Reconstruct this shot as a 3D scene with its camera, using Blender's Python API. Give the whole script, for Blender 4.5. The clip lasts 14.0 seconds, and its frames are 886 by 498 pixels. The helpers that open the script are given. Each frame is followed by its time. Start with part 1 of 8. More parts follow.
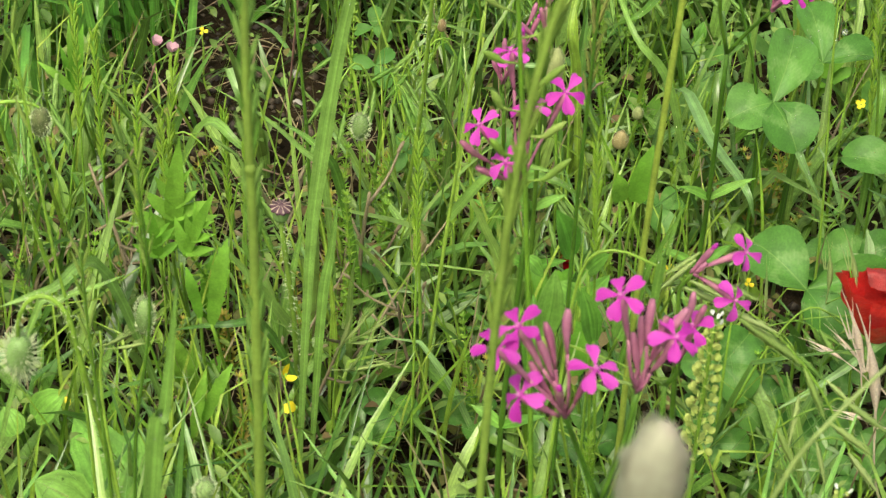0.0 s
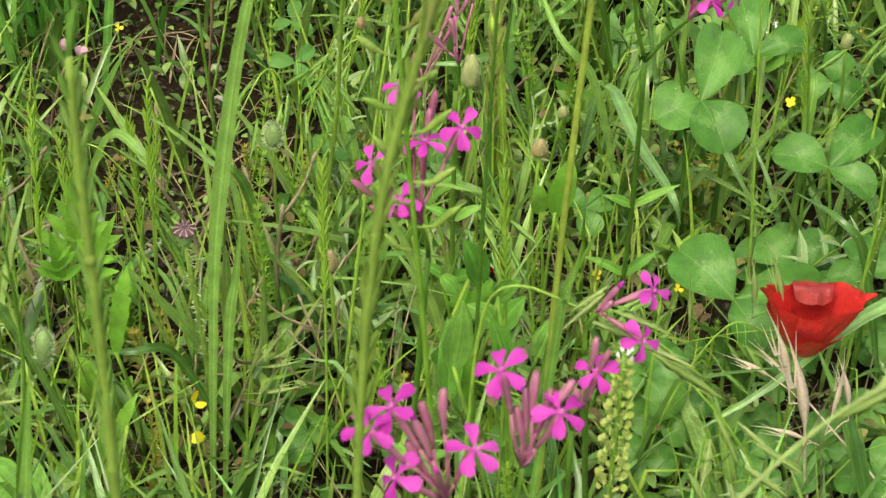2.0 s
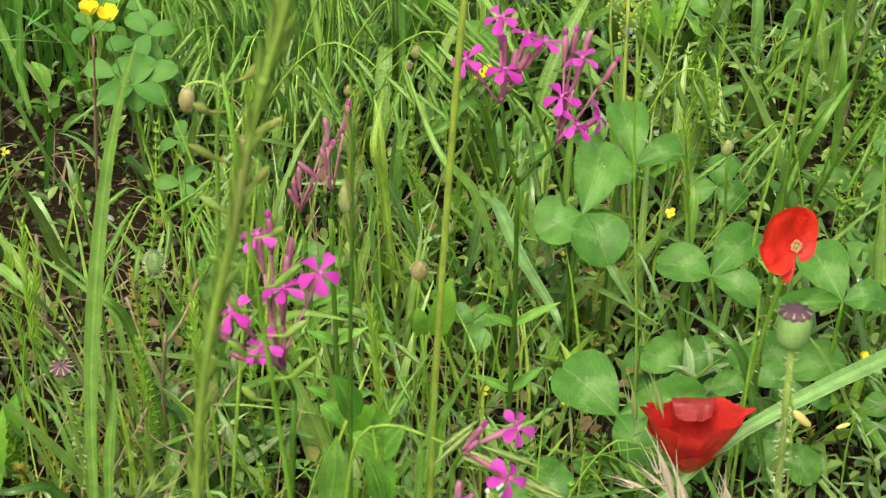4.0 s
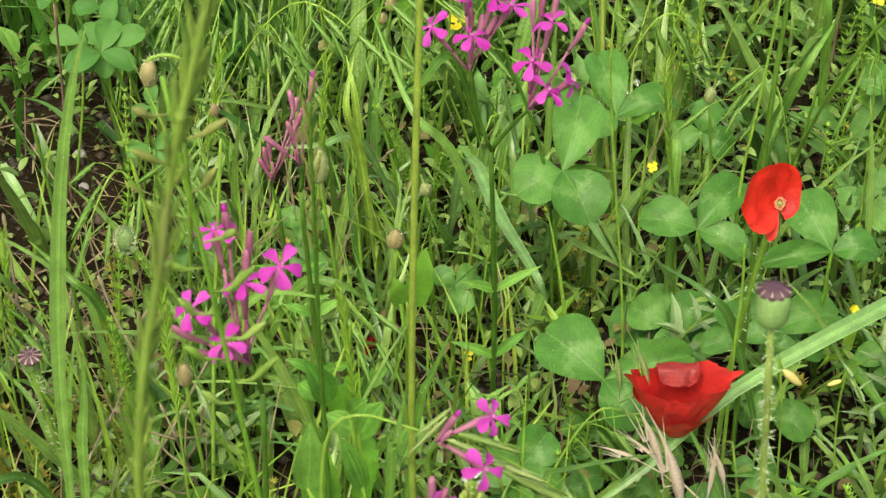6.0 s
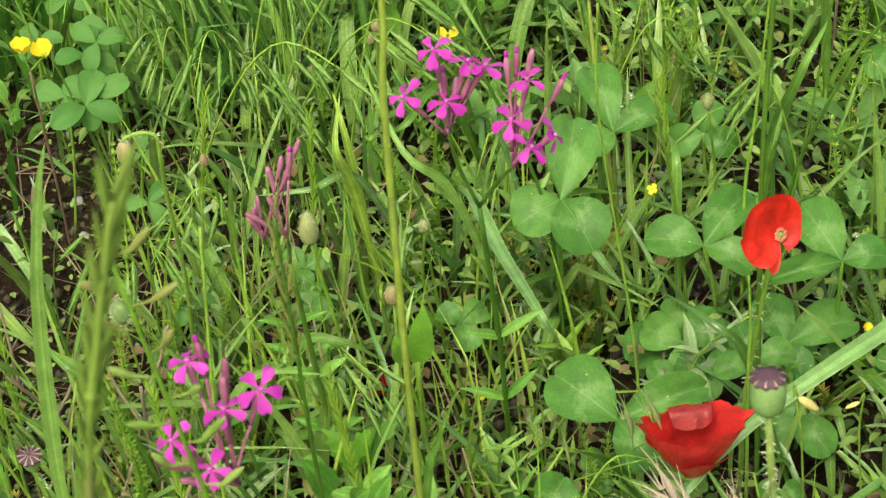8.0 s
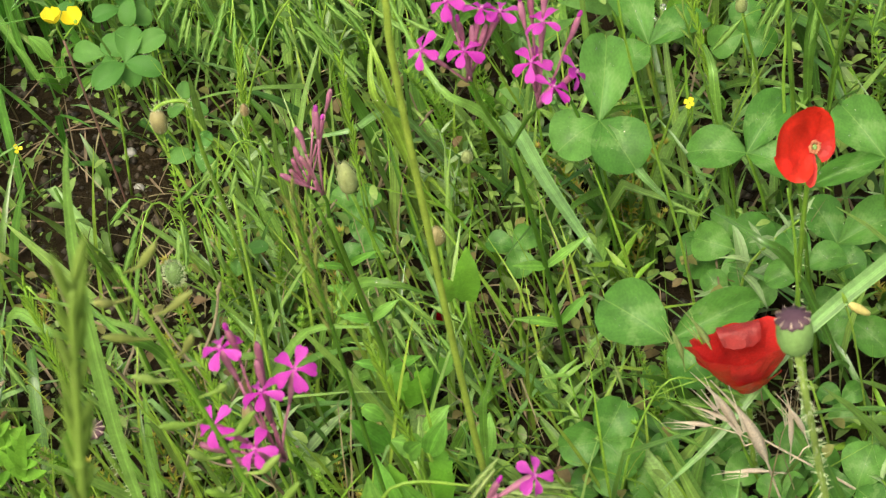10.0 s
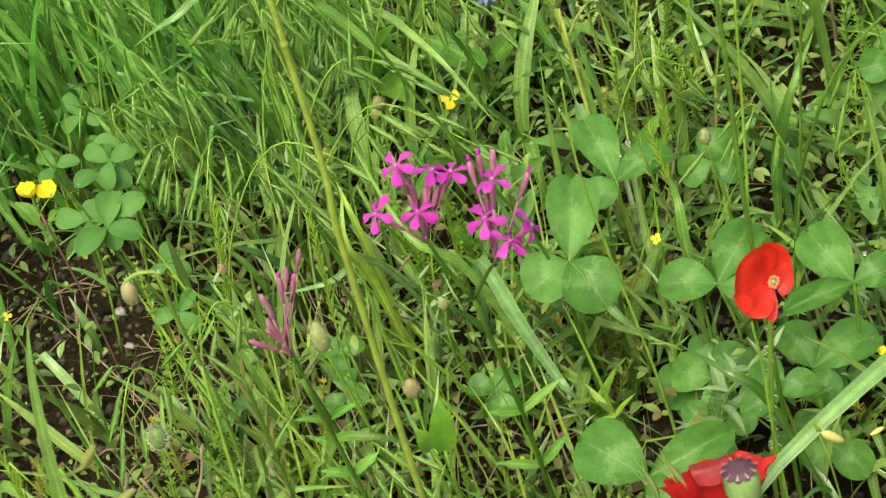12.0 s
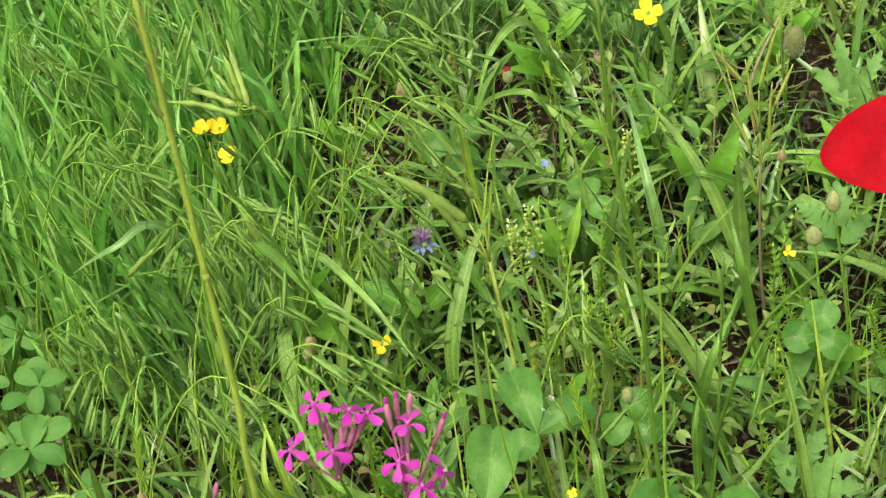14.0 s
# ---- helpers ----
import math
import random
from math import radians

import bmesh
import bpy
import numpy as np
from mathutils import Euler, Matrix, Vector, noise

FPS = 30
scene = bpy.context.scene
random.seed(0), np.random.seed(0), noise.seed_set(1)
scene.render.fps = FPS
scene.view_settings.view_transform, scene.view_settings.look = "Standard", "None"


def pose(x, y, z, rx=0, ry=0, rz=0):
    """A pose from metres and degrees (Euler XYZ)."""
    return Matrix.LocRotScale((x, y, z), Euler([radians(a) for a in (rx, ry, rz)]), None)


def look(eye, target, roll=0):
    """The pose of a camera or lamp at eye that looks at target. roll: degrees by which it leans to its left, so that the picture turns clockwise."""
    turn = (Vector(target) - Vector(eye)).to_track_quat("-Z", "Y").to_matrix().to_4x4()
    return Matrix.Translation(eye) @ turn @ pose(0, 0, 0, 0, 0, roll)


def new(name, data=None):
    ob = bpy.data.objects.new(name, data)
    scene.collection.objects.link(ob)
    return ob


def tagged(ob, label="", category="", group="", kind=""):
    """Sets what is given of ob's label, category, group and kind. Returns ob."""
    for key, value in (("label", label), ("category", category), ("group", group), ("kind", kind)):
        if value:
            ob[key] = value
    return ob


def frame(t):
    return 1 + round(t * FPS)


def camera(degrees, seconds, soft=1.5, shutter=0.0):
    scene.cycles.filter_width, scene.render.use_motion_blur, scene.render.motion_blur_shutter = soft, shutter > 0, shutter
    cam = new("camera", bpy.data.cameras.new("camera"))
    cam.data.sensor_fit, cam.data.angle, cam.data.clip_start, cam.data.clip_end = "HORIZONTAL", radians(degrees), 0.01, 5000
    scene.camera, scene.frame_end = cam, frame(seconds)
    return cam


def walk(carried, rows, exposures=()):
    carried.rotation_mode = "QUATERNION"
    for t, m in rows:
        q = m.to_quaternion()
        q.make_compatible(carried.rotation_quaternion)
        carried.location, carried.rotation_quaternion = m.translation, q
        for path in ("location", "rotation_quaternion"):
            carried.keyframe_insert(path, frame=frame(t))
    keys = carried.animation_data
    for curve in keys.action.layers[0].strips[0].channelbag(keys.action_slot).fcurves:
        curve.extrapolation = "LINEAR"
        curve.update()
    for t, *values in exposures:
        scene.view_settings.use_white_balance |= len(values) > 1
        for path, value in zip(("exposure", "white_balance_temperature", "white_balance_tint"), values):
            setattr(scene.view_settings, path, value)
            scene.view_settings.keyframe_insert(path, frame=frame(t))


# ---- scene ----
cam = camera(24.00, 14.0, soft=1.25)
PATH = [
    (0, pose(0.0001, 0.0001, 0.7604, 53.331, -1.984, 1.465)),
    (0.5, pose(-0.0030, 0.0174, 0.7646, 53.192, -2.052, 1.440)),
    (1, pose(0.0078, 0.0351, 0.7617, 51.508, -1.824, 1.251)),
    (1.5, pose(0.0166, 0.0502, 0.7702, 51.164, -1.560, 0.915)),
    (2, pose(0.0299, 0.0542, 0.7707, 51.627, -1.555, 0.314)),
    (2.5, pose(0.0380, 0.0594, 0.7719, 51.976, -1.984, -0.402)),
    (3, pose(0.0442, 0.0627, 0.7746, 51.799, -2.084, -1.089)),
    (3.5, pose(0.0497, 0.0681, 0.7870, 53.213, -1.566, -1.803)),
    (3.7, pose(0.0537, 0.0683, 0.7906, 53.595, -1.350, -1.980)),
    (5.8, pose(0.0709, 0.1013, 0.7989, 52.419, 0.143, -3.203)),
    (6, pose(0.0747, 0.1056, 0.7976, 51.305, 0.651, -3.339)),
    (6.5, pose(0.0813, 0.1282, 0.8102, 49.367, 2.742, -4.193)),
    (7, pose(0.0883, 0.1434, 0.8282, 50.213, 4.027, -5.048)),
    (7.5, pose(0.0978, 0.1530, 0.8359, 49.398, 4.623, -5.222)),
    (8, pose(0.1055, 0.1648, 0.8342, 48.759, 5.210, -5.489)),
    (8.5, pose(0.1107, 0.1726, 0.8449, 48.872, 6.222, -5.919)),
    (9, pose(0.1256, 0.1776, 0.8492, 47.516, 8.241, -5.482)),
    (9.2, pose(0.1305, 0.1810, 0.8518, 45.788, 8.878, -5.716)),
    (11.3, pose(0.1447, 0.1799, 0.8697, 44.415, 12.959, -9.226)),
    (11.5, pose(0.1530, 0.1788, 0.8729, 45.251, 13.462, -9.181)),
    (12, pose(0.1741, 0.1821, 0.8783, 47.392, 13.875, -8.812)),
    (12.5, pose(0.1721, 0.1794, 0.8782, 47.803, 12.955, -7.993)),
    (13, pose(0.1757, 0.1758, 0.8799, 50.653, 11.909, -7.448)),
    (13.5, pose(0.1799, 0.1685, 0.8848, 53.648, 11.209, -7.366)),
    (14, pose(0.1871, 0.1668, 0.8822, 54.527, 10.354, -7.650)),
]
walk(cam, PATH)
cam.data.dof.use_dof = True
cam.data.dof.focus_distance = 1.36
cam.data.dof.aperture_fstop = 46.0

scene.view_settings.exposure = 1.28

# ---- daylight: a bright overcast sky ----
world = bpy.data.worlds.new("overcast_sky")
scene.world = world
world.use_nodes = True
wn = world.node_tree.nodes
sky = wn.new("ShaderNodeTexSky")
sky.sky_type = "NISHITA"
sky.sun_disc = False
sky.sun_elevation = radians(58)
sky.sun_rotation = radians(200)
sky.air_density = 0.7
sky.dust_density = 5.0
sky.ozone_density = 0.5
wn["Background"].inputs["Strength"].default_value = 0.122
cloud = wn.new("ShaderNodeVectorMath")
cloud.operation = "MULTIPLY"
cloud.inputs[1].default_value = (1.0, 1.0, 0.8)
world.node_tree.links.new(sky.outputs["Color"], cloud.inputs[0])
world.node_tree.links.new(cloud.outputs[0], wn["Background"].inputs["Color"])
sun = new("sun", bpy.data.lights.new("sun", "SUN"))
sun.data.energy = 1.3
sun.data.angle = radians(32)
sun.data.color = (1.0, 0.95, 0.85)
sun.matrix_world = look((-0.35, -0.9, 2.0), (0, 0, 0))

# ---- materials ----


def mixed(nt, a, b, fac):
    m = nt.nodes.new("ShaderNodeMix")
    m.data_type = "RGBA"
    m.inputs["A"].default_value, m.inputs["B"].default_value = (*a, 1), (*b, 1)
    nt.links.new(fac, m.inputs["Factor"])
    return m.outputs["Result"]


def stretched(nt, value, lo, hi, to_lo, to_hi):
    r = nt.nodes.new("ShaderNodeMapRange")
    for key, v in (("From Min", lo), ("From Max", hi), ("To Min", to_lo), ("To Max", to_hi)):
        r.inputs[key].default_value = v
    nt.links.new(value, r.inputs["Value"])
    return r.outputs["Result"]


def grained(nt, scale, detail=3.0, coords="Object"):
    n = nt.nodes.new("ShaderNodeTexNoise")
    n.inputs["Scale"].default_value, n.inputs["Detail"].default_value = scale, detail
    c = nt.nodes.new("ShaderNodeTexCoord")
    nt.links.new(c.outputs[coords], n.inputs["Vector"])
    return n.outputs["Fac"]


def multiplied(nt, colour, value):
    m = nt.nodes.new("ShaderNodeVectorMath")
    m.operation = "SCALE"
    nt.links.new(colour, m.inputs[0])
    nt.links.new(value, m.inputs["Scale"])
    return m.outputs[0]


def veins(nt, col, rnd):
    """Streaks that run the length of a blade, and a paler midrib, from the blade's own width and length."""
    at = nt.nodes.new("ShaderNodeAttribute")
    at.attribute_name = "leaf_place"
    sc = nt.nodes.new("ShaderNodeVectorMath")
    sc.operation = "MULTIPLY"
    sc.inputs[1].default_value = (7.0, 1.6, 0)
    nt.links.new(at.outputs["Vector"], sc.inputs[0])
    n = nt.nodes.new("ShaderNodeTexNoise")
    n.noise_dimensions = "4D"
    n.inputs["Scale"].default_value, n.inputs["Detail"].default_value = 1.0, 2.0
    nt.links.new(sc.outputs[0], n.inputs["Vector"])
    w = nt.nodes.new("ShaderNodeMath")
    w.operation = "MULTIPLY"
    w.inputs[1].default_value = 90.0
    nt.links.new(rnd, w.inputs[0])
    nt.links.new(w.outputs[0], n.inputs["W"])
    col = multiplied(nt, col, stretched(nt, n.outputs["Fac"], 0.3, 0.7, 0.72, 1.28))
    xyz = nt.nodes.new("ShaderNodeSeparateXYZ")
    nt.links.new(at.outputs["Vector"], xyz.inputs[0])
    ab = nt.nodes.new("ShaderNodeMath")
    ab.operation = "ABSOLUTE"
    nt.links.new(xyz.outputs["X"], ab.inputs[0])
    return multiplied(nt, col, stretched(nt, ab.outputs[0], 0.06, 0.2, 1.3, 1.0))


def plant(name, c1, c2, rough=0.45, through_light=0.3, island=True, grain=90.0, spots=None, bump=0.25, wear=None, sheen=0.3, veined=False):
    """Leaf, stem or petal: two colours from piece to piece, blotches, fine relief, some light let through."""
    mat = bpy.data.materials.new(name)
    mat.use_nodes = True
    nt = mat.node_tree
    bsdf = nt.nodes["Principled BSDF"]
    if island:
        rnd = nt.nodes.new("ShaderNodeNewGeometry").outputs["Random Per Island"]
    else:
        rnd = nt.nodes.new("ShaderNodeObjectInfo").outputs["Random"]
    col = mixed(nt, c1, c2, rnd)
    col = multiplied(nt, col, stretched(nt, grained(nt, grain), 0.3, 0.7, 0.78, 1.22))
    col = multiplied(nt, col, stretched(nt, grained(nt, grain * 9), 0.3, 0.7, 0.88, 1.12))
    if veined:
        col = veins(nt, col, rnd)
    if wear:
        m = nt.nodes.new("ShaderNodeMix")
        m.data_type = "RGBA"
        m.inputs["B"].default_value = (*wear, 1)
        nt.links.new(col, m.inputs["A"])
        nt.links.new(stretched(nt, grained(nt, grain * 0.6, 5), 0.58, 0.72, 0, 0.75), m.inputs["Factor"])
        col = m.outputs["Result"]
    if spots:
        col = spots(nt, col)
    nt.links.new(col, bsdf.inputs["Base Color"])
    bsdf.inputs["Roughness"].default_value = rough
    bsdf.inputs["Specular IOR Level"].default_value = sheen
    b = nt.nodes.new("ShaderNodeBump")
    b.inputs["Strength"].default_value, b.inputs["Distance"].default_value = bump, 0.0006
    nt.links.new(grained(nt, grain * 7, 4), b.inputs["Height"])
    nt.links.new(b.outputs["Normal"], bsdf.inputs["Normal"])
    if through_light:
        tr = nt.nodes.new("ShaderNodeBsdfTranslucent")
        nt.links.new(col, tr.inputs["Color"])
        mx = nt.nodes.new("ShaderNodeMixShader")
        mx.inputs["Fac"].default_value = through_light
        nt.links.new(bsdf.outputs[0], mx.inputs[1])
        nt.links.new(tr.outputs[0], mx.inputs[2])
        nt.links.new(mx.outputs[0], nt.nodes["Material Output"].inputs["Surface"])
    return mat


def chevron(nt, col):
    """The pale bent band of a clover leaflet, in the leaflet's own length and width."""
    c = nt.nodes.new("ShaderNodeTexCoord")
    s = nt.nodes.new("ShaderNodeSeparateXYZ")
    nt.links.new(c.outputs["Object"], s.inputs[0])
    ab = nt.nodes.new("ShaderNodeMath")
    ab.operation = "ABSOLUTE"
    nt.links.new(s.outputs["X"], ab.inputs[0])
    off = nt.nodes.new("ShaderNodeMath")
    off.operation = "MULTIPLY_ADD"
    off.inputs[1].default_value = 0.75
    nt.links.new(ab.outputs[0], off.inputs[0])
    nt.links.new(s.outputs["Y"], off.inputs[2])
    wob = nt.nodes.new("ShaderNodeMath")
    wob.operation = "MULTIPLY_ADD"
    wob.inputs[1].default_value = 0.5
    nt.links.new(grained(nt, 11, 5), wob.inputs[0])
    nt.links.new(off.outputs[0], wob.inputs[2])
    d = nt.nodes.new("ShaderNodeMath")
    d.operation = "SUBTRACT"
    d.inputs[1].default_value = 0.78
    nt.links.new(wob.outputs[0], d.inputs[0])
    d2 = nt.nodes.new("ShaderNodeMath")
    d2.operation = "ABSOLUTE"
    nt.links.new(d.outputs[0], d2.inputs[0])
    m = nt.nodes.new("ShaderNodeMix")
    m.data_type = "RGBA"
    m.inputs["B"].default_value = (0.21, 0.35, 0.11, 1)
    nt.links.new(col, m.inputs["A"])
    # fine veins that run out from the midrib towards the tip, along which the pale band frays
    run = nt.nodes.new("ShaderNodeMath")
    run.operation = "MULTIPLY_ADD"
    run.inputs[1].default_value = -0.9
    nt.links.new(ab.outputs[0], run.inputs[0])
    nt.links.new(s.outputs["Y"], run.inputs[2])
    wave = nt.nodes.new("ShaderNodeMath")
    wave.operation = "SINE"
    many = nt.nodes.new("ShaderNodeMath")
    many.operation = "MULTIPLY"
    many.inputs[1].default_value = 88.0
    nt.links.new(run.outputs[0], many.inputs[0])
    nt.links.new(many.outputs[0], wave.inputs[0])
    fray = nt.nodes.new("ShaderNodeMath")
    fray.operation = "MULTIPLY"
    nt.links.new(stretched(nt, d2.outputs[0], 0.01, 0.14, 0.42, 0), fray.inputs[0])
    nt.links.new(stretched(nt, wave.outputs[0], -0.6, 0.8, 0.8, 1.0), fray.inputs[1])
    nt.links.new(fray.outputs[0], m.inputs["Factor"])
    out = multiplied(nt, m.outputs["Result"], stretched(nt, wave.outputs[0], 0.3, 1.0, 0.99, 1.03))
    rib = nt.nodes.new("ShaderNodeMix")
    rib.data_type = "RGBA"
    rib.inputs["B"].default_value = (0.26, 0.4, 0.1, 1)
    nt.links.new(out, rib.inputs["A"])
    nt.links.new(stretched(nt, ab.outputs[0], 0.003, 0.012, 0.3, 0), rib.inputs["Factor"])
    return rib.outputs["Result"]


M_GRASS = plant("grass_green", (0.045, 0.12, 0.014), (0.25, 0.39, 0.085), 0.3, 0.2, sheen=0.6, veined=True)
M_GRASS_LIGHT = plant("grass_light_green", (0.07, 0.235, 0.026), (0.215, 0.43, 0.085), 0.32, 0.28, sheen=0.55, veined=True)
M_GRASS_DEEP = plant("grass_deep_green", (0.035, 0.1, 0.014), (0.105, 0.23, 0.04), 0.3, 0.24, sheen=0.6, veined=True)
M_GRASS_YELLOW = plant("grass_yellow_green", (0.14, 0.28, 0.025), (0.27, 0.38, 0.055), 0.42, 0.24, veined=True)
M_GRASS_BLUE = plant("grass_blue_green", (0.09, 0.22, 0.05), (0.22, 0.37, 0.12), 0.3, 0.25, sheen=0.45, veined=True)
M_BLADE = plant("broad_blade_green", (0.09, 0.21, 0.022), (0.21, 0.36, 0.08), 0.38, 0.3, island=False, sheen=0.35, veined=True)
M_STEM_OLIVE = plant("stem_olive", (0.13, 0.23, 0.03), (0.18, 0.27, 0.045), 0.6, 0.1, island=False, grain=60, wear=(0.2, 0.21, 0.07))
M_DRY = plant("dry_stalk", (0.1, 0.075, 0.04), (0.26, 0.23, 0.12), 0.6, 0.1)
M_STALK = plant("dead_stalk_mauve", (0.17, 0.135, 0.085), (0.28, 0.235, 0.14), 0.6, 0.1, island=False, grain=120)
M_PEBBLE = plant("pale_pebble", (0.34, 0.33, 0.31), (0.42, 0.4, 0.37), 0.7, 0, island=False, grain=140, bump=0.5)
M_STEM = plant("stem_green", (0.13, 0.28, 0.025), (0.23, 0.37, 0.05), 0.42, 0.1, island=False)
M_STEM_DARK = plant("stem_dark_green", (0.055, 0.14, 0.014), (0.095, 0.19, 0.022), 0.42, 0.1, island=False)
M_STEM_RED = plant("stem_mauve", (0.2, 0.12, 0.085), (0.28, 0.15, 0.13), 0.5, 0.05, island=False)
M_WEED = plant("weed_leaf", (0.06, 0.125, 0.02), (0.23, 0.34, 0.075), 0.45, 0.2, sheen=0.4)
M_WEED_OLD = plant("weed_leaf_yellowing", (0.17, 0.19, 0.045), (0.16, 0.1, 0.05), 0.6, 0.2)
M_SPRIG = plant("sprig_leaf", (0.13, 0.29, 0.018), (0.25, 0.4, 0.05), 0.42, 0.24)
M_SPRIG_OLD = plant("sprig_leaf_yellow", (0.3, 0.33, 0.03), (0.36, 0.26, 0.07), 0.5, 0.3)
M_CLOVER = plant("clover_leaf", (0.05, 0.155, 0.02), (0.1, 0.24, 0.042), 0.48, 0.24, island=False, grain=3.0, spots=chevron, bump=0.15, sheen=0.3)
M_TREFOIL = plant("trefoil_leaf", (0.06, 0.19, 0.03), (0.11, 0.26, 0.05), 0.55, 0.3, island=False)
M_OVATE = plant("smooth_leaf", (0.1, 0.27, 0.03), (0.18, 0.36, 0.06), 0.55, 0.3, island=False, veined=True)
M_TOOTHED = plant("toothed_leaf", (0.09, 0.26, 0.018), (0.18, 0.37, 0.04), 0.55, 0.32, island=False)
M_PETAL = plant("magenta_petal", (0.46, 0.025, 0.37), (0.6, 0.075, 0.5), 0.5, 0.35, island=False, grain=150)
M_EYE = plant("pale_pink_scales", (0.62, 0.2, 0.5), (0.7, 0.3, 0.6), 0.5, 0.2)
M_CALYX = plant("mauve_calyx", (0.26, 0.08, 0.145), (0.37, 0.145, 0.23), 0.5, 0.08, island=False, grain=160, wear=(0.2, 0.15, 0.1))
M_POPPY = plant("red_petal", (0.5, 0.012, 0.008), (0.6, 0.03, 0.013), 0.45, 0.25, island=False, grain=70, wear=(0.38, 0.008, 0.008), bump=0.8)
M_POPPY_WET = plant("wet_red_petal", (0.5, 0.014, 0.014), (0.58, 0.035, 0.03), 0.36, 0.2, island=False, grain=120, wear=(0.4, 0.03, 0.03), bump=0.8, sheen=0.45)
M_POPPY_FOLD = plant("darker_red_petal", (0.2, 0.012, 0.013), (0.26, 0.022, 0.02), 0.42, 0.1, island=False, grain=140, wear=(0.15, 0.02, 0.02), bump=0.8, sheen=0.35)
M_POPPY_DARK = plant("deep_red_petal", (0.26, 0.0006, 0.005), (0.32, 0.001, 0.008), 0.6, 0.12, island=False, grain=60, bump=0.5, sheen=0.08)
M_ANTHER = plant("pale_stamens", (0.55, 0.26, 0.12), (0.45, 0.16, 0.09), 0.6, 0.1)
M_POD = plant("pod_green", (0.15, 0.27, 0.075), (0.19, 0.31, 0.1), 0.5, 0.05, island=False)
M_POD_CAP = plant("pod_cap_purple", (0.07, 0.035, 0.05), (0.09, 0.045, 0.06), 0.55, 0, island=False)
M_POD_RAY = plant("pod_rays_cream", (0.36, 0.28, 0.22), (0.3, 0.22, 0.17), 0.6, 0, island=False)
M_HAIR = plant("pale_hairs", (0.4, 0.48, 0.26), (0.48, 0.54, 0.33), 0.5, 0.3)
M_FUZZ = plant("grey_green_fuzz", (0.2, 0.34, 0.1), (0.28, 0.4, 0.15), 0.6, 0.3)
M_BUD_RED = plant("dark_red_tip", (0.16, 0.012, 0.025), (0.22, 0.02, 0.03), 0.5, 0.05, island=False, grain=80)
M_BUD = plant("tan_bud", (0.25, 0.21, 0.09), (0.3, 0.26, 0.12), 0.5, 0.1, island=False, wear=(0.22, 0.12, 0.08))
M_BUD_PALE = plant("pale_green_bud", (0.3, 0.36, 0.13), (0.38, 0.41, 0.18), 0.6, 0.25, island=False)
M_BUD_PINK = plant("white_pink_bud", (0.29, 0.31, 0.21), (0.34, 0.34, 0.25), 0.55, 0.25, island=False, grain=60, wear=(0.38, 0.27, 0.26))
M_PALE_PINK = plant("pale_pink_petal", (0.5, 0.27, 0.36), (0.55, 0.34, 0.4), 0.5, 0.25, island=False)
M_PALE_YELLOW = plant("pale_yellow_petal", (0.62, 0.55, 0.16), (0.7, 0.6, 0.22), 0.5, 0.25, island=False)
M_YELLOW = plant("yellow_petal", (0.8, 0.64, 0.02), (0.84, 0.7, 0.04), 0.45, 0.3, island=False)
M_BLUE = plant("pale_blue_petal", (0.2, 0.3, 0.75), (0.3, 0.4, 0.8), 0.5, 0.3, island=False)
M_PURPLE = plant("purple_floret", (0.6, 0.4, 0.6), (0.1, 0.02, 0.16), 0.5, 0.2)
M_INDIGO = plant("slate_bracts", (0.1, 0.11, 0.2), (0.2, 0.22, 0.36), 0.5, 0.1)
M_STRAW = plant("straw", (0.72, 0.58, 0.5), (0.8, 0.7, 0.56), 0.55, 0.4)
M_LITTER = plant("dead_litter", (0.16, 0.11, 0.07), (0.34, 0.25, 0.16), 0.7, 0.1)
M_SPIKELET = plant("green_spikelet", (0.2, 0.34, 0.05), (0.3, 0.41, 0.1), 0.45, 0.3, island=False)
M_SPIKELET_GREY = plant("grey_green_spikelet", (0.13, 0.28, 0.04), (0.22, 0.37, 0.085), 0.45, 0.25, island=False)
M_SPIKELET_LIGHT = plant("bright_spikelet", (0.27, 0.4, 0.1), (0.37, 0.47, 0.17), 0.45, 0.35, island=False)
M_SPIKELET_TAN = plant("tan_spikelet", (0.22, 0.26, 0.06), (0.28, 0.29, 0.09), 0.5, 0.25, island=False)
M_SLATE = plant("slate_blue_floret", (0.16, 0.19, 0.4), (0.22, 0.25, 0.5), 0.5, 0.3, island=False)
M_OVATE_MIX = plant("lance_leaf", (0.1, 0.24, 0.03), (0.23, 0.38, 0.075), 0.45, 0.28, sheen=0.45, veined=True)
M_GREY_LEAF = plant("grey_green_leaf", (0.15, 0.25, 0.09), (0.26, 0.37, 0.16), 0.5, 0.25, sheen=0.45, veined=True)
M_LIME = plant("lime_spikelet", (0.22, 0.4, 0.03), (0.3, 0.46, 0.06), 0.45, 0.3, island=False)
M_LOBED = plant("lobed_leaf", (0.11, 0.25, 0.05), (0.17, 0.33, 0.085), 0.55, 0.3, island=False)
M_SILIQUE = plant("slender_pod", (0.26, 0.36, 0.05), (0.36, 0.42, 0.09), 0.45, 0.2, island=False)
M_BUD_HAIRY = plant("bristly_bud_brown", (0.11, 0.14, 0.05), (0.15, 0.17, 0.06), 0.6, 0.05, island=False, grain=300, bump=0.9, wear=(0.2, 0.18, 0.1))
M_SEEDPOD = plant("pepper_pod", (0.4, 0.52, 0.1), (0.5, 0.58, 0.16), 0.45, 0.3, island=False)
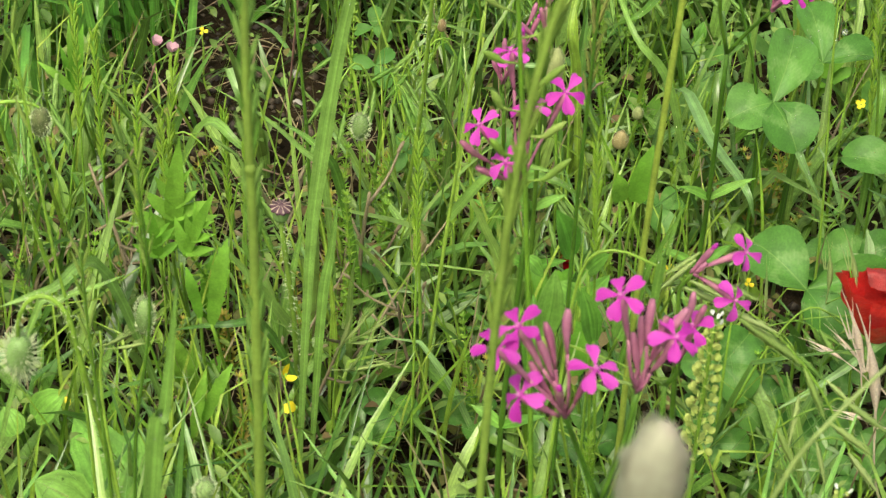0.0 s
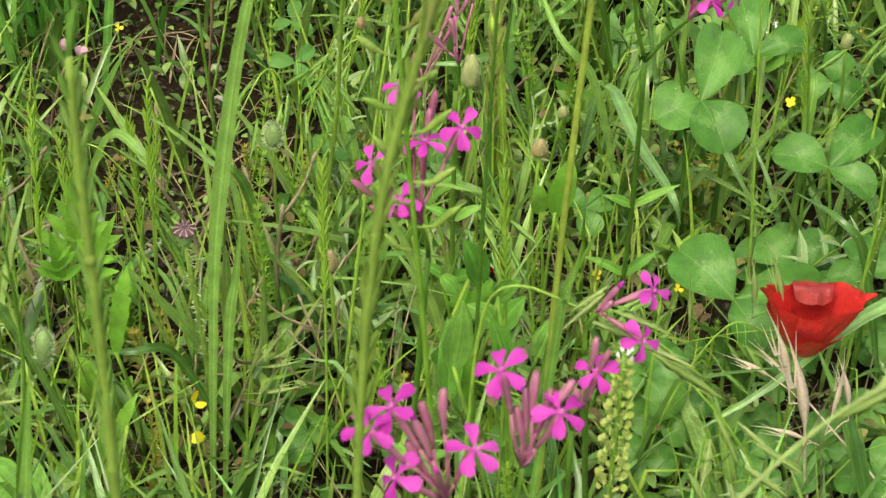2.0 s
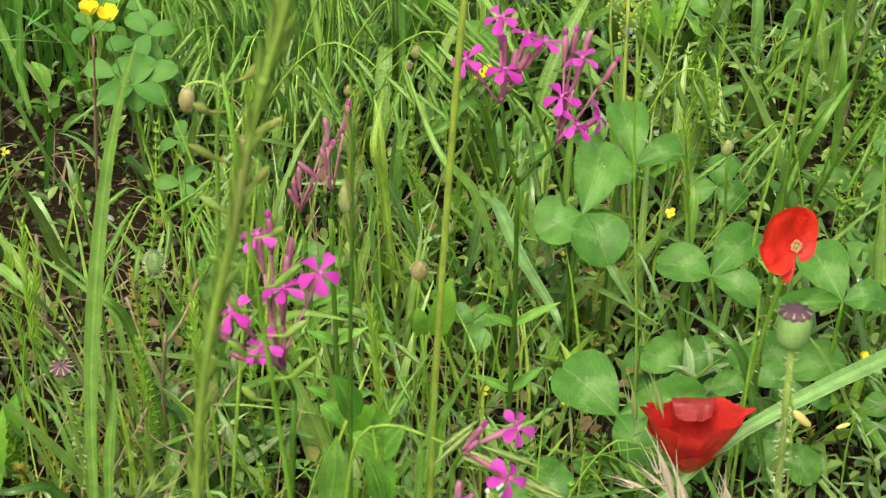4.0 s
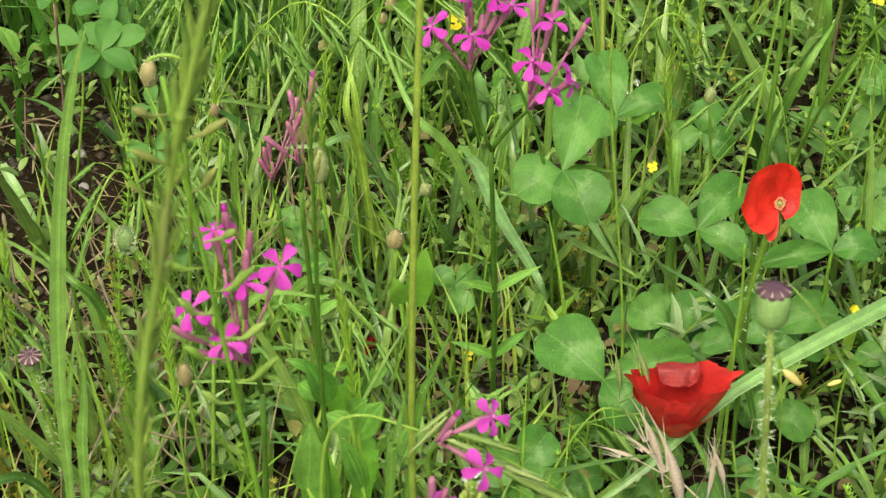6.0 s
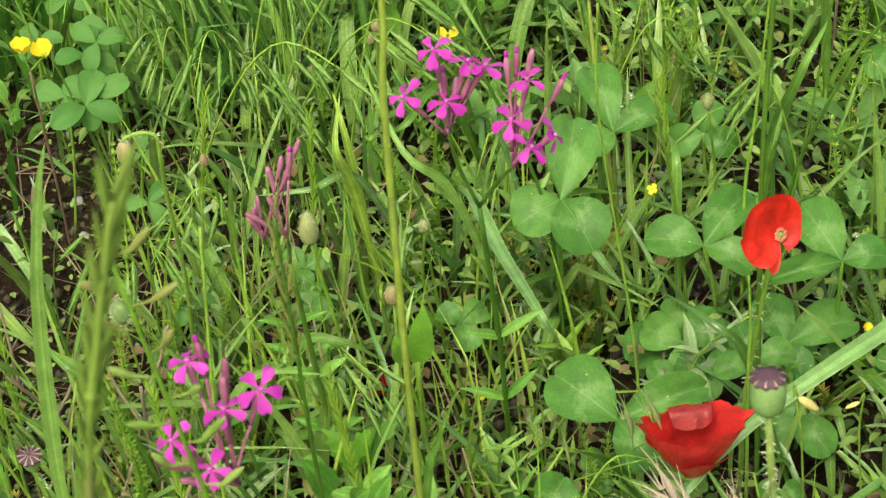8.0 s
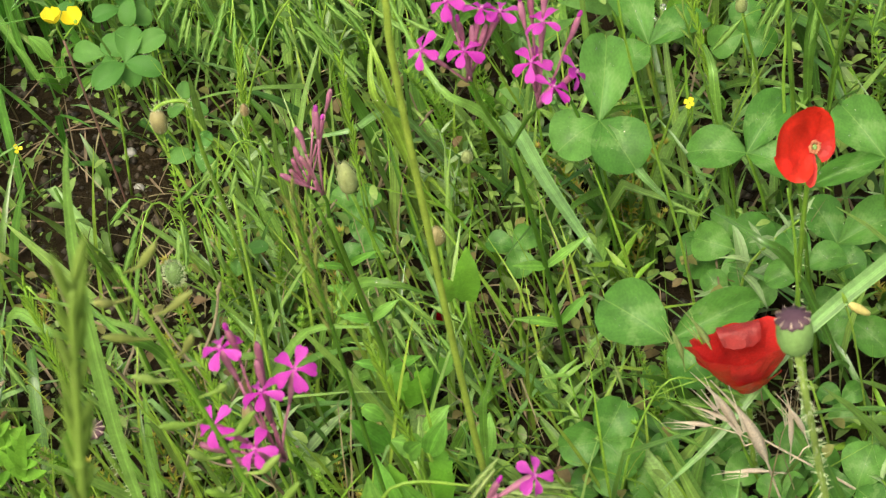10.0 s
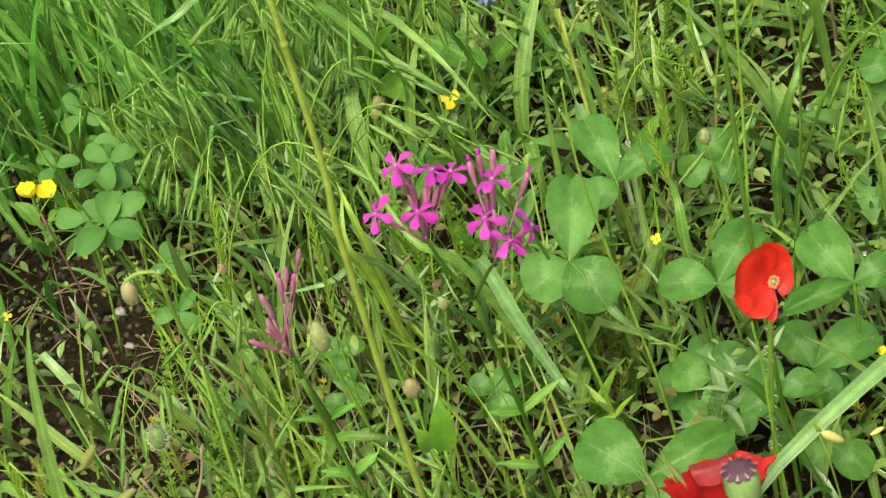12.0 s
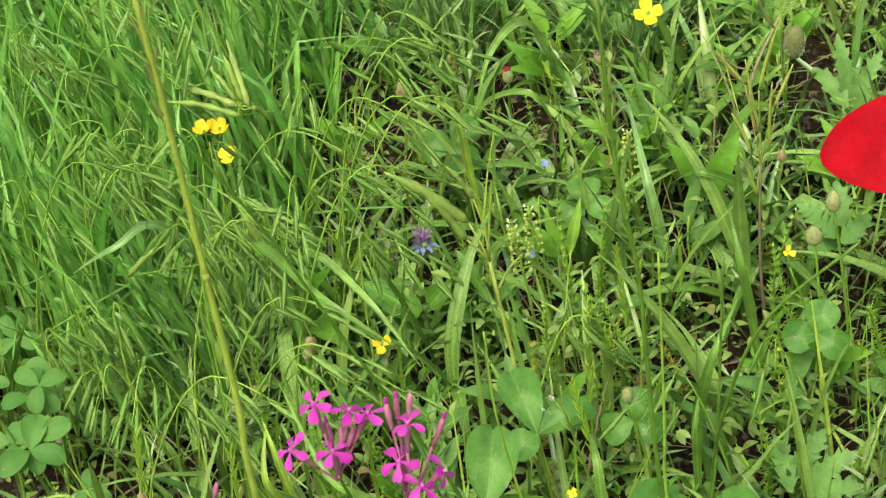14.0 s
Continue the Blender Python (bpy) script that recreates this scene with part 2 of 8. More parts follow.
M_WHITE = plant("white_petal", (0.75, 0.78, 0.72), (0.8, 0.8, 0.76), 0.5, 0.3, island=False)


def soil_material():
    mat = bpy.data.materials.new("wet_soil")
    mat.use_nodes = True
    nt = mat.node_tree
    bsdf = nt.nodes["Principled BSDF"]
    col = mixed(nt, (0.006, 0.0045, 0.002), (0.03, 0.021, 0.0105), stretched(nt, grained(nt, 18, 6), 0.3, 0.7, 0, 1))
    # beyond the near patch the meadow closes over the soil
    green = nt.nodes.new("ShaderNodeMix")
    green.data_type = "RGBA"
    nt.links.new(col, green.inputs["A"])
    nt.links.new(mixed(nt, (0.022, 0.05, 0.01), (0.05, 0.095, 0.02), grained(nt, 7, 6)), green.inputs["B"])
    c = nt.nodes.new("ShaderNodeTexCoord")
    ln = nt.nodes.new("ShaderNodeVectorMath")
    ln.operation = "DISTANCE"
    ln.inputs[1].default_value = (0.15, 1.3, 0)
    nt.links.new(c.outputs["Object"], ln.inputs[0])
    nt.links.new(stretched(nt, ln.outputs["Value"], 0.7, 1.1, 0, 1), green.inputs["Factor"])
    nt.links.new(green.outputs["Result"], bsdf.inputs["Base Color"])
    bsdf.inputs["Roughness"].default_value = 0.9
    bsdf.inputs["Specular IOR Level"].default_value = 0.08
    b = nt.nodes.new("ShaderNodeBump")
    b.inputs["Strength"].default_value, b.inputs["Distance"].default_value = 1.0, 0.007
    nt.links.new(grained(nt, 160, 8), b.inputs["Height"])
    nt.links.new(b.outputs["Normal"], bsdf.inputs["Normal"])
    return mat


def pebble_material():
    mat = bpy.data.materials.new("crumbs")
    mat.use_nodes = True
    nt = mat.node_tree
    rnd = nt.nodes.new("ShaderNodeNewGeometry").outputs["Random Per Island"]
    col = mixed(nt, (0.01, 0.0075, 0.004), (0.06, 0.044, 0.026), rnd)
    col = multiplied(nt, col, stretched(nt, grained(nt, 300, 4), 0.3, 0.7, 0.7, 1.3))
    nt.links.new(col, nt.nodes["Principled BSDF"].inputs["Base Color"])
    nt.nodes["Principled BSDF"].inputs["Roughness"].default_value = 0.75
    return mat


def dew_material():
    mat = bpy.data.materials.new("water_drop")
    mat.use_nodes = True
    b = mat.node_tree.nodes["Principled BSDF"]
    b.inputs["Base Color"].default_value = (1, 1, 1, 1)
    b.inputs["Roughness"].default_value = 0.02
    b.inputs["IOR"].default_value = 1.33
    b.inputs["Transmission Weight"].default_value = 0.92
    return mat


M_SOIL = soil_material()
M_CRUMB = pebble_material()
M_DEW = dew_material()

# ---- shape helpers ----
UP = Vector((0, 0, 1))
FACING = Vector((0.05, -0.62, 0.78)).normalized()


DROPS = []


class Shape:
    """Vertices and faces collected for one mesh."""

    def __init__(self):
        self.v, self.f, self.along = [], [], []

    def add(self, verts, faces, along=None):
        o = len(self.v)
        self.along.extend(along or [(0.5, 0.5, 0)] * len(verts))
        self.v.extend([tuple(p) for p in verts])
        self.f.extend([tuple(i + o for i in q) for q in faces])
        return self

    def mesh(self, name, material):
        me = bpy.data.meshes.new(name)
        me.from_pydata(self.v, [], self.f)
        me.polygons.foreach_set("use_smooth", [True] * len(me.polygons))
        me.materials.append(material)
        me.attributes.new("leaf_place", "FLOAT_VECTOR", "POINT").data.foreach_set("vector", [c for q in self.along for c in q])
        return me


def thing(name, place, label, category, group=""):
    ob = new(name)
    ob.empty_display_size = 0.01
    ob.location = place
    return tagged(ob, label, category, group)


def part(name, shape, material, parent, label="", m=None):
    """One mesh under a thing or a part. Shapes are in world space unless m places a shared mesh."""
    me = shape.mesh(name, material) if isinstance(shape, Shape) else shape
    ob = new(name, me)
    ob.parent = parent
    world_pose = m if m is not None else Matrix.Identity(4)
    if parent.parent:
        over = Matrix.Translation(parent.parent.location) @ parent.matrix_basis
        ob.matrix_parent_inverse = over.inverted()
        ob.matrix_basis = world_pose
    else:
        ob.matrix_basis = Matrix.Translation(parent.location).inverted() @ world_pose
    if label:
        ob["label"] = label
    return ob


def curve_through(points, n):
    """n points on a smooth line through the given ones."""
    p = [Vector(q) for q in points]
    if len(p) == 2:
        return [p[0].lerp(p[1], i / (n - 1)) for i in range(n)]
    ext = [p[0] * 2 - p[1]] + p + [p[-1] * 2 - p[-2]]
    out = []
    for i in range(n):
        u = i / (n - 1) * (len(p) - 1)
        k = min(int(u), len(p) - 2)
        t = u - k
        a, b, c, d = ext[k:k + 4]
        out.append(0.5 * ((2 * b) + (c - a) * t + (2 * a - 5 * b + 4 * c - d) * t * t + (3 * b - a - 3 * c + d) * t ** 3))
    return out


def tangents(pts):
    return [(pts[min(i + 1, len(pts) - 1)] - pts[max(i - 1, 0)]).normalized() for i in range(len(pts))]


def tube(shape, pts, radii, n=6):
    """A round stem along the points; radii a number, a pair, or one for each point."""
    k = len(pts)
    if isinstance(radii, (int, float)):
        radii = (radii, radii)
    if len(radii) == 2 and k != 2:
        radii = [radii[0] + (radii[1] - radii[0]) * i / (k - 1) for i in range(k)]
    ts = tangents(pts)
    side = ts[0].orthogonal().normalized()
    verts, faces = [], []
    for i, (p, t) in enumerate(zip(pts, ts)):
        side = (side - t * side.dot(t)).normalized()
        other = t.cross(side)
        for j in range(n):
            a = 2 * math.pi * j / n
            verts.append(p + (side * math.cos(a) + other * math.sin(a)) * radii[i])
        if i:
            o = (i - 1) * n
            faces += [(o + j, o + (j + 1) % n, o + n + (j + 1) % n, o + n + j) for j in range(n)]
    faces.append(tuple(range(n))[::-1])
    faces.append(tuple((k - 1) * n + j for j in range(n)))
    return shape.add(verts, faces)


def ribbon(shape, pts, widths, hint=FACING, fold=0.25, twist=0.0, across=2):
    """A leaf along the points: widths at each point, a crease along the middle, and a twist in degrees."""
    ts = tangents(pts)
    verts, faces, place = [], [], []
    k = len(pts)
    m = across + 1
    for i, (p, t) in enumerate(zip(pts, ts)):
        s = t.cross(hint)
        s = s.normalized() if s.length > 1e-4 else t.orthogonal().normalized()
        s = Matrix.Rotation(radians(twist) * i / max(k - 1, 1), 3, t) @ s
        nrm = s.cross(t)
        for j in range(m):
            u = j / across * 2 - 1
            verts.append(p + s * (u * widths[i] / 2) + nrm * (abs(u) * fold * widths[i] / 2))
            place.append((u, i / max(k - 1, 1), 0))
        if i:
            o = (i - 1) * m
            faces += [(o + j, o + j + 1, o + m + j + 1, o + m + j) for j in range(across)]
    return shape.add(verts, faces, place)


def ball(shape, centre, radii, axis=UP, rings=6, segs=8, profile=None, rough=0.0):
    """A rounded body about an axis; profile(u) shapes its radius from end (0) to end (1)."""
    q = UP.rotation_difference(Vector(axis).normalized())
    c = Vector(centre)
    rx, rz = radii
    verts, faces = [], []
    for i in range(rings + 1):
        u = i / rings
        r = profile(u) if profile else math.sin(math.pi * u)
        for j in range(segs):
            a = 2 * math.pi * j / segs
            w = 1 + rough * (random.random() - 0.5)
            verts.append(c + q @ Vector((math.cos(a) * r * rx * w, math.sin(a) * r * rx * w, (-math.cos(math.pi * u)) * rz)))
        if i:
            o = (i - 1) * segs
            faces += [(o + j, o + (j + 1) % segs, o + segs + (j + 1) % segs, o + segs + j) for j in range(segs)]
    faces.append(tuple(range(segs))[::-1])
    faces.append(tuple(rings * segs + j for j in range(segs)))
    return shape.add(verts, faces)


def aimed(place, y_axis, normal, scale=1.0):
    """A pose whose y runs along y_axis and whose z is as near the normal as may be."""
    y = Vector(y_axis).normalized()
    x = y.cross(Vector(normal))
    x = x.normalized() if x.length > 1e-5 else y.orthogonal().normalized()
    z = x.cross(y)
    m = Matrix((x, y, z)).transposed().to_4x4()
    return Matrix.Translation(place) @ m @ Matrix.Scale(scale, 4)


def jitter(a):
    return Vector((random.uniform(-a, a), random.uniform(-a, a), random.uniform(-a, a)))


def soil_height(x, y):
    return 0.012 * noise.noise((x * 6, y * 6, 0)) + 0.006 * noise.noise((x * 22, y * 22, 3)) - 0.006


def grounded(p):
    return Vector((p[0], p[1], soil_height(p[0], p[1]) - 0.004))


# ---- the ground: one sheet to the horizon ----


def ground_sheet():
    def steps(lo, hi):
        fine = list(np.linspace(lo, hi, 150))
        out = [60, 40, 25, 15, 9, 6, 4.5]
        return [lo - d for d in out] + fine + [hi + d for d in reversed(out)]
    xs, ys = steps(-1.3, 1.7), steps(-0.6, 2.6)
    s = Shape()
    verts = []
    for y in ys:
        for x in xs:
            near = max(0, 1 - max(0, math.hypot(x, y - 1) - 2.2))
            verts.append((x, y, soil_height(x, y) * near))
    n = len(xs)
    faces = [(j * n + i, j * n + i + 1, j * n + n + i + 1, j * n + n + i) for j in range(len(ys) - 1) for i in range(n - 1)]
    s.add(verts, faces)
    return tagged(new("ground", s.mesh("ground", M_SOIL)), "dark wet crumbly soil of a wild meadow", "ground", kind="structure")


ground_sheet()

# ---- kinds of plants ----


def make_petal(seed):
    """A narrow claw that opens into a rounded, slightly ruffled blade, one unit long."""
    rnd = random.Random(seed)
    s = Shape()
    prof = [(0, 0.09), (0.2, 0.12), (0.38, 0.24), (0.55, 0.4), (0.72, 0.52), (0.86, 0.52), (0.95, 0.42), (1.0, 0.24)]
    wide, droop, roll = rnd.uniform(0.92, 1.18), rnd.uniform(0.1, 0.3), rnd.uniform(-0.12, 0.12)
    verts, faces = [], []
    for i, (y, w) in enumerate(prof):
        for j in range(7):
            u = j / 3 - 1
            notch = -0.07 * (1 - abs(u)) ** 2 if i == len(prof) - 1 else 0
            edge = 0.02 * math.sin(9 * y + 4 * u + seed)
            verts.append((u * w / 2 * wide + roll * y * y, y + notch, 0.1 * math.sin(y * 2.4) - droop * y * y + 0.12 * u * u * w + edge * abs(u)))
        if i:
            o = (i - 1) * 7
            faces += [(o + j, o + j + 1, o + 8 + j, o + 7 + j) for j in range(6)]
    return s.add(verts, faces).mesh("petal", M_PETAL)


def make_eye():
    s = Shape()
    for k in range(10):
        a = 2 * math.pi * k / 10
        d = Vector((math.cos(a), math.sin(a), 0))
        ribbon(s, [d * 0.04, d * 0.09 + UP * 0.1, d * 0.11 + UP * 0.18], [0.045, 0.04, 0.012], hint=d)
    return s.mesh("eye", M_EYE)


PETALS, EYE = [make_petal(k) for k in range(5)], make_eye()


def catchfly_flower(owner, node, centre, radius=0.0082, turned=0.7):
    centre, node = Vector(centre), Vector(node)
    way = (centre - node)
    way = way.normalized() if way.length > 1e-4 else UP.copy()
    low = centre - way * min(0.0165, max(0.011, (centre - node).length))
    s = Shape()
    line = curve_through([low, low.lerp(centre, 0.5) + jitter(0.0006), centre], 7)
    tube(s, line, [0.0006, 0.0009, 0.0011, 0.0013, 0.0015, 0.0016, 0.0011], 8)
    if (low - node).length > 0.002:
        tube(s, curve_through([node, node.lerp(low, 0.5) + jitter(0.0012), low], 4), 0.0006, 5)
    flower = part("flower", s, M_CALYX, owner, "mauve tubular calyx with open magenta petals")
    n = (way * 0.75 + FACING * turned + jitter(0.3)).normalized()
    first = random.uniform(0, 6.28)
    ref = n.orthogonal().normalized()
    for k in range(5):
        d = Matrix.Rotation(first + k * 2 * math.pi / 5 + random.uniform(-0.12, 0.12), 3, n) @ ref
        d = (d + n * random.uniform(-0.32, 0.24)).normalized()
        part("petal", random.choice(PETALS), M_PETAL, flower, m=aimed(centre + n * 0.0003, d, n, radius * random.uniform(0.92, 1.1)))
    part("eye", EYE, M_EYE, flower, "tiny pale pink throat scales", m=aimed(centre + n * 0.0004, ref, n, radius))
    return flower


def catchfly_bud(owner, node, tip, open_tip=True):
    node, tip = Vector(node), Vector(tip)
    way = (tip - node).normalized()
    ln = (tip - node).length
    s = Shape()
    bud_len = min(0.016, ln)
    low = tip - way * bud_len
    tube(s, curve_through([low, low.lerp(tip, 0.5) + jitter(0.0006), tip], 7), [0.0005, 0.0008, 0.001, 0.0013, 0.0015, 0.0014, 0.0008], 8)
    if ln > bud_len + 0.001:
        tube(s, curve_through([node, node.lerp(low, 0.5) + jitter(0.001), low], 4), 0.0006, 5)
    bud = part("bud", s, M_CALYX, owner, "closed mauve calyx")
    if open_tip:
        t = Shape()
        ball(t, tip + way * 0.001, (0.0011, 0.0022), way, 4, 6)
        part("petal_tip", t, M_PETAL, bud, "furled magenta petals")


def leaf_width(kind, u):
    if kind == "ovate":
        return math.sin(math.pi * min(1, 0.06 + u * 0.94) ** 0.75) ** 0.9
    if kind == "lance":
        return math.sin(math.pi * min(1, 0.08 + u * 0.92) ** 0.65)
    if kind == "round":
        return max(0, 1 - (2 * u - 1) ** 2) ** 0.5
    return 1 - u ** 2.2


def simple_leaf(shape, base, tip, width, sag=0.12, kind="ovate", hint=FACING, fold=0.34, n=10):
    base, tip = Vector(base), Vector(tip)
    mid = base.lerp(tip, 0.5) + Vector(hint) * ((tip - base).length * sag)
    pts = curve_through([base, mid, tip], n)
    ribbon(shape, pts, [max(0.0004, width * leaf_width(kind, i / (n - 1)) * (1 + 0.05 * math.sin(i * 2.3))) for i in range(n)], hint, fold, 0, 4)
    return shape


def toothed(shape, base, tip, width, lobes=5, depth=0.45, hint=FACING):
    """A lobed leaf: the edge runs out and in along the midrib."""
    base, tip = Vector(base), Vector(tip)
    ln = (tip - base).length
    mid = base.lerp(tip, 0.55) + Vector(hint) * (ln * 0.12)
    n = lobes * 4 + 3
    pts = curve_through([base, mid, tip], n)
    ts = tangents(pts)
    verts, faces = [], []
    for i, (p, t) in enumerate(zip(pts, ts)):
        u = i / (n - 1)
        env = math.sin(math.pi * (0.07 + 0.93 * u) ** 0.85) ** 0.8
        ph = (u * lobes) % 1.0
        saw = 1 - depth * (1 - ph) if ph > 0.25 else 1 - depth * (0.6 + ph)
        w = max(0.0006, width / 2 * env * saw * random.uniform(0.9, 1.08))
        s = t.cross(Vector(hint)).normalized()
        nrm = s.cross(t)
        fwd = t * (w * 0.35 * ph)
        for j, c in enumerate((-1, -0.5, 0, 0.5, 1)):
            verts.append(p + s * (c * w) + nrm * (abs(c) * 0.22 * w + 0.05 * w * math.sin(i * 1.7 + j)) + fwd * abs(c))
        if i:
            o = (i - 1) * 5
            faces += [(o + j, o + j + 1, o + 6 + j, o + 5 + j) for j in range(4)]
    return shape.add(verts, faces)


def catchfly(root, fork, heads, label, leaves=(), radius=0.0082, turned=(0.6, 0.8)):
    """A catchfly: one stem to the fork, a branch to each head, and paired smooth leaves."""
    root = grounded(root)
    ob = thing("catchfly_plant", root, label, "wildflower", "catchflies in the meadow")
    fork = Vector(fork)
    s = Shape()
    mid = root.lerp(fork, 0.5) + jitter(0.006)
    line = curve_through([root, mid, fork], 10)
    tube(s, line, (0.0016, 0.0012), 7)
    part("stem", s, M_STEM_DARK, ob)
    for node, flowers, buds in heads:
        node = Vector(node)
        if (node - fork).length > 0.003:
            b = Shape()
            tube(b, curve_through([fork, fork.lerp(node, 0.5) + jitter(0.003), node], 7), (0.0011, 0.0009), 6)
            part("branch", b, M_STEM_DARK, ob)
        for c in flowers:
            catchfly_flower(ob, node + jitter(0.001), c, radius, random.uniform(*turned))
        for c in buds:
            catchfly_bud(ob, node + jitter(0.001), c, random.random() < 0.3)
    for base, tip, w in leaves:
        part("leaf", simple_leaf(Shape(), base, tip, w), M_OVATE, ob)
    for k in range(2):
        p = line[3 + k * 2]
        for sgn in (-1, 1):
            a = random.uniform(-0.6, 0.6)
            d = Vector((sgn * math.cos(a), math.sin(a) * 0.6, 0.55))
            part("leaf", simple_leaf(Shape(), p, p + d * random.uniform(0.014, 0.024), random.uniform(0.004, 0.007)), M_OVATE, ob)
    return ob


def hairy(shape, pts, length, count, r=0.00018):
    """Fine bristles standing off a stem."""
    ts = tangents(pts)
    for _ in range(count):
        u = random.random() * (len(pts) - 1)
        k = min(int(u), len(pts) - 2)
        p, t = pts[k].lerp(pts[k + 1], u - k), ts[k]
        d = (Matrix.Rotation(random.uniform(0, 6.28), 3, t) @ t.orthogonal().normalized() + t * random.uniform(-0.3, 0.3)).normalized()
        e = p + d * length * random.uniform(0.6, 1.2)
        s = d.orthogonal().normalized() * r
        shape.add([p + s, p - s, e], [(0, 1, 2)])
    return shape


def poppy_petal(centre, out, axis, length, width, cup, curl=0.0, crinkle=0.06, n=12, point=0.0):
    """A broad crumpled fan of a petal from the centre: cup 0 lies flat, 1 stands along the axis."""
    axis = Vector(axis).normalized()
    out = Vector(out)
    out = (out - axis * out.dot(axis)).normalized()
    side = axis.cross(out).normalized()
    half = min(1.35, 0.78 * width / length)
    s = Shape()
    verts, faces = [], []
    ph = random.uniform(0, 6)
    for i in range(n):
        u = 0.04 + 0.96 * i / (n - 1)
        for j in range(n):
            w = j / (n - 1) * 2 - 1
            th = w * half
            edge = 1 - 0.1 * w ** 4 - point * abs(w) ** 0.8 + 0.04 * noise.noise((w * 3 + ph, 0, 2))
            wob = crinkle * length * u * (math.sin(w * 8 + ph + u * 4) * 0.35 + noise.noise((w * 2.6 + ph, u * 3, 1)) * 1.2)
            lift = cup * 1.4 * u - curl * u * u
            r = length * u * edge
            flat = out * math.cos(th) + side * math.sin(th)
            verts.append(Vector(centre) + flat * (r * math.cos(lift)) + axis * (r * math.sin(lift)) + axis * wob * math.cos(lift) - flat * wob * math.sin(lift))
        if i:
            o = (i - 1) * n
            faces += [(o + j, o + j + 1, o + n + 1 + j, o + n + j) for j in range(n - 1)]
    return s.add(verts, faces)


def funnel_petal(base, axis, across, a0, a1, rx, ry, height, rim, fold=0.0, n=22):
    """A petal of a half-closed flower: part of an oval funnel between two angles, its rim height varied by rim(angle)."""
    axis = Vector(axis).normalized()
    x = Vector(across)
    x = (x - axis * x.dot(axis)).normalized()
    y = axis.cross(x)
    s = Shape()
    verts, faces = [], []
    ph = random.uniform(0, 6)
    for i in range(n):
        u = 0.03 + 0.97 * i / (n - 1)
        for j in range(n):
            a = radians(a0 + (a1 - a0) * j / (n - 1))
            k = u * rim(math.degrees(a))
            grow = k ** 0.66
            wob = 1 + 0.06 * u * math.sin(a * 7 + ph) + 0.2 * u * noise.noise((a * 1.6 + ph, u * 2.5, 4)) + 0.1 * u * noise.noise((a * 5 + ph, u * 4, 7)) + 0.02 * u * noise.noise((a * 11 + ph, u * 9, 2))
            bend = fold * max(0, u - 0.7) / 0.3
            rad = grow * wob * (1 - bend)
            verts.append(Vector(base) + x * (math.cos(a) * rx * rad) + y * (math.sin(a) * ry * rad) + axis * (height * (k - 0.25 * bend)))
        if i:
            o = (i - 1) * n
            faces += [(o + j, o + j + 1, o + n + 1 + j, o + n + j) for j in range(n - 1)]
    return s.add(verts, faces)


def stem_to_ground(owner, top, root, r, bristles=0, bow=0.008, name="stem", material=None):
    top, root = Vector(top), grounded(root)
    line = curve_through([root, root.lerp(top, 0.5) + jitter(bow), top], 12)
    st = part(name, tube(Shape(), line, (r * 1.15, r), 7), material or M_STEM, owner)
    if bristles:
        part("bristles", hairy(Shape(), line, 0.0042, bristles, 0.0004), M_HAIR, st, "stiff pale hairs")
    return line


def seed_pod(place, root, radius, height, label, tilt=(0, 0.1, 1), cap=M_POD_CAP, body=M_POD, bristles=140, inner=0.62, slim=1.0):
    """A poppy capsule: barrel, a scalloped cap with rays, and a bristly stem."""
    place = Vector(place)
    ax = Vector(tilt).normalized()
    ob = thing("seeding_poppy", grounded(root), label, "seed pod", "poppy pods")
    stem_to_ground(ob, place - ax * height, root, 0.0014, bristles * 3, material=M_SPIKELET)
    b = Shape()
    ball(b, place - ax * height * 0.5, (radius * slim, height * 0.49), ax, 9, 14,
         lambda u: (0.25 + 0.75 * math.sin(math.pi * min(1, 0.08 + u * 0.8)) ** 0.7) if u < 0.93 else 0.72)
    capsule = part("capsule", b, body, ob)
    c = Shape()
    q = UP.rotation_difference(ax)
    n = 40
    ring = []
    for lvl, (rr, h) in enumerate(((0.0, 0.0012), (0.45, 0.001), (0.98, 0.0), (0.96, -0.0012))):
        for k in range(n):
            a = 2 * math.pi * k / n
            sc = 1 + (0.1 * math.cos(10 * a) if lvl > 1 else 0)
            ring.append(place + q @ Vector((math.cos(a) * rr * sc * radius * 0.92, math.sin(a) * rr * sc * radius * 0.92, h)))
    faces = [(l * n + k, l * n + (k + 1) % n, l * n + n + (k + 1) % n, l * n + n + k) for l in range(3) for k in range(n)]
    c.add(ring, faces)
    lid = part("cap", c, cap, ob, "dark purple scalloped cap")
    for k in range(10):
        a = 2 * math.pi * k / 10
        d = q @ Vector((math.cos(a), math.sin(a), 0))
        r = Shape()
        up = ax * 0.0014
        ribbon(r, [place + up * 0.95 + d * radius * inner, place + up * 0.8 + d * radius * (inner + 0.98) / 2, place + up * 0.35 + d * radius * 0.98], [0.0002, 0.0004, 0.0009], ax, 0.3)
        part("ray", r, M_POD_RAY, lid)
    return ob


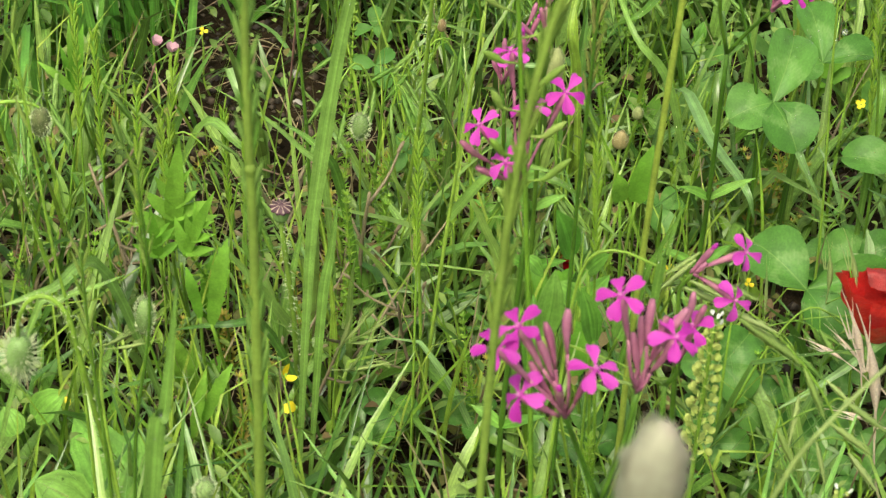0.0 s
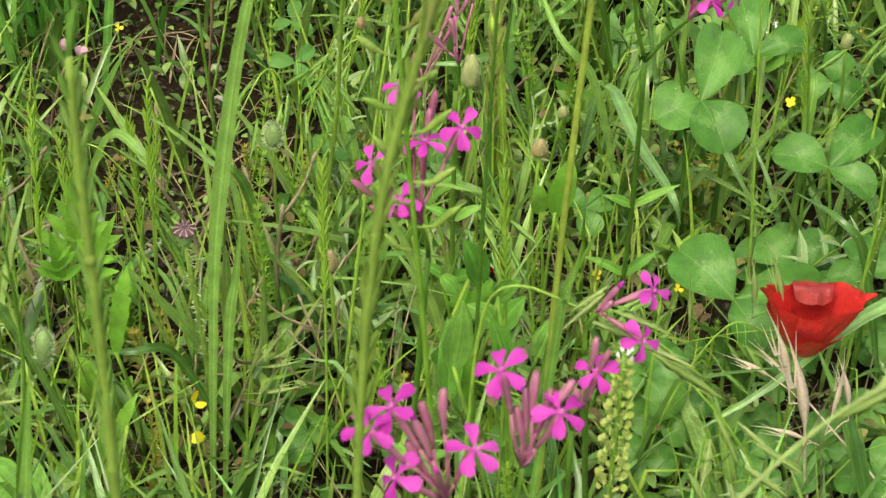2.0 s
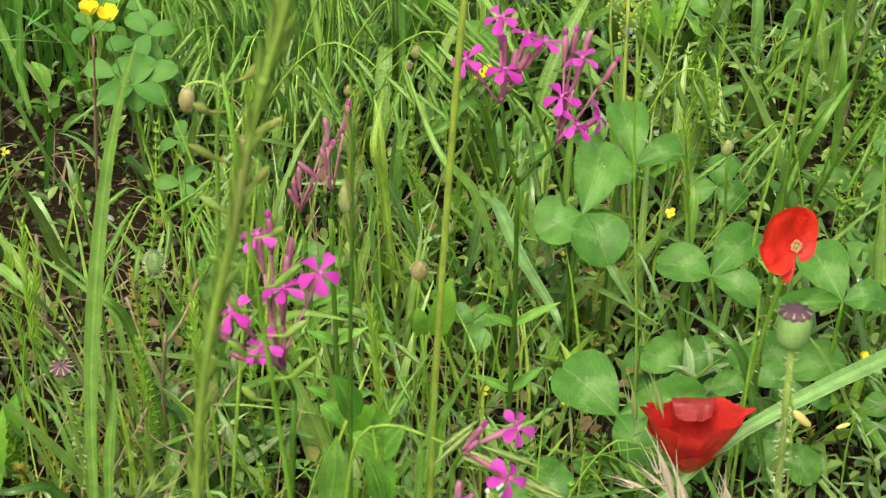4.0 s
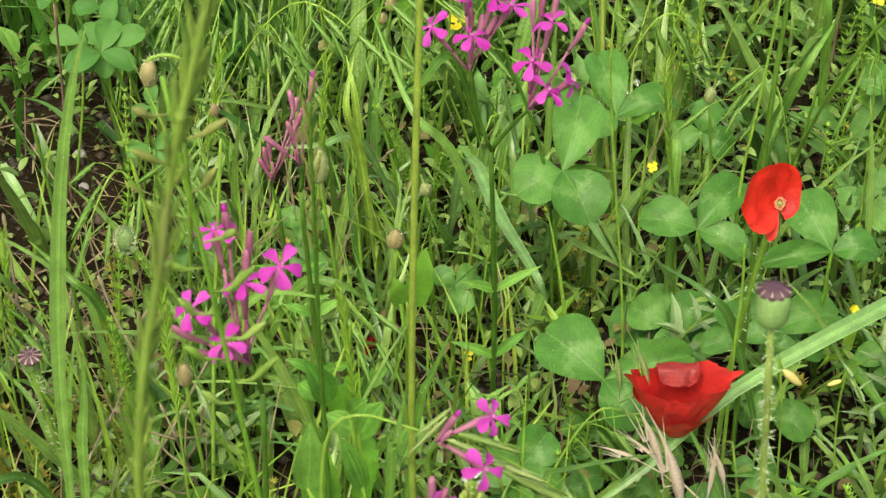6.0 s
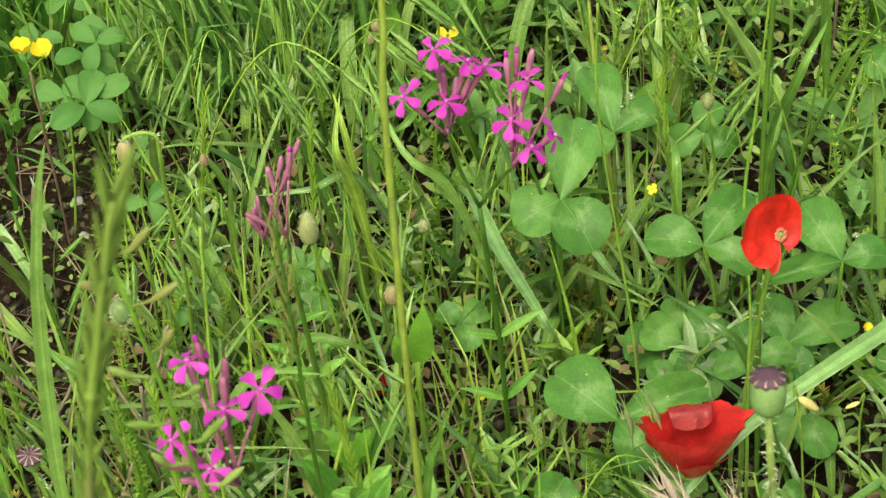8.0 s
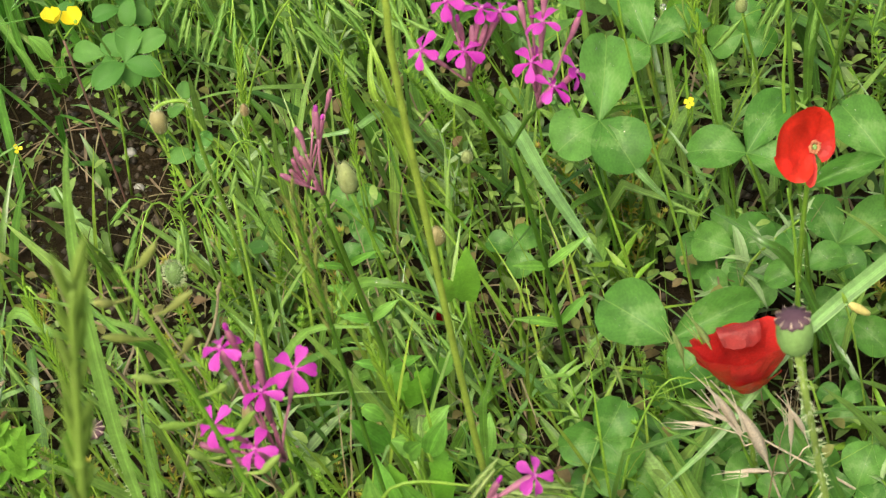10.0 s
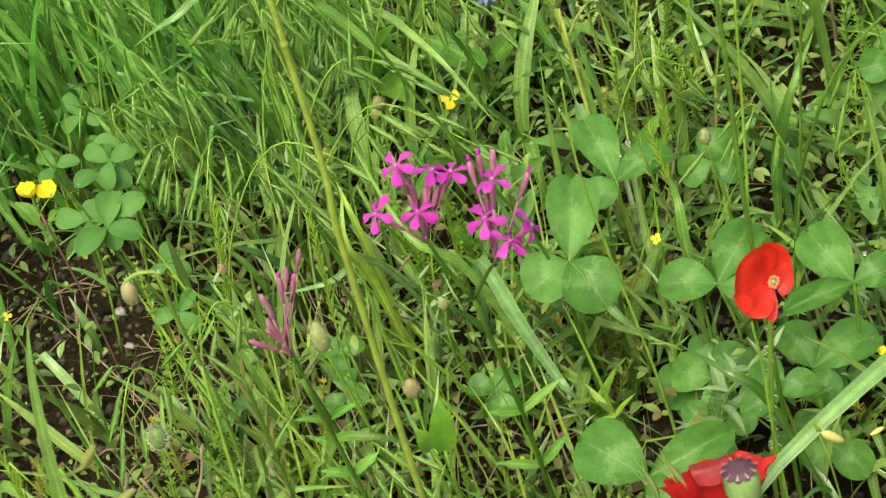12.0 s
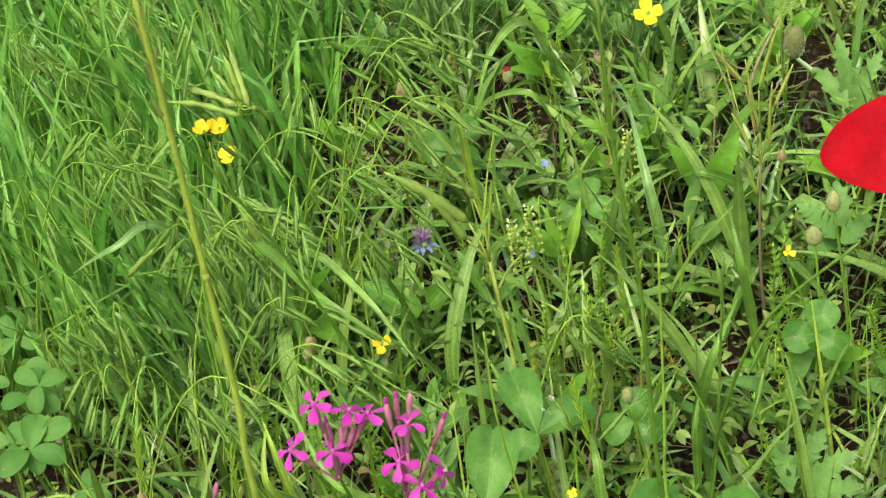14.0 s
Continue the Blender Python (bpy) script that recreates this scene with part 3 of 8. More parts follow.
def nodding_bud(place, crest, root, size, label, fuzz=260, body=M_POD, hair=0.0036):
    """A hairy drooping poppy bud on an arched stem."""
    place, crest = Vector(place), Vector(crest)
    ob = thing("budding_poppy", grounded(root), label, "flower bud", "poppy buds")
    top = place + UP * size * 0.9
    g = grounded(root)
    far = Vector((2 * crest.x - top.x, 2 * crest.y - top.y, top.z))
    mid, h = far.lerp(top, 0.5), max(0.004, crest.z - top.z)
    bow = [mid + (far - mid) * math.cos(math.pi * k / 10) + UP * (h * math.sin(math.pi * k / 10)) for k in range(11)]
    line = curve_through([g, g.lerp(far, 0.5) + jitter(0.003), g.lerp(far, 0.85)], 12) + bow
    st = part("stem", tube(Shape(), line, (0.0014, 0.0009), 7), M_STEM, ob)
    part("bristles", hairy(Shape(), line, 0.0034, 220, 0.0003), M_HAIR, st, "stiff pale hairs")
    b = Shape()
    ball(b, place, (size * 0.58, size), (0.08, -0.1, 1), 8, 10, lambda u: math.sin(math.pi * (0.04 + 0.92 * u)) ** 0.8)
    bud = part("bud", b, body, ob)
    h = Shape()
    for _ in range(fuzz):
        d = Vector((random.gauss(0, 1), random.gauss(0, 1), random.gauss(0, 1))).normalized()
        p = place + Vector((d.x * size * 0.55, d.y * size * 0.55, d.z * size * 0.95))
        e = p + d * hair * random.uniform(0.6, 1.2)
        s = d.orthogonal().normalized() * 0.0002
        h.add([p + s, p - s, e], [(0, 1, 2)])
    part("bristles", h, M_HAIR, bud, "stiff pale hairs")
    return ob


def fuzzy_head(place, root, rx, rz, label, fuzz=500):
    """A soft bristly seed head on a thin stalk."""
    place = Vector(place)
    ob = thing("hare_tail_grass", grounded(root), label, "seed head", "fuzzy seed heads")
    stem_to_ground(ob, place - UP * rz * 0.8, root, 0.0007, 0)
    b = Shape()
    ball(b, place, (rx, rz), (0.1, -0.1, 1), 7, 9)
    core = part("head", b, M_FUZZ, ob)
    h = Shape()
    for _ in range(fuzz):
        d = Vector((random.gauss(0, 1), random.gauss(0, 1), random.gauss(0, 1))).normalized()
        p = place + Vector((d.x * rx, d.y * rx, d.z * rz))
        e = p + (d + UP * 0.5).normalized() * rx * random.uniform(0.25, 0.6)
        s = d.orthogonal().normalized() * 0.0002
        h.add([p + s, p - s, e], [(0, 1, 2)])
    part("hairs", h, M_HAIR, core)
    return ob


def round_bud(place, root, rx, rz, label, material=None, scales=14, stem_r=0.0009, stem_mat=None, tip=None, fuzz=150):
    """A closed bud with overlapping scales on a stalk."""
    material = material or M_BUD
    place = Vector(place)
    ob = thing("budding_weed", grounded(root), label, "flower bud", "closed buds")
    stem_to_ground(ob, place - UP * rz, root, stem_r, 0, material=stem_mat)
    b = Shape()
    ball(b, place, (rx, rz), (0.05, -0.15, 1), 9, 10, lambda u: math.sin(math.pi * (0.1 + 0.86 * u ** 0.75)) ** (0.8 + 0.5 * u))
    body = part("bud", b, material, ob)
    for k in range(scales):
        a = k * 2.4
        v = (k + 0.5) / scales
        d = Vector((math.cos(a), math.sin(a), 0))
        p = place + UP * rz * (v * 1.5 - 0.95) + d * rx * 0.9 * math.sin(math.pi * (0.15 + 0.75 * v))
        sc = Shape()
        simple_leaf(sc, p, p + UP * rz * 0.6 - d * rx * 0.12, rx * 0.7, 0.1, "ovate", d, 0.1, 5)
        part("scale", sc, material, body)
    h = Shape()
    for _ in range(fuzz):
        d = Vector((random.gauss(0, 1), random.gauss(0, 1), random.gauss(0, 1))).normalized()
        p = place + Vector((d.x * rx * 0.9, d.y * rx * 0.9, d.z * rz * 0.9))
        side = d.orthogonal().normalized() * 0.00015
        h.add([p + side, p - side, p + (d + UP * 0.4) * rx * random.uniform(0.1, 0.24)], [(0, 1, 2)])
    if fuzz:
        part("hairs", h, M_HAIR, body)
    if tip:
        part("petal_tip", ball(Shape(), place + UP * rz * 0.85, (rx * 0.78, rz * 0.22), (0, -0.1, 1), 6, 11, rough=0.3), tip, ob, "furled dark red petals")
    return ob


def make_spikelet(fat=1.0):
    """A flattened grass spikelet one unit long: one body with husk edges in steps and short awns."""
    s = Shape()
    n = 15
    verts, faces = [], []
    for i in range(n):
        u = i / (n - 1)
        env = 0.052 * fat * math.sin(math.pi * (0.06 + 0.92 * u) ** 0.8)
        step = 1.0 - 0.3 * (i % 3) / 2
        w, h = max(0.004, env * step), max(0.003, env * 0.5)
        y = u * 0.9
        verts += [(-w, y, 0), (0, y, h), (w, y, 0), (0, y, -h)]
        if i:
            o = (i - 1) * 4
            faces += [(o + j, o + (j + 1) % 4, o + 4 + (j + 1) % 4, o + 4 + j) for j in range(4)]
    for i in range(3, n, 3):
        for c, sg in ((0, -1), (2, 1)):
            o = i * 4 + c
            verts.append((sg * (0.05 + 0.001 * i), i / (n - 1) * 0.9 + 0.42, 0.0))
            faces.append((o, o - 4, len(verts) - 1))
    return s.add(verts, faces)


def make_husk():
    """A long grass husk one unit long: a fine stalk, a slim boat-shaped body, and awns that draw out to the tip."""
    s = Shape()
    prof = [(0, 0.006), (0.2, 0.007), (0.27, 0.02), (0.36, 0.031), (0.46, 0.03), (0.56, 0.022), (0.66, 0.012), (0.8, 0.005), (0.98, 0.002)]
    verts, faces = [], []
    for i, (y, w) in enumerate(prof):
        bend = 0.05 * math.sin(y * 3)
        verts += [(-w + bend, y, 0), (bend, y, w * 0.55), (w + bend, y, 0), (bend, y, -w * 0.55)]
        if i:
            o = (i - 1) * 4
            faces += [(o + j, o + (j + 1) % 4, o + 4 + (j + 1) % 4, o + 4 + j) for j in range(4)]
    s.add(verts, faces)
    for x, y in ((-0.05, 0.86), (0.07, 0.9), (0.0, 0.8)):
        ribbon(s, [Vector((x * 0.2, 0.5, 0)), Vector((x * 0.6, 0.68, 0.01)), Vector((x, y, 0.02))], [0.016, 0.008, 0.002], UP, 0.2)
    return s


HUSK_DRY = make_husk().mesh("spikelet", M_STRAW)
HUSK_GREEN = make_husk().mesh("spikelet", M_SPIKELET_LIGHT)
SPIKELET = make_spikelet().mesh("spikelet", M_SPIKELET)
SPIKELET_TAN = make_spikelet().mesh("spikelet", M_SPIKELET_TAN)
SPIKELET_FAT = make_spikelet(1.15).mesh("spikelet", M_SPIKELET_LIGHT)
SPIKELET_LIME = make_spikelet(1.7).mesh("spikelet", M_LIME)
SPIKELET_OLIVE = make_spikelet(1.3).mesh("spikelet", M_STEM_OLIVE)
SPIKELET_MID = make_spikelet(1.45).mesh("spikelet", M_SPIKELET_GREY)


def spikelet(owner, base, tip, mesh=None):
    base, tip = Vector(base), Vector(tip)
    d = tip - base
    return part("spikelet", mesh or SPIKELET, None, owner, m=aimed(base, d, FACING + jitter(0.5), d.length / 0.95))


def culm(points, r, label, head=0, head_len=0.1, mesh=None, material=None, name="tall_grass", leaf=0, pressed=1.0):
    """A tall grass stem, tip first in the list, with joints and a narrow spike of pressed spikelets."""
    pts = [Vector(p) for p in points]
    last = pts[-1]
    if last.z > 0.02:
        pts.append(grounded(last + (last - pts[-2]).normalized() * 0.02))
    root = pts[-1]
    ob = thing(name, root, label, "grass", "tall grass stems")
    line = curve_through(pts, 26)
    s = Shape()
    tube(s, line, [r * (0.6 + 0.42 * i / 25) for i in range(26)], 7)
    for k in (9, 17):
        ball(s, line[k], (r * 1.06, r * 1.4), line[k] - line[k + 1], 4, 7)
    part("stem", s, material or M_STEM, ob)
    if head:
        for k in range(head):
            u = k / head * head_len
            p, d = walk_along(line, u)
            out = Matrix.Rotation(k * math.pi + random.uniform(-0.5, 0.5), 3, d) @ Vector((1, 0.1, 0))
            spikelet(ob, p, p + (out * 0.0035 - d * random.uniform(0.009, 0.018)) * pressed + jitter(0.0008), mesh)
    for k in range(leaf):
        i = 12 + k * 5
        p = line[i]
        sgn = random.choice((-1, 1))
        ln = random.uniform(0.06, 0.1)
        e = [p, p + Vector((sgn * ln * 0.35, -0.01, ln * 0.55)), p + Vector((sgn * ln * 0.8, -0.02, ln * 0.6))]
        q = curve_through(e, 9)
        part("leaf", ribbon(Shape(), q, [0.0045 * (1 - (j / 8) ** 2) + 0.0004 for j in range(9)], FACING, 0.3, 40), M_BLADE, ob)
    return ob


def walk_along(line, dist):
    """The point that far down the line from its start, and the way on."""
    for a, b in zip(line, line[1:]):
        d = (b - a).length
        if dist <= d:
            return a.lerp(b, dist / d), (b - a).normalized()
        dist -= d
    return line[-1].copy(), (line[-1] - line[-2]).normalized()


def grass_plant(points, width, label, material=None, twist=20, fold=0.3):
    """A grass shoot: a sheath at the soil, one broad blade through the points, tip first, and a shorter side blade."""
    pts = [Vector(p) for p in points]
    last = pts[-1]
    step = (last - pts[-2]).normalized()
    pts.append(grounded(last + Vector((step.x, step.y, 0)) * last.z * 0.5))
    root = pts[-1]
    ob = thing("meadow_grass", root, label, "grass", "broad-bladed grasses")
    n = 16
    line = curve_through(pts, n)
    w = [width * min(1, 0.04 + 1.5 * (i / (n - 1)) ** 0.8) * (1 - 1.9 * max(0, i / (n - 1) - 0.62)) for i in range(n)]
    part("blade", ribbon(Shape(), line, w, FACING, fold, twist, 4), material or M_BLADE, ob)
    for _ in range(14):
        k = random.randint(2, 12)
        off = random.uniform(-0.4, 0.4) * w[k] * (line[k + 1] - line[k]).cross(FACING).normalized()
        DROPS.append((line[k].lerp(line[k + 1], random.random()) + off + FACING * 0.0006, random.uniform(0.0002, 0.0005)))
    up = root + UP * 0.025
    part("sheath", tube(Shape(), curve_through([root, root.lerp(up, 0.5) + jitter(0.001), up], 5), (0.0018, 0.0012), 6), M_STEM, ob)
    a = random.uniform(0, 6.28)
    ln = random.uniform(0.04, 0.07)
    e = curve_through([up, up + Vector((math.cos(a) * ln * 0.3, math.sin(a) * ln * 0.3, ln * 0.6)), up + Vector((math.cos(a) * ln * 0.8, math.sin(a) * ln * 0.8, ln * 0.7))], 9)
    part("side_blade", ribbon(Shape(), e, [width * 0.6 * (1 - (j / 8) ** 2) + 0.0003 for j in range(9)], FACING, fold, 30), material or M_BLADE, ob)
    return ob


def make_leaflet(kind, seed=0):
    """A leaflet one unit long and about as wide: wedge-shaped foot, full rounded sides, a shallow notch at the tip."""
    rnd = random.Random(seed)
    s = Shape()
    n = 17
    verts, faces = [], []
    wide, ph = (0.47 if kind == "round" else 0.3) * rnd.uniform(0.95, 1.05), rnd.uniform(0, 6)
    for i in range(n):
        u = (1 - math.cos(math.pi * i / (n - 1))) / 2
        w = wide * max(0.02, 1 - (2 * u ** 1.38 - 1) ** 2) ** 0.5 * min(1, u / 0.25 + 0.2) ** 0.3
        w *= 1 + (0.008 if i % 2 else -0.008) + 0.04 * math.sin(4 * u + ph)
        for j in range(9):
            c = j / 4 - 1
            notch = 0.05 * max(0, u - 0.8) / 0.2 * (1 - abs(c)) ** 1.5
            verts.append((c * w, u - notch, leaflet_rise(u, c * w) + 0.02 * math.sin(6 * u + 5 * c + ph) * abs(c)))
        if i:
            o = (i - 1) * 9
            faces += [(o + j, o + j + 1, o + 10 + j, o + 9 + j) for j in range(8)]
    return s.add(verts, faces)


def leaflet_rise(u, across):
    return 0.28 * abs(across) + 0.2 * across * across + 0.14 * math.sin(u * 2.6) - 0.14 * u * u


LEAFLETS = [make_leaflet("round", k).mesh("leaflet", M_CLOVER) for k in range(5)]
LEAFLETS_OVAL = [make_leaflet("oval", k).mesh("leaflet", M_TREFOIL) for k in range(3)]


def clover(place, size, turn, label, small=False, lean=0.7):
    """A three-part leaf on a thin stalk."""
    place = Vector(place)
    root = grounded(place + Vector((random.uniform(-0.02, 0.02), random.uniform(0.0, 0.03), 0)))
    ob = thing("trefoil_plant" if small else "clover_plant", root, label, "trefoil" if small else "clover",
               "trefoil leaves" if small else "clover leaves")
    line = curve_through([root, root.lerp(place, 0.6) + jitter(0.006), place], 8)
    part("stalk", tube(Shape(), line, 0.0009, 6), M_STEM, ob)
    n = (UP + Vector((0, -lean, 0)) + jitter(0.32)).normalized()
    for k in range(3):
        a = radians(turn + 120 * k + random.uniform(-8, 8))
        d = Vector((math.cos(a), math.sin(a), 0))
        d = (d - n * d.dot(n)).normalized() + n * random.uniform(-0.12, 0.16)
        at = aimed(place, d, n, size * random.uniform(0.93, 1.07))
        part("leaflet", random.choice(LEAFLETS_OVAL if small else LEAFLETS), None, ob, m=at)
        for _ in range(2 if small else 7):
            u, c = random.uniform(0.25, 0.9), random.uniform(-0.24, 0.24)
            DROPS.append((at @ Vector((c, u, leaflet_rise(u, c))), random.uniform(0.00015, 0.0004)))
    return ob


def clover_leaf(centre, leaflets):
    """A large clover leaf whose leaflets run to the given tips, each with its width."""
    centre = Vector(centre)
    root = grounded(centre + Vector((0.006, 0.02, 0)))
    ob = thing("clover_plant", root, "large three-part clover leaf with pale chevrons and drops", "clover", "clover leaves")
    line = curve_through([root, root.lerp(centre, 0.6) + jitter(0.005), centre], 8)
    part("stalk", tube(Shape(), line, 0.001, 6), M_STEM, ob)
    for tip, width in leaflets:
        d = Vector(tip) - centre
        ln = d.length
        n = Vector((0, -0.45, 0.9)) + jitter(0.16)
        at = aimed(centre, d, n) @ Matrix.Diagonal((width / 0.93, ln, ln, 1))
        part("leaflet", random.choice(LEAFLETS), None, ob, m=at)
        for _ in range(16):
            u, c = random.uniform(0.2, 0.92), random.uniform(-0.32, 0.32)
            DROPS.append((at @ Vector((c, u, leaflet_rise(u, c))), min(0.0009, 0.00022 + random.expovariate(6000))))
    return ob


def make_round_petal(material):
    s = Shape()
    simple = []
    n = 7
    faces = []
    for i in range(n):
        u = i / (n - 1)
        w = 0.12 + 0.75 * math.sin(math.pi * (0.02 + 0.84 * u) ** 1.3) ** 0.7
        for j in range(5):
            c = j / 2 - 1
            simple.append((c * w / 2, u, 0.28 * u * u + 0.1 * c * c * w))
        if i:
            o = (i - 1) * 5
            faces += [(o + j, o + j + 1, o + 6 + j, o + 5 + j) for j in range(4)]
    return s.add(simple, faces).mesh("petal", material)


YELLOW_PETAL, BLUE_PETAL = make_round_petal(M_YELLOW), make_round_petal(M_BLUE)
WHITE_PETAL, PINK_PETAL = make_round_petal(M_WHITE), make_round_petal(M_PALE_PINK)


def small_flower(places, root, radius, label, petal=None, petals=4, name="yellow_flower", heading=FACING, stem_r=0.0007, stem_mat=None, cup=0.15):
    """Open flowers of rounded petals on one thin stem."""
    places = [Vector(p) for p in places]
    ob = thing(name, grounded(root), label, "wildflower", name.replace("_", " ") + "s")
    fork = places[0] - UP * min(0.012, places[0].z * 0.5)
    stem_to_ground(ob, fork, root, stem_r, 0, material=stem_mat)
    for c in places:
        s = Shape()
        tube(s, curve_through([fork, fork.lerp(c, 0.6) + jitter(0.001), c], 5), stem_r * 0.8, 5)
        ball(s, c, (radius * 0.16, radius * 0.25), UP, 4, 6)
        fl = part("flower", s, M_STEM, ob)
        n = (Vector(heading) + jitter(0.3)).normalized()
        ref = n.orthogonal().normalized()
        a0 = random.uniform(0, 6)
        for k in range(petals):
            d = Matrix.Rotation(a0 + 2 * math.pi * k / petals, 3, n) @ ref
            d = (d + n * (cup + random.uniform(-0.15, 0.15))).normalized()
            part("petal", petal or YELLOW_PETAL, None, fl, m=aimed(c, d, n, radius * random.uniform(0.9, 1.1)))
    return ob


def hanging_bud(base, tip, root, label):
    """A narrow closed flower that hangs sideways from a thin stalk."""
    base, tip = Vector(base), Vector(tip)
    ob = thing("yellow_flower", grounded(root), label, "wildflower", "yellow flowers")
    crest = base + (base - tip) * 0.25 + UP * 0.004
    g = grounded(root)
    part("stem", tube(Shape(), curve_through([g, g.lerp(crest, 0.7) + jitter(0.003), crest, base], 12), (0.0006, 0.0005), 5), M_STEM, ob)
    ln = (tip - base).length
    part("flower", ball(Shape(), base.lerp(tip, 0.5), (ln * 0.16, ln * 0.5), tip - base, 7, 8, rough=0.15), M_PALE_YELLOW, ob)
    return ob


def make_seedpod():
    s = Shape()
    ball(s, (0, 0.5, 0), (0.5, 0.11), (0, 0, 1), 4, 9)
    tube(s, [Vector((0, -1.1, 0)), Vector((0, -0.4, 0.03)), Vector((0, 0.1, 0))], 0.06, 4)
    return s.mesh("seedpod", M_SEEDPOD)


SEEDPOD = make_seedpod()


def pepperweed(top, root, label, count=48, height=0.08):
    """A spire of small flat round pods round one stalk, tiny white flowers at its tip."""
    top = Vector(top)
    ob = thing("pepperweed", grounded(root), label, "wildflower", "pepperweed spires")
    line = stem_to_ground(ob, top, root, 0.001, 0, 0.004)
    line = list(reversed(line))
    for k in range(count):
        p, d = walk_along(line, 0.004 + k / count * height)
        a = k * 2.4
        out = Vector((math.cos(a), math.sin(a), 0.55)).normalized()
        e = p + out * (0.0014 + 0.0034 * min(1, k / count * 1.6))
        part("pod", SEEDPOD, None, ob, m=aimed(e, out, FACING + jitter(0.4), (0.0036 if count >= 48 else 0.0025) * random.uniform(0.75, 1.15)))
    for k in range(9 if count >= 48 else 3):
        a = k * 2.4
        c = top + Vector((math.cos(a) * 0.0022, math.sin(a) * 0.0022, 0.0005 * k - 0.002))
        part("flower", WHITE_PETAL, None, ob, "tiny white flower", m=aimed(c, (math.cos(a), math.sin(a), 0.6), UP, 0.0022))
    return ob


def brome(points, drops, label, mesh=None, material=None, name="brome_grass"):
    """A drooping grass head: an arched stalk and hanging spikelets given as (base, tip)."""
    pts = [Vector(p) for p in points]
    pts.append(grounded(pts[-1] + jitter(0.02)))
    ob = thing(name, pts[-1], label, "grass", "drooping grass heads")
    line = curve_through(pts, 20)
    part("stem", tube(Shape(), line, (0.0004, 0.0009), 6), material or M_STEM, ob)
    for base, tip in drops:
        base, tip = Vector(base), Vector(tip)
        near = min(line, key=lambda q: (q - base).length)
        sp = spikelet(ob, base, tip, mesh)
        if (near - base).length > 0.002:
            part("stalk", tube(Shape(), curve_through([near, near.lerp(base, 0.5) + UP * 0.002, base], 5), 0.00035, 4), material or M_STEM, sp)
    return ob


def thistle_head(place, root):
    """A knapweed head: a scaly cup, a brush of pale and purple florets, a few larger blue ones drooping at its foot."""
    place = Vector(place)
    ob = thing("knapweed", grounded(root), "knapweed head with purple brush and slate-blue outer florets", "wildflower")
    stem_to_ground(ob, place - UP * 0.008, root, 0.001)
    cup = part("bract_cup", ball(Shape(), place - UP * 0.005, (0.0042, 0.007), (0, -0.2, 1), 7, 10), M_POD, ob)
    for k in range(30):
        a = k * 2.4
        v = k / 30
        d = Vector((math.cos(a), math.sin(a), 0))
        p = place + d * 0.004 + UP * (v * 0.011 - 0.011)
        part("bract", simple_leaf(Shape(), p, p + (d * 0.45 + UP * 0.8) * 0.005, 0.0019, 0.1, "lance", UP, 0.2, 4), M_INDIGO, cup)
    t = Shape()
    for k in range(90):
        d = (Vector((random.gauss(0, 0.6), random.gauss(0, 0.6), 0.9))).normalized()
        p = place
        ribbon(t, curve_through([p, p + d * 0.006, p + d * random.uniform(0.008, 0.013) + jitter(0.002)], 4), [0.0004, 0.0006, 0.0008, 0.0003], d.orthogonal())
    part("floret_brush", t, M_PURPLE, ob, "brush of pale and purple florets")
    for k in range(7):
        a = k * 0.9 + 3.6
        d = Vector((math.cos(a), math.sin(a) - 0.3, random.uniform(-0.5, 0.2))).normalized()
        part("outer_floret", simple_leaf(Shape(), place - UP * 0.002 + d * 0.003, place - UP * 0.003 + d * random.uniform(0.009, 0.013), 0.0035, 0.1, "ovate", UP, 0.3, 6), M_SLATE, ob, "slate-blue outer floret")
    return ob


# ---- the plants that stand out ----
catchfly((0.075, 0.560, 0.000), (0.0549, 0.5000, 0.2877), [
    ((0.0401, 0.4870, 0.3363), [(0.0181, 0.4830, 0.3650), (0.0476, 0.4840, 0.3575), (0.0257, 0.4830, 0.3470), (0.0241, 0.4910, 0.3670)],
     [(0.0384, 0.4910, 0.3747), (0.0321, 0.4930, 0.3676), (0.0301, 0.4900, 0.3637), (0.0372, 0.4810, 0.3516), (0.0283, 0.4910, 0.3539)]),
    ((0.0635, 0.5030, 0.3343), [(0.0553, 0.5030, 0.3712), (0.0728, 0.5000, 0.3580)],
     [(0.0656, 0.5090, 0.3660), (0.0630, 0.5110, 0.3576), (0.0703, 0.5070, 0.3611), (0.0766, 0.5070, 0.3648), (0.0604, 0.5060, 0.3547)]),
], 'catchfly with clusters of magenta flowers on mauve calyxes', [])
catchfly((0.120, 0.700, 0.000), (0.0960, 0.6600, 0.2409), [
    ((0.0990, 0.6570, 0.2648), [(0.1184, 0.6570, 0.2765), (0.1150, 0.6460, 0.2610)],
     [(0.1058, 0.6570, 0.2777), (0.1039, 0.6570, 0.2707)]),
], 'small catchfly head with two magenta flowers', [])
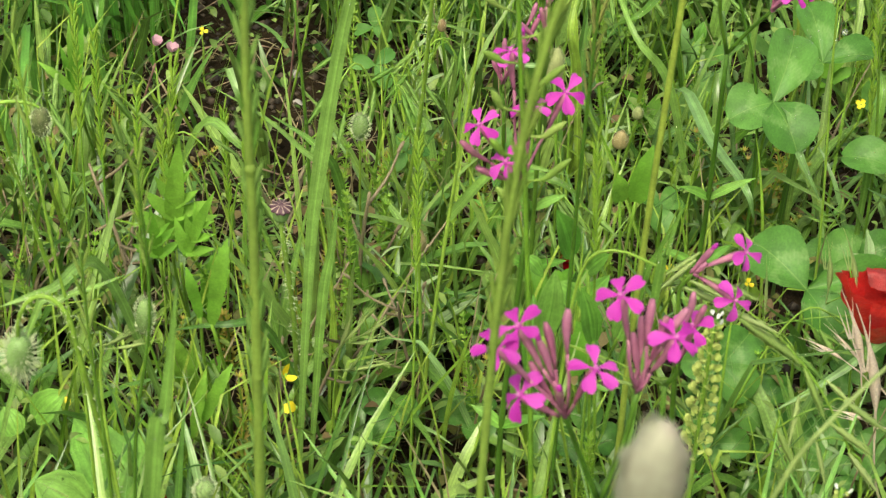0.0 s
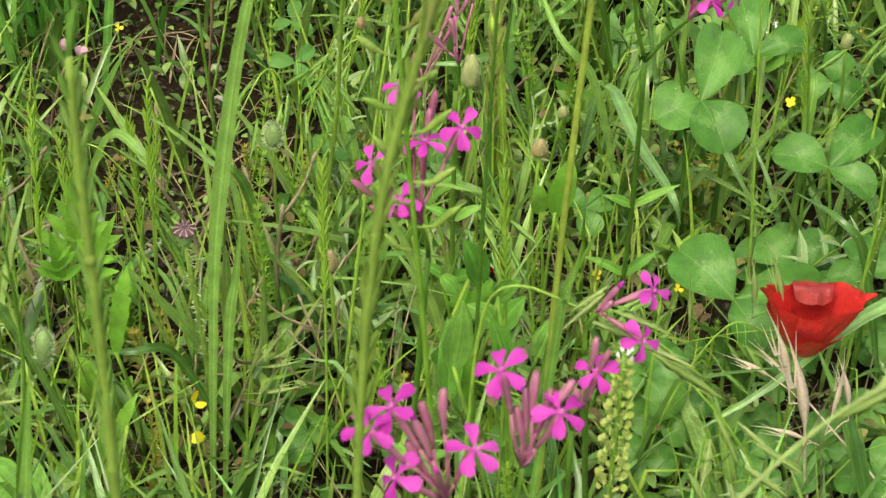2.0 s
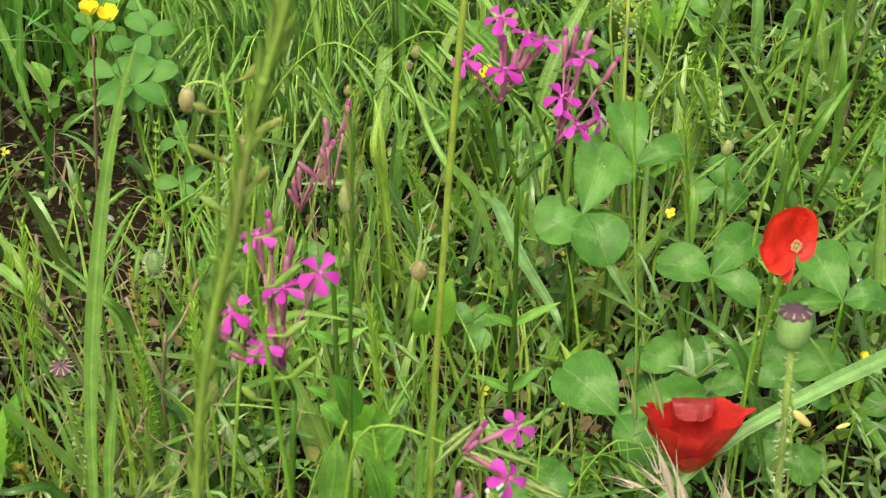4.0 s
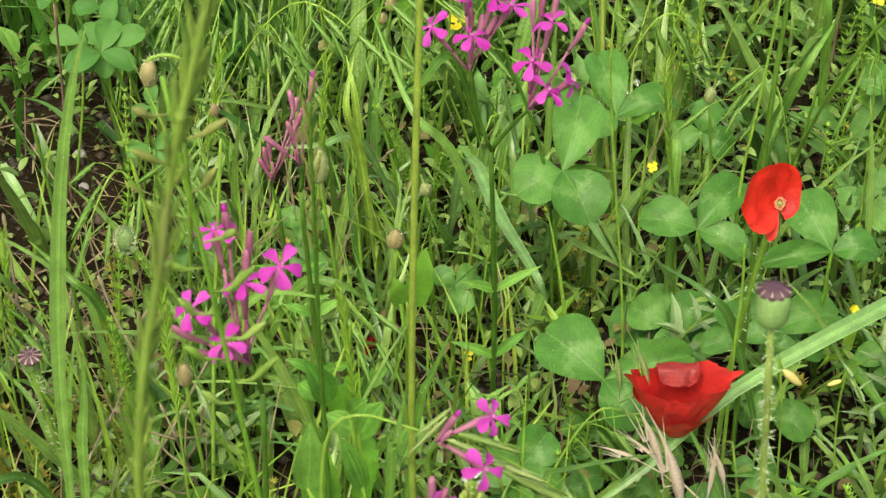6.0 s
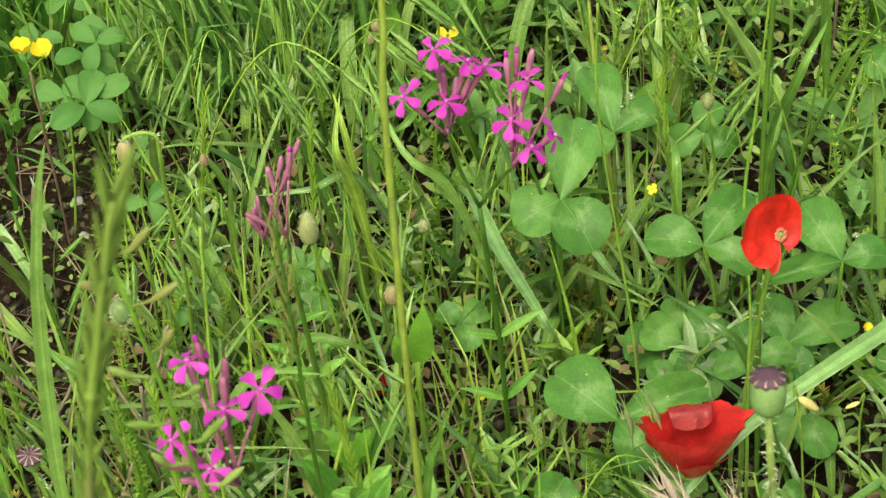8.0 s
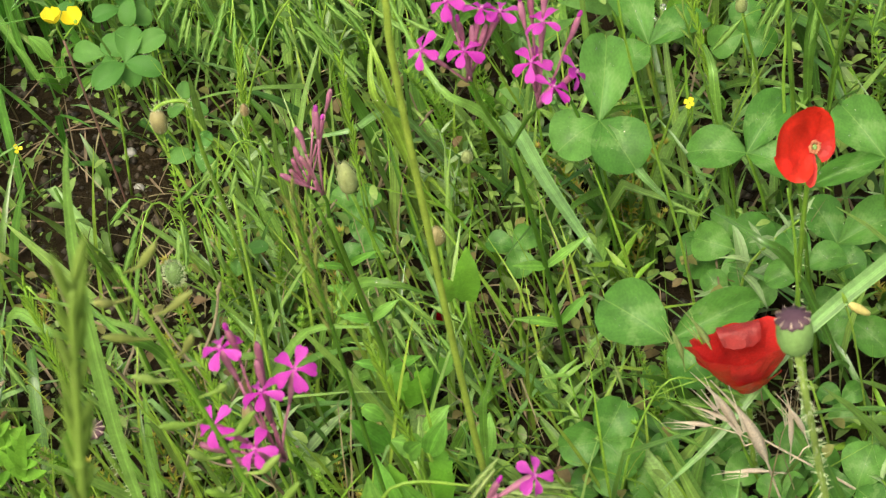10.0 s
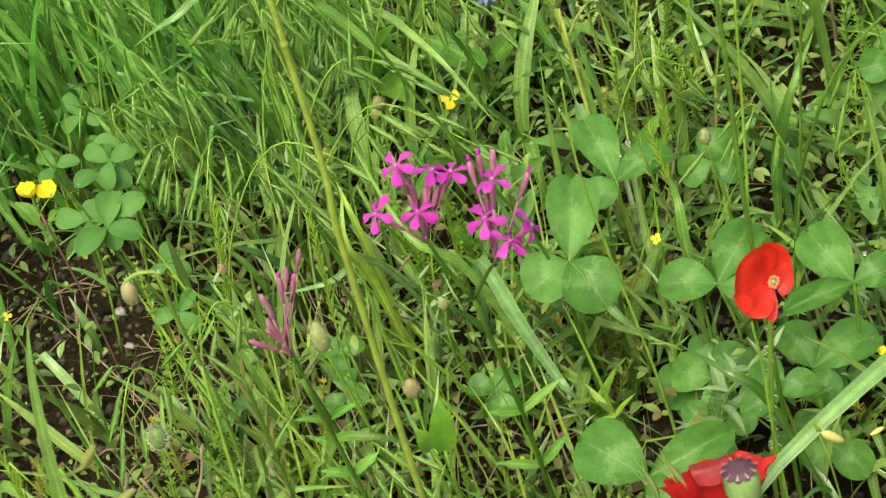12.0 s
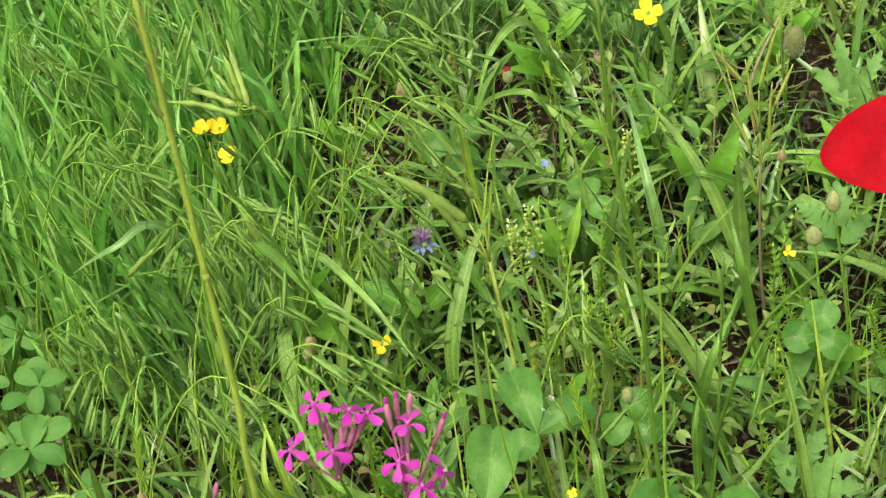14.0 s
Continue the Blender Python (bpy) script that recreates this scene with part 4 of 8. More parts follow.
catchfly((0.035, 0.720, 0.000), (0.0343, 0.6900, 0.2637), [
    ((0.0308, 0.6800, 0.2874), [(0.0126, 0.6760, 0.3180), (0.0233, 0.6750, 0.3018), (0.0231, 0.6840, 0.3468), (0.0319, 0.6800, 0.3253), (0.0450, 0.6830, 0.3300)],
     [(0.0334, 0.6840, 0.3377), (0.0352, 0.6860, 0.3442), (0.0053, 0.6760, 0.3103), (0.0118, 0.6760, 0.2981), (0.0270, 0.6860, 0.3538)]),
], 'catchfly with magenta flowers on a dark upright stem', [((0.058, 0.750, 0.202), (0.049, 0.740, 0.234), 0.012)])
catchfly((0.140, 0.930, 0.000), (0.1359, 0.8850, 0.2297), [
    ((0.1251, 0.8680, 0.2876), [(0.1231, 0.8680, 0.3307), (0.1363, 0.8720, 0.3197), (0.1087, 0.8660, 0.3105), (0.1255, 0.8640, 0.3062), (0.1437, 0.8720, 0.3157)],
     [(0.1312, 0.8720, 0.3124), (0.1258, 0.8720, 0.3166), (0.1371, 0.8710, 0.3119)]),
    ((0.1517, 0.8660, 0.2657), [(0.1601, 0.8630, 0.3124), (0.1520, 0.8660, 0.2904), (0.1590, 0.8610, 0.2784), (0.1697, 0.8660, 0.2799)],
     [(0.1529, 0.8700, 0.3212), (0.1641, 0.8700, 0.3232), (0.1757, 0.8660, 0.3094), (0.1575, 0.8720, 0.3216)]),
], 'catchfly with two dense magenta flower heads', [], 0.0086, (-0.1, 0.45))
catchfly((0.050, 0.930, 0.000), (0.0466, 0.8900, 0.2072), [
    ((0.0476, 0.8860, 0.2249), [],
     [(0.0557, 0.8860, 0.2745), (0.0448, 0.8860, 0.2672), (0.0428, 0.8860, 0.2502), (0.0318, 0.8860, 0.2425)]),
], 'catchfly with closed mauve calyxes just opening', [])
catchfly((0.090, 0.660, 0.000), (0.0900, 0.6300, 0.2300), [
    ((0.0920, 0.6220, 0.2480), [(0.0960, 0.6200, 0.2680)],
     [(0.0950, 0.6200, 0.2840), (0.1000, 0.6200, 0.2780), (0.0890, 0.6200, 0.2590)]),
], 'low catchfly with one open magenta flower', [])
catchfly((0.040, 1.020, 0.000), (0.0308, 0.9800, 0.1328), [
    ((0.0292, 0.9800, 0.1474), [],
     [(0.0261, 0.9800, 0.1688), (0.0231, 0.9800, 0.1617), (0.0290, 0.9800, 0.1760), (0.0449, 0.9800, 0.1989), (0.0549, 0.9800, 0.2077), (0.0465, 0.9800, 0.1903)]),
], 'catchfly past flowering with narrow mauve calyxes', [])
grass_plant([(-0.029, 0.800, 0.360), (-0.037, 0.800, 0.335), (-0.048, 0.800, 0.285), (-0.058, 0.800, 0.214), (-0.064, 0.800, 0.149)], 0.0075, 'broad upright grass blade', twist=10)
grass_plant([(-0.080, 0.500, 0.372), (-0.086, 0.500, 0.321), (-0.092, 0.500, 0.282)], 0.0062, 'broad dark upright grass blade', M_BLADE, twist=5)
grass_plant([(-0.096, 0.949, 0.140), (-0.067, 0.891, 0.160), (-0.055, 0.908, 0.120)], 0.0055, 'long fresh green grass blade', twist=20)
grass_plant([(0.089, 1.086, 0.120), (0.108, 1.056, 0.150), (0.133, 1.111, 0.130)], 0.0055, 'long fresh green grass blade', twist=20)
grass_plant([(0.169, 0.928, 0.100), (0.162, 0.927, 0.120), (0.149, 0.987, 0.110), (0.135, 1.056, 0.100)], 0.0085, 'wide blue-green grass blade beaded with drops', M_GRASS_BLUE, twist=20)
grass_plant([(0.214, 0.976, 0.080), (0.198, 0.978, 0.110), (0.189, 1.006, 0.120)], 0.0075, 'blue-green grass blade beaded with drops', M_GRASS_BLUE, twist=20)
grass_plant([(0.169, 0.796, 0.075), (0.203, 0.807, 0.095), (0.251, 0.841, 0.112), (0.331, 0.882, 0.125), (0.439, 0.966, 0.100)], 0.0088, 'broad strap-like grass blade lying across clover', M_GRASS_BLUE, twist=8)
grass_plant([(0.225, 0.918, 0.130), (0.242, 0.881, 0.140), (0.259, 0.882, 0.110)], 0.0055, 'dark green grass blade leaning over', M_GRASS_DEEP, twist=20)
grass_plant([(0.086, 1.100, 0.170), (0.105, 1.033, 0.150), (0.130, 1.036, 0.110)], 0.0055, 'arching green grass blade in meadow', M_BLADE, twist=20)
grass_plant([(-0.101, 0.950, 0.100), (-0.113, 0.935, 0.130), (-0.138, 0.961, 0.120)], 0.0065, 'long fresh green grass blade', twist=20)
grass_plant([(0.021, 1.074, 0.100), (0.051, 1.061, 0.110), (0.078, 1.089, 0.090)], 0.0050, 'pale grass blade beaded with drops', M_GRASS_BLUE, twist=20)
grass_plant([(0.082, 0.938, 0.090), (0.061, 0.926, 0.120), (0.036, 0.943, 0.100)], 0.0060, 'long fresh green grass blade', twist=20)
grass_plant([(0.152, 1.173, 0.120), (0.115, 1.197, 0.150), (0.072, 1.283, 0.140)], 0.0075, 'long fresh green grass blade', twist=20)
grass_plant([(0.165, 1.148, 0.120), (0.140, 1.179, 0.160), (0.107, 1.257, 0.140)], 0.0060, 'long fresh green grass blade', twist=20)
grass_plant([(0.241, 1.487, 0.080), (0.263, 1.501, 0.120), (0.298, 1.557, 0.100)], 0.0075, 'arching grass blade beaded with drops', twist=20)
grass_plant([(0.346, 1.080, 0.170), (0.323, 1.056, 0.150), (0.314, 1.084, 0.080)], 0.0075, 'long fresh green grass blade', twist=20)
grass_plant([(-0.041, 1.285, 0.150), (-0.006, 1.257, 0.180), (0.027, 1.291, 0.160)], 0.0060, 'pale arching grass blade', M_GRASS_BLUE, twist=20)
grass_plant([(0.188, 1.566, 0.060), (0.222, 1.428, 0.120), (0.226, 1.425, 0.070)], 0.0060, 'bright yellow-green arching blade', M_GRASS_YELLOW, twist=20)
grass_plant([(0.299, 1.482, 0.050), (0.280, 1.461, 0.100), (0.246, 1.518, 0.060)], 0.0080, 'long fresh green grass blade', twist=20)
grass_plant([(0.358, 1.378, 0.050), (0.375, 1.327, 0.090), (0.411, 1.345, 0.050)], 0.0080, 'long fresh green grass blade', twist=20)
grass_plant([(0.346, 1.427, 0.100), (0.340, 1.345, 0.090), (0.343, 1.333, 0.040)], 0.0090, 'wide grass blade beaded with drops', M_GRASS_BLUE, twist=20)
grass_plant([(0.375, 1.236, 0.120), (0.373, 1.208, 0.100), (0.377, 1.213, 0.050)], 0.0070, 'long fresh green grass blade', twist=20)
grass_plant([(-0.074, 0.924, 0.100), (-0.082, 0.915, 0.060), (-0.087, 0.905, 0.020)], 0.0060, 'long fresh green grass blade', twist=20)
grass_plant([(-0.050, 0.800, 0.193), (-0.053, 0.800, 0.163), (-0.058, 0.800, 0.121)], 0.0055, 'long fresh green grass blade', twist=20)
grass_plant([(-0.137, 0.822, 0.090), (-0.106, 0.804, 0.110), (-0.085, 0.822, 0.090)], 0.0050, 'dark green grass blade leaning over', M_GRASS_DEEP, twist=20)
grass_plant([(-0.189, 0.698, 0.200), (-0.169, 0.712, 0.200), (-0.154, 0.762, 0.170)], 0.0060, 'long fresh green grass blade', twist=20)
grass_plant([(0.087, 0.620, 0.327), (0.083, 0.620, 0.301), (0.080, 0.620, 0.272)], 0.0035, 'long fresh green grass blade', twist=20)
grass_plant([(0.114, 0.800, 0.199), (0.103, 0.800, 0.169), (0.096, 0.800, 0.141)], 0.0040, 'long fresh green grass blade', twist=20)
grass_plant([(0.075, 1.079, 0.160), (0.069, 1.054, 0.140), (0.076, 1.060, 0.100)], 0.0060, 'yellow-green grass blade among weeds', M_GRASS_YELLOW, twist=20)
grass_plant([(0.070, 1.108, 0.140), (0.074, 1.091, 0.120), (0.077, 1.095, 0.060)], 0.0060, 'yellow-green grass blade among weeds', M_GRASS_YELLOW, twist=20)
grass_plant([(0.249, 1.062, 0.120), (0.249, 1.025, 0.130), (0.247, 1.014, 0.100)], 0.0060, 'long fresh green grass blade', twist=20)
culm([(-0.082, 0.940, 0.218), (-0.075, 0.940, 0.112), (-0.075, 0.940, 0.009)], 0.0013, 'dark upright grass stem', 0, 0.100, material=M_STEM_DARK, leaf=0)
culm([(0.015, 0.850, 0.268), (0.002, 0.850, 0.143), (-0.009, 0.850, 0.006)], 0.0012, 'light green grass stem', 0, 0.100, leaf=1)
culm([(0.111, 0.780, 0.582), (0.110, 0.780, 0.541), (0.107, 0.780, 0.478), (0.104, 0.780, 0.408), (0.100, 0.780, 0.364), (0.093, 0.780, 0.172)], 0.0017, 'tall yellow-green grass stem with a tan sheath', 8, 0.060, mesh=SPIKELET_TAN, material=M_SILIQUE, leaf=0)
culm([(0.058, 0.720, 0.375), (0.057, 0.720, 0.314), (0.056, 0.720, 0.232)], 0.0011, 'grass stem with a narrow brownish spike', 16, 0.075, mesh=SPIKELET_TAN, material=M_STEM_DARK, leaf=0)
culm([(-0.054, 0.470, 0.497), (-0.054, 0.470, 0.457), (-0.053, 0.470, 0.402), (-0.053, 0.470, 0.319)], 0.0019, 'tall grass stem with a narrow green spike', 34, 0.170, mesh=SPIKELET_MID, material=M_STEM_OLIVE, leaf=0)
culm([(0.052, 0.460, 0.599), (0.043, 0.460, 0.567), (0.032, 0.460, 0.520), (0.016, 0.460, 0.396)], 0.0014, 'tall grass stem with a long narrow brownish-green spike', 46, 0.230, mesh=SPIKELET_OLIVE, material=M_STEM_OLIVE, leaf=0)
culm([(0.273, 0.895, 0.480), (0.270, 0.895, 0.396), (0.272, 0.895, 0.335), (0.267, 0.895, 0.220)], 0.0014, 'tall grass stem with a slender dark spike', 20, 0.160, mesh=SPIKELET, material=M_STEM_DARK, leaf=0)
culm([(0.154, 1.040, 0.164), (0.162, 1.040, 0.122), (0.181, 1.040, 0.017), (0.183, 1.020, 0.001)], 0.0020, 'blue-green jointed grass stem', 0, 0.100, material=M_GRASS_BLUE, leaf=1)
culm([(0.070, 1.000, 0.430), (0.107, 1.000, 0.347), (0.133, 1.000, 0.267), (0.152, 1.000, 0.209), (0.176, 1.004, 0.120)], 0.0011, 'thin dark leaning stem', 0, 0.100, material=M_STEM_DARK, leaf=0)
culm([(-0.135, 0.620, 0.292), (-0.134, 0.620, 0.238), (-0.131, 0.620, 0.172)], 0.0009, 'dark grass stem with pressed spikelets', 12, 0.060, mesh=SPIKELET, material=M_STEM_DARK, leaf=0)
culm([(-0.108, 0.600, 0.343), (-0.107, 0.600, 0.277), (-0.117, 0.600, 0.192)], 0.0009, 'thin dark grass stem with spikelets', 10, 0.050, mesh=SPIKELET, material=M_STEM_DARK, leaf=0)
culm([(-0.162, 0.660, 0.360), (-0.155, 0.660, 0.267), (-0.147, 0.660, 0.185)], 0.0009, 'thin green grass stem with spikelets', 8, 0.050, mesh=SPIKELET, leaf=0)
culm([(-0.102, 0.900, 0.197), (-0.055, 0.900, 0.017), (-0.042, 0.900, -0.058)], 0.0008, 'thin green grass stem', 0, 0.100, leaf=0)
culm([(0.328, 1.000, 0.261), (0.311, 1.000, 0.136), (0.299, 1.000, 0.069)], 0.0011, 'green grass stem above clover', 0, 0.100, material=M_STEM_DARK, leaf=0)
culm([(0.296, 1.000, 0.272), (0.286, 1.000, 0.165), (0.281, 1.000, 0.114)], 0.0011, 'green grass stem above clover', 0, 0.100, leaf=0)
culm([(0.202, 0.950, 0.286), (0.200, 0.950, 0.220), (0.212, 0.950, 0.072)], 0.0009, 'thin green grass stem with tiny drops', 0, 0.100, leaf=0)
culm([(0.235, 1.000, 0.189), (0.246, 1.000, 0.097), (0.250, 1.000, 0.016)], 0.0011, 'dark green grass stem', 8, 0.050, mesh=SPIKELET, material=M_STEM_DARK, leaf=0)
culm([(0.380, 0.934, 0.300), (0.337, 0.946, 0.260), (0.316, 0.966, 0.200), (0.308, 1.013, 0.100)], 0.0012, 'dark branching grass stem', 0, 0.100, material=M_STEM_DARK, leaf=0)
culm([(0.233, 1.267, 0.160), (0.219, 1.200, 0.140), (0.225, 1.183, 0.080), (0.226, 1.175, 0.030)], 0.0013, 'yellowing leafless stem', 0, 0.100, material=M_GRASS_YELLOW, leaf=0)
culm([(0.276, 1.304, 0.120), (0.264, 1.253, 0.090), (0.262, 1.232, 0.050)], 0.0007, 'thin dark leafless upright stem', 0, 0.100, material=M_STEM_DARK, leaf=0)
culm([(0.257, 0.875, 0.175), (0.258, 0.875, 0.142), (0.257, 0.875, 0.107)], 0.0010, 'bare green stem beside the open poppy', 0, 0.100, leaf=0)
culm([(-0.193, 0.920, 0.217), (-0.195, 0.920, 0.108)], 0.0008, 'bright green grass with a narrow seed spike', 30, 0.078, mesh=SPIKELET_LIME, pressed=0.68, leaf=0)
culm([(-0.180, 0.900, 0.213), (-0.180, 0.900, 0.104)], 0.0008, 'bright green grass with a narrow seed spike', 30, 0.078, mesh=SPIKELET_LIME, pressed=0.68, leaf=0)
culm([(-0.153, 0.860, 0.206), (-0.156, 0.860, 0.105)], 0.0008, 'bright green grass with a narrow seed spike', 30, 0.078, mesh=SPIKELET_LIME, pressed=0.68, leaf=0)
culm([(-0.140, 0.900, 0.198), (-0.150, 0.900, 0.091)], 0.0008, 'bright green grass with a narrow seed spike', 30, 0.078, mesh=SPIKELET_LIME, pressed=0.68, leaf=0)
culm([(-0.145, 0.880, 0.180), (-0.145, 0.880, 0.068)], 0.0008, 'bright green grass with a narrow seed spike', 30, 0.078, mesh=SPIKELET_LIME, pressed=0.68, leaf=0)
culm([(-0.122, 0.950, 0.140), (-0.120, 0.950, 0.032)], 0.0008, 'bright green grass with a narrow seed spike', 30, 0.078, mesh=SPIKELET_LIME, pressed=0.68, leaf=0)
culm([(-0.108, 0.950, 0.144), (-0.113, 0.950, 0.056)], 0.0008, 'bright green grass with a narrow seed spike', 30, 0.078, mesh=SPIKELET_LIME, pressed=0.68, leaf=0)
culm([(-0.013, 0.800, 0.227), (-0.012, 0.800, 0.124)], 0.0008, 'bright green grass with a narrow seed spike', 30, 0.078, mesh=SPIKELET_LIME, pressed=0.68, leaf=0)
culm([(0.065, 0.750, 0.264), (0.070, 0.750, 0.168)], 0.0008, 'bright green grass with a narrow seed spike', 30, 0.078, mesh=SPIKELET_LIME, pressed=0.68, leaf=0)
culm([(-0.104, 0.900, 0.196), (-0.106, 0.900, 0.082)], 0.0008, 'bright green grass with a narrow seed spike', 30, 0.078, mesh=SPIKELET_LIME, pressed=0.68, leaf=0)
culm([(0.245, 1.050, 0.162), (0.255, 1.050, 0.048)], 0.0008, 'bright green grass with a narrow seed spike', 30, 0.078, mesh=SPIKELET_LIME, pressed=0.68, leaf=0)
culm([(0.060, 1.020, 0.192), (0.050, 1.020, 0.086)], 0.0008, 'bright green grass with a narrow seed spike', 30, 0.078, mesh=SPIKELET_LIME, pressed=0.68, leaf=0)
culm([(0.000, 1.100, 0.153), (-0.017, 1.100, 0.055)], 0.0008, 'bright green grass with a narrow seed spike', 30, 0.078, mesh=SPIKELET_LIME, pressed=0.68, leaf=0)
culm([(0.278, 1.200, 0.051), (0.266, 1.200, -0.052)], 0.0008, 'bright green grass with a narrow seed spike', 30, 0.078, mesh=SPIKELET_LIME, pressed=0.68, leaf=0)
culm([(0.350, 1.300, 0.061), (0.343, 1.300, -0.046)], 0.0008, 'bright green grass with a narrow seed spike', 30, 0.078, mesh=SPIKELET_LIME, pressed=0.68, leaf=0)
culm([(0.302, 1.250, 0.099), (0.301, 1.250, 0.006)], 0.0008, 'bright green grass with a narrow seed spike', 30, 0.078, mesh=SPIKELET_LIME, pressed=0.68, leaf=0)
culm([(0.269, 1.150, 0.136), (0.259, 1.150, 0.041)], 0.0008, 'bright green grass with a narrow seed spike', 30, 0.078, mesh=SPIKELET_LIME, pressed=0.68, leaf=0)

# poppies, pods and buds
POPPY_LOW = (0.220, 0.822, 0.103)
POPPY_OPEN = (0.269, 0.867, 0.205)
POPPY_DARK = (0.467, 1.170, 0.174)
seed_pod((0.216, 0.652, 0.335), (0.240, 0.675, 0.000), 0.0064, 0.0145, 'green poppy pod with a dark scalloped cap on a bristly stem')
seed_pod((-0.080, 0.831, 0.164), (-0.075, 0.850, 0.000), 0.0058, 0.0085, 'green poppy pod with a wide purple and cream striped cap', tilt=(0.05, -0.15, 1), bristles=60, inner=0.2, slim=0.72)
seed_pod((0.339, 1.495, 0.100), (0.339, 1.505, -0.000), 0.0045, 0.008, 'small tan poppy pod on stalk', body=M_BUD, cap=M_POD_CAP, bristles=40)
nodding_bud((-0.162, 0.620, 0.239), (-0.151, 0.620, 0.269), (-0.120, 0.680, 0.000), 0.0095, 'hairy nodding poppy bud on an arched stem', fuzz=460, hair=0.0046)
nodding_bud((-0.199, 0.850, 0.195), (-0.210, 0.850, 0.203), (-0.200, 0.900, 0.000), 0.0082, 'hairy nodding poppy bud in grass', fuzz=420, body=M_BUD_HAIRY, hair=0.0018)
nodding_bud((-0.024, 0.945, 0.240), (-0.016, 0.945, 0.246), (-0.030, 1.020, 0.000), 0.0072, 'round tan nodding poppy bud', body=M_BUD, fuzz=160, hair=0.0007)
nodding_bud((0.457, 1.371, 0.147), (0.453, 1.371, 0.185), (0.470, 1.480, 0.000), 0.0125, 'large hairy brownish nodding poppy bud', body=M_BUD_HAIRY, fuzz=420, hair=0.0016)
fuzzy_head((-0.048, 0.960, 0.128), (-0.044, 1.002, 0.000), 0.0048, 0.0076, 'soft grey-green bristly seed head')
fuzzy_head((-0.142, 0.783, 0.130), (-0.137, 0.798, 0.000), 0.0045, 0.0110, 'soft grey-green bristly seed head')
fuzzy_head((-0.094, 0.632, 0.160), (-0.089, 0.647, 0.000), 0.0045, 0.0050, 'soft grey-green bristly seed head')
round_bud((0.091, 0.915, 0.157), (0.097, 0.935, 0.000), 0.0045, 0.0050, 'tan round bud on a thin stalk')
round_bud((-0.012, 0.843, 0.138), (-0.006, 0.863, 0.000), 0.0040, 0.0065, 'pointed grey-green bud on a stalk')
round_bud((0.111, 1.030, 0.100), (0.117, 1.050, 0.000), 0.0034, 0.0037, 'small round green bud in the grass', M_BUD_PALE)
round_bud((0.055, 0.934, 0.190), (0.061, 0.954, 0.000), 0.0048, 0.0100, 'pale green swollen calyx on a stalk', M_BUD_PALE)
round_bud((0.191, 1.506, 0.100), (0.197, 1.526, 0.000), 0.0042, 0.0065, 'tan scaly bud on an upright stalk')
round_bud((0.099, 1.224, 0.100), (0.105, 1.244, 0.000), 0.0038, 0.0045, 'small tan bud in the grass')
round_bud((0.271, 1.513, 0.088), (0.277, 1.533, 0.000), 0.0042, 0.0060, 'pale bud with a dark red tip', M_BUD_PALE, tip=M_BUD_RED)
round_bud((0.425, 1.165, 0.160), (0.431, 1.185, 0.000), 0.0045, 0.0070, 'pale green closed bud on a stalk', M_BUD_PALE)
round_bud((0.417, 1.190, 0.120), (0.423, 1.210, 0.000), 0.0055, 0.0060, 'pale green round bud on a stalk', M_BUD_PALE)
round_bud((0.094, 1.240, 0.080), (0.100, 1.260, 0.000), 0.0035, 0.0035, 'tiny tan bud low in grass')
round_bud((0.055, 1.241, 0.060), (0.061, 1.261, 0.000), 0.0035, 0.0035, 'tiny brown bud low in grass')
round_bud((0.434, 1.340, 0.080), (0.440, 1.360, 0.000), 0.0035, 0.0045, 'small brown bud among grass blades')
round_bud((-0.006, 1.087, 0.120), (-0.000, 1.107, 0.000), 0.0028, 0.0040, 'small brown bud among grass blades')
round_bud((0.277, 1.081, 0.120), (0.283, 1.101, 0.000), 0.0035, 0.0050, 'small green bud among grass blades', M_BUD_PALE)
round_bud((0.032, 0.223, 0.557), (0.042, 0.273, 0.000), 0.0054, 0.0098, 'white bud flushed with pink on a tall stalk', M_BUD_PINK, 8, 0.0008, fuzz=0)

# clovers and trefoils
clover_leaf((0.184, 1.003, 0.128), [((0.199, 1.046, 0.150), 0.029), ((0.158, 0.992, 0.123), 0.027), ((0.197, 0.975, 0.114), 0.031)])
clover_leaf((0.222, 1.070, 0.115), [((0.215, 1.109, 0.135), 0.024), ((0.258, 1.077, 0.118), 0.020), ((0.204, 1.061, 0.111), 0.020)])
clover_leaf((0.257, 0.989, 0.095), [((0.286, 1.015, 0.108), 0.024), ((0.226, 0.997, 0.099), 0.025), ((0.281, 0.973, 0.087), 0.021)])
clover_leaf((0.322, 0.952, 0.105), [((0.307, 0.984, 0.121), 0.027), ((0.283, 0.948, 0.103), 0.014), ((0.347, 0.952, 0.105), 0.021)])
clover_leaf((0.293, 0.948, 0.055), [((0.285, 0.974, 0.068), 0.022), ((0.333, 0.956, 0.059), 0.024), ((0.298, 0.929, 0.046), 0.017)])
clover_leaf((0.268, 0.908, 0.085), [((0.262, 0.927, 0.095), 0.017), ((0.289, 0.910, 0.086), 0.016), ((0.246, 0.905, 0.084), 0.015)])
clover_leaf((0.191, 0.866, 0.100), [((0.163, 0.892, 0.113), 0.033), ((0.238, 0.877, 0.105), 0.021), ((0.205, 0.843, 0.088), 0.022)])
clover_leaf((0.287, 0.904, 0.045), [((0.303, 0.884, 0.035), 0.019), ((0.273, 0.894, 0.040), 0.015), ((0.282, 0.911, 0.048), 0.012)])
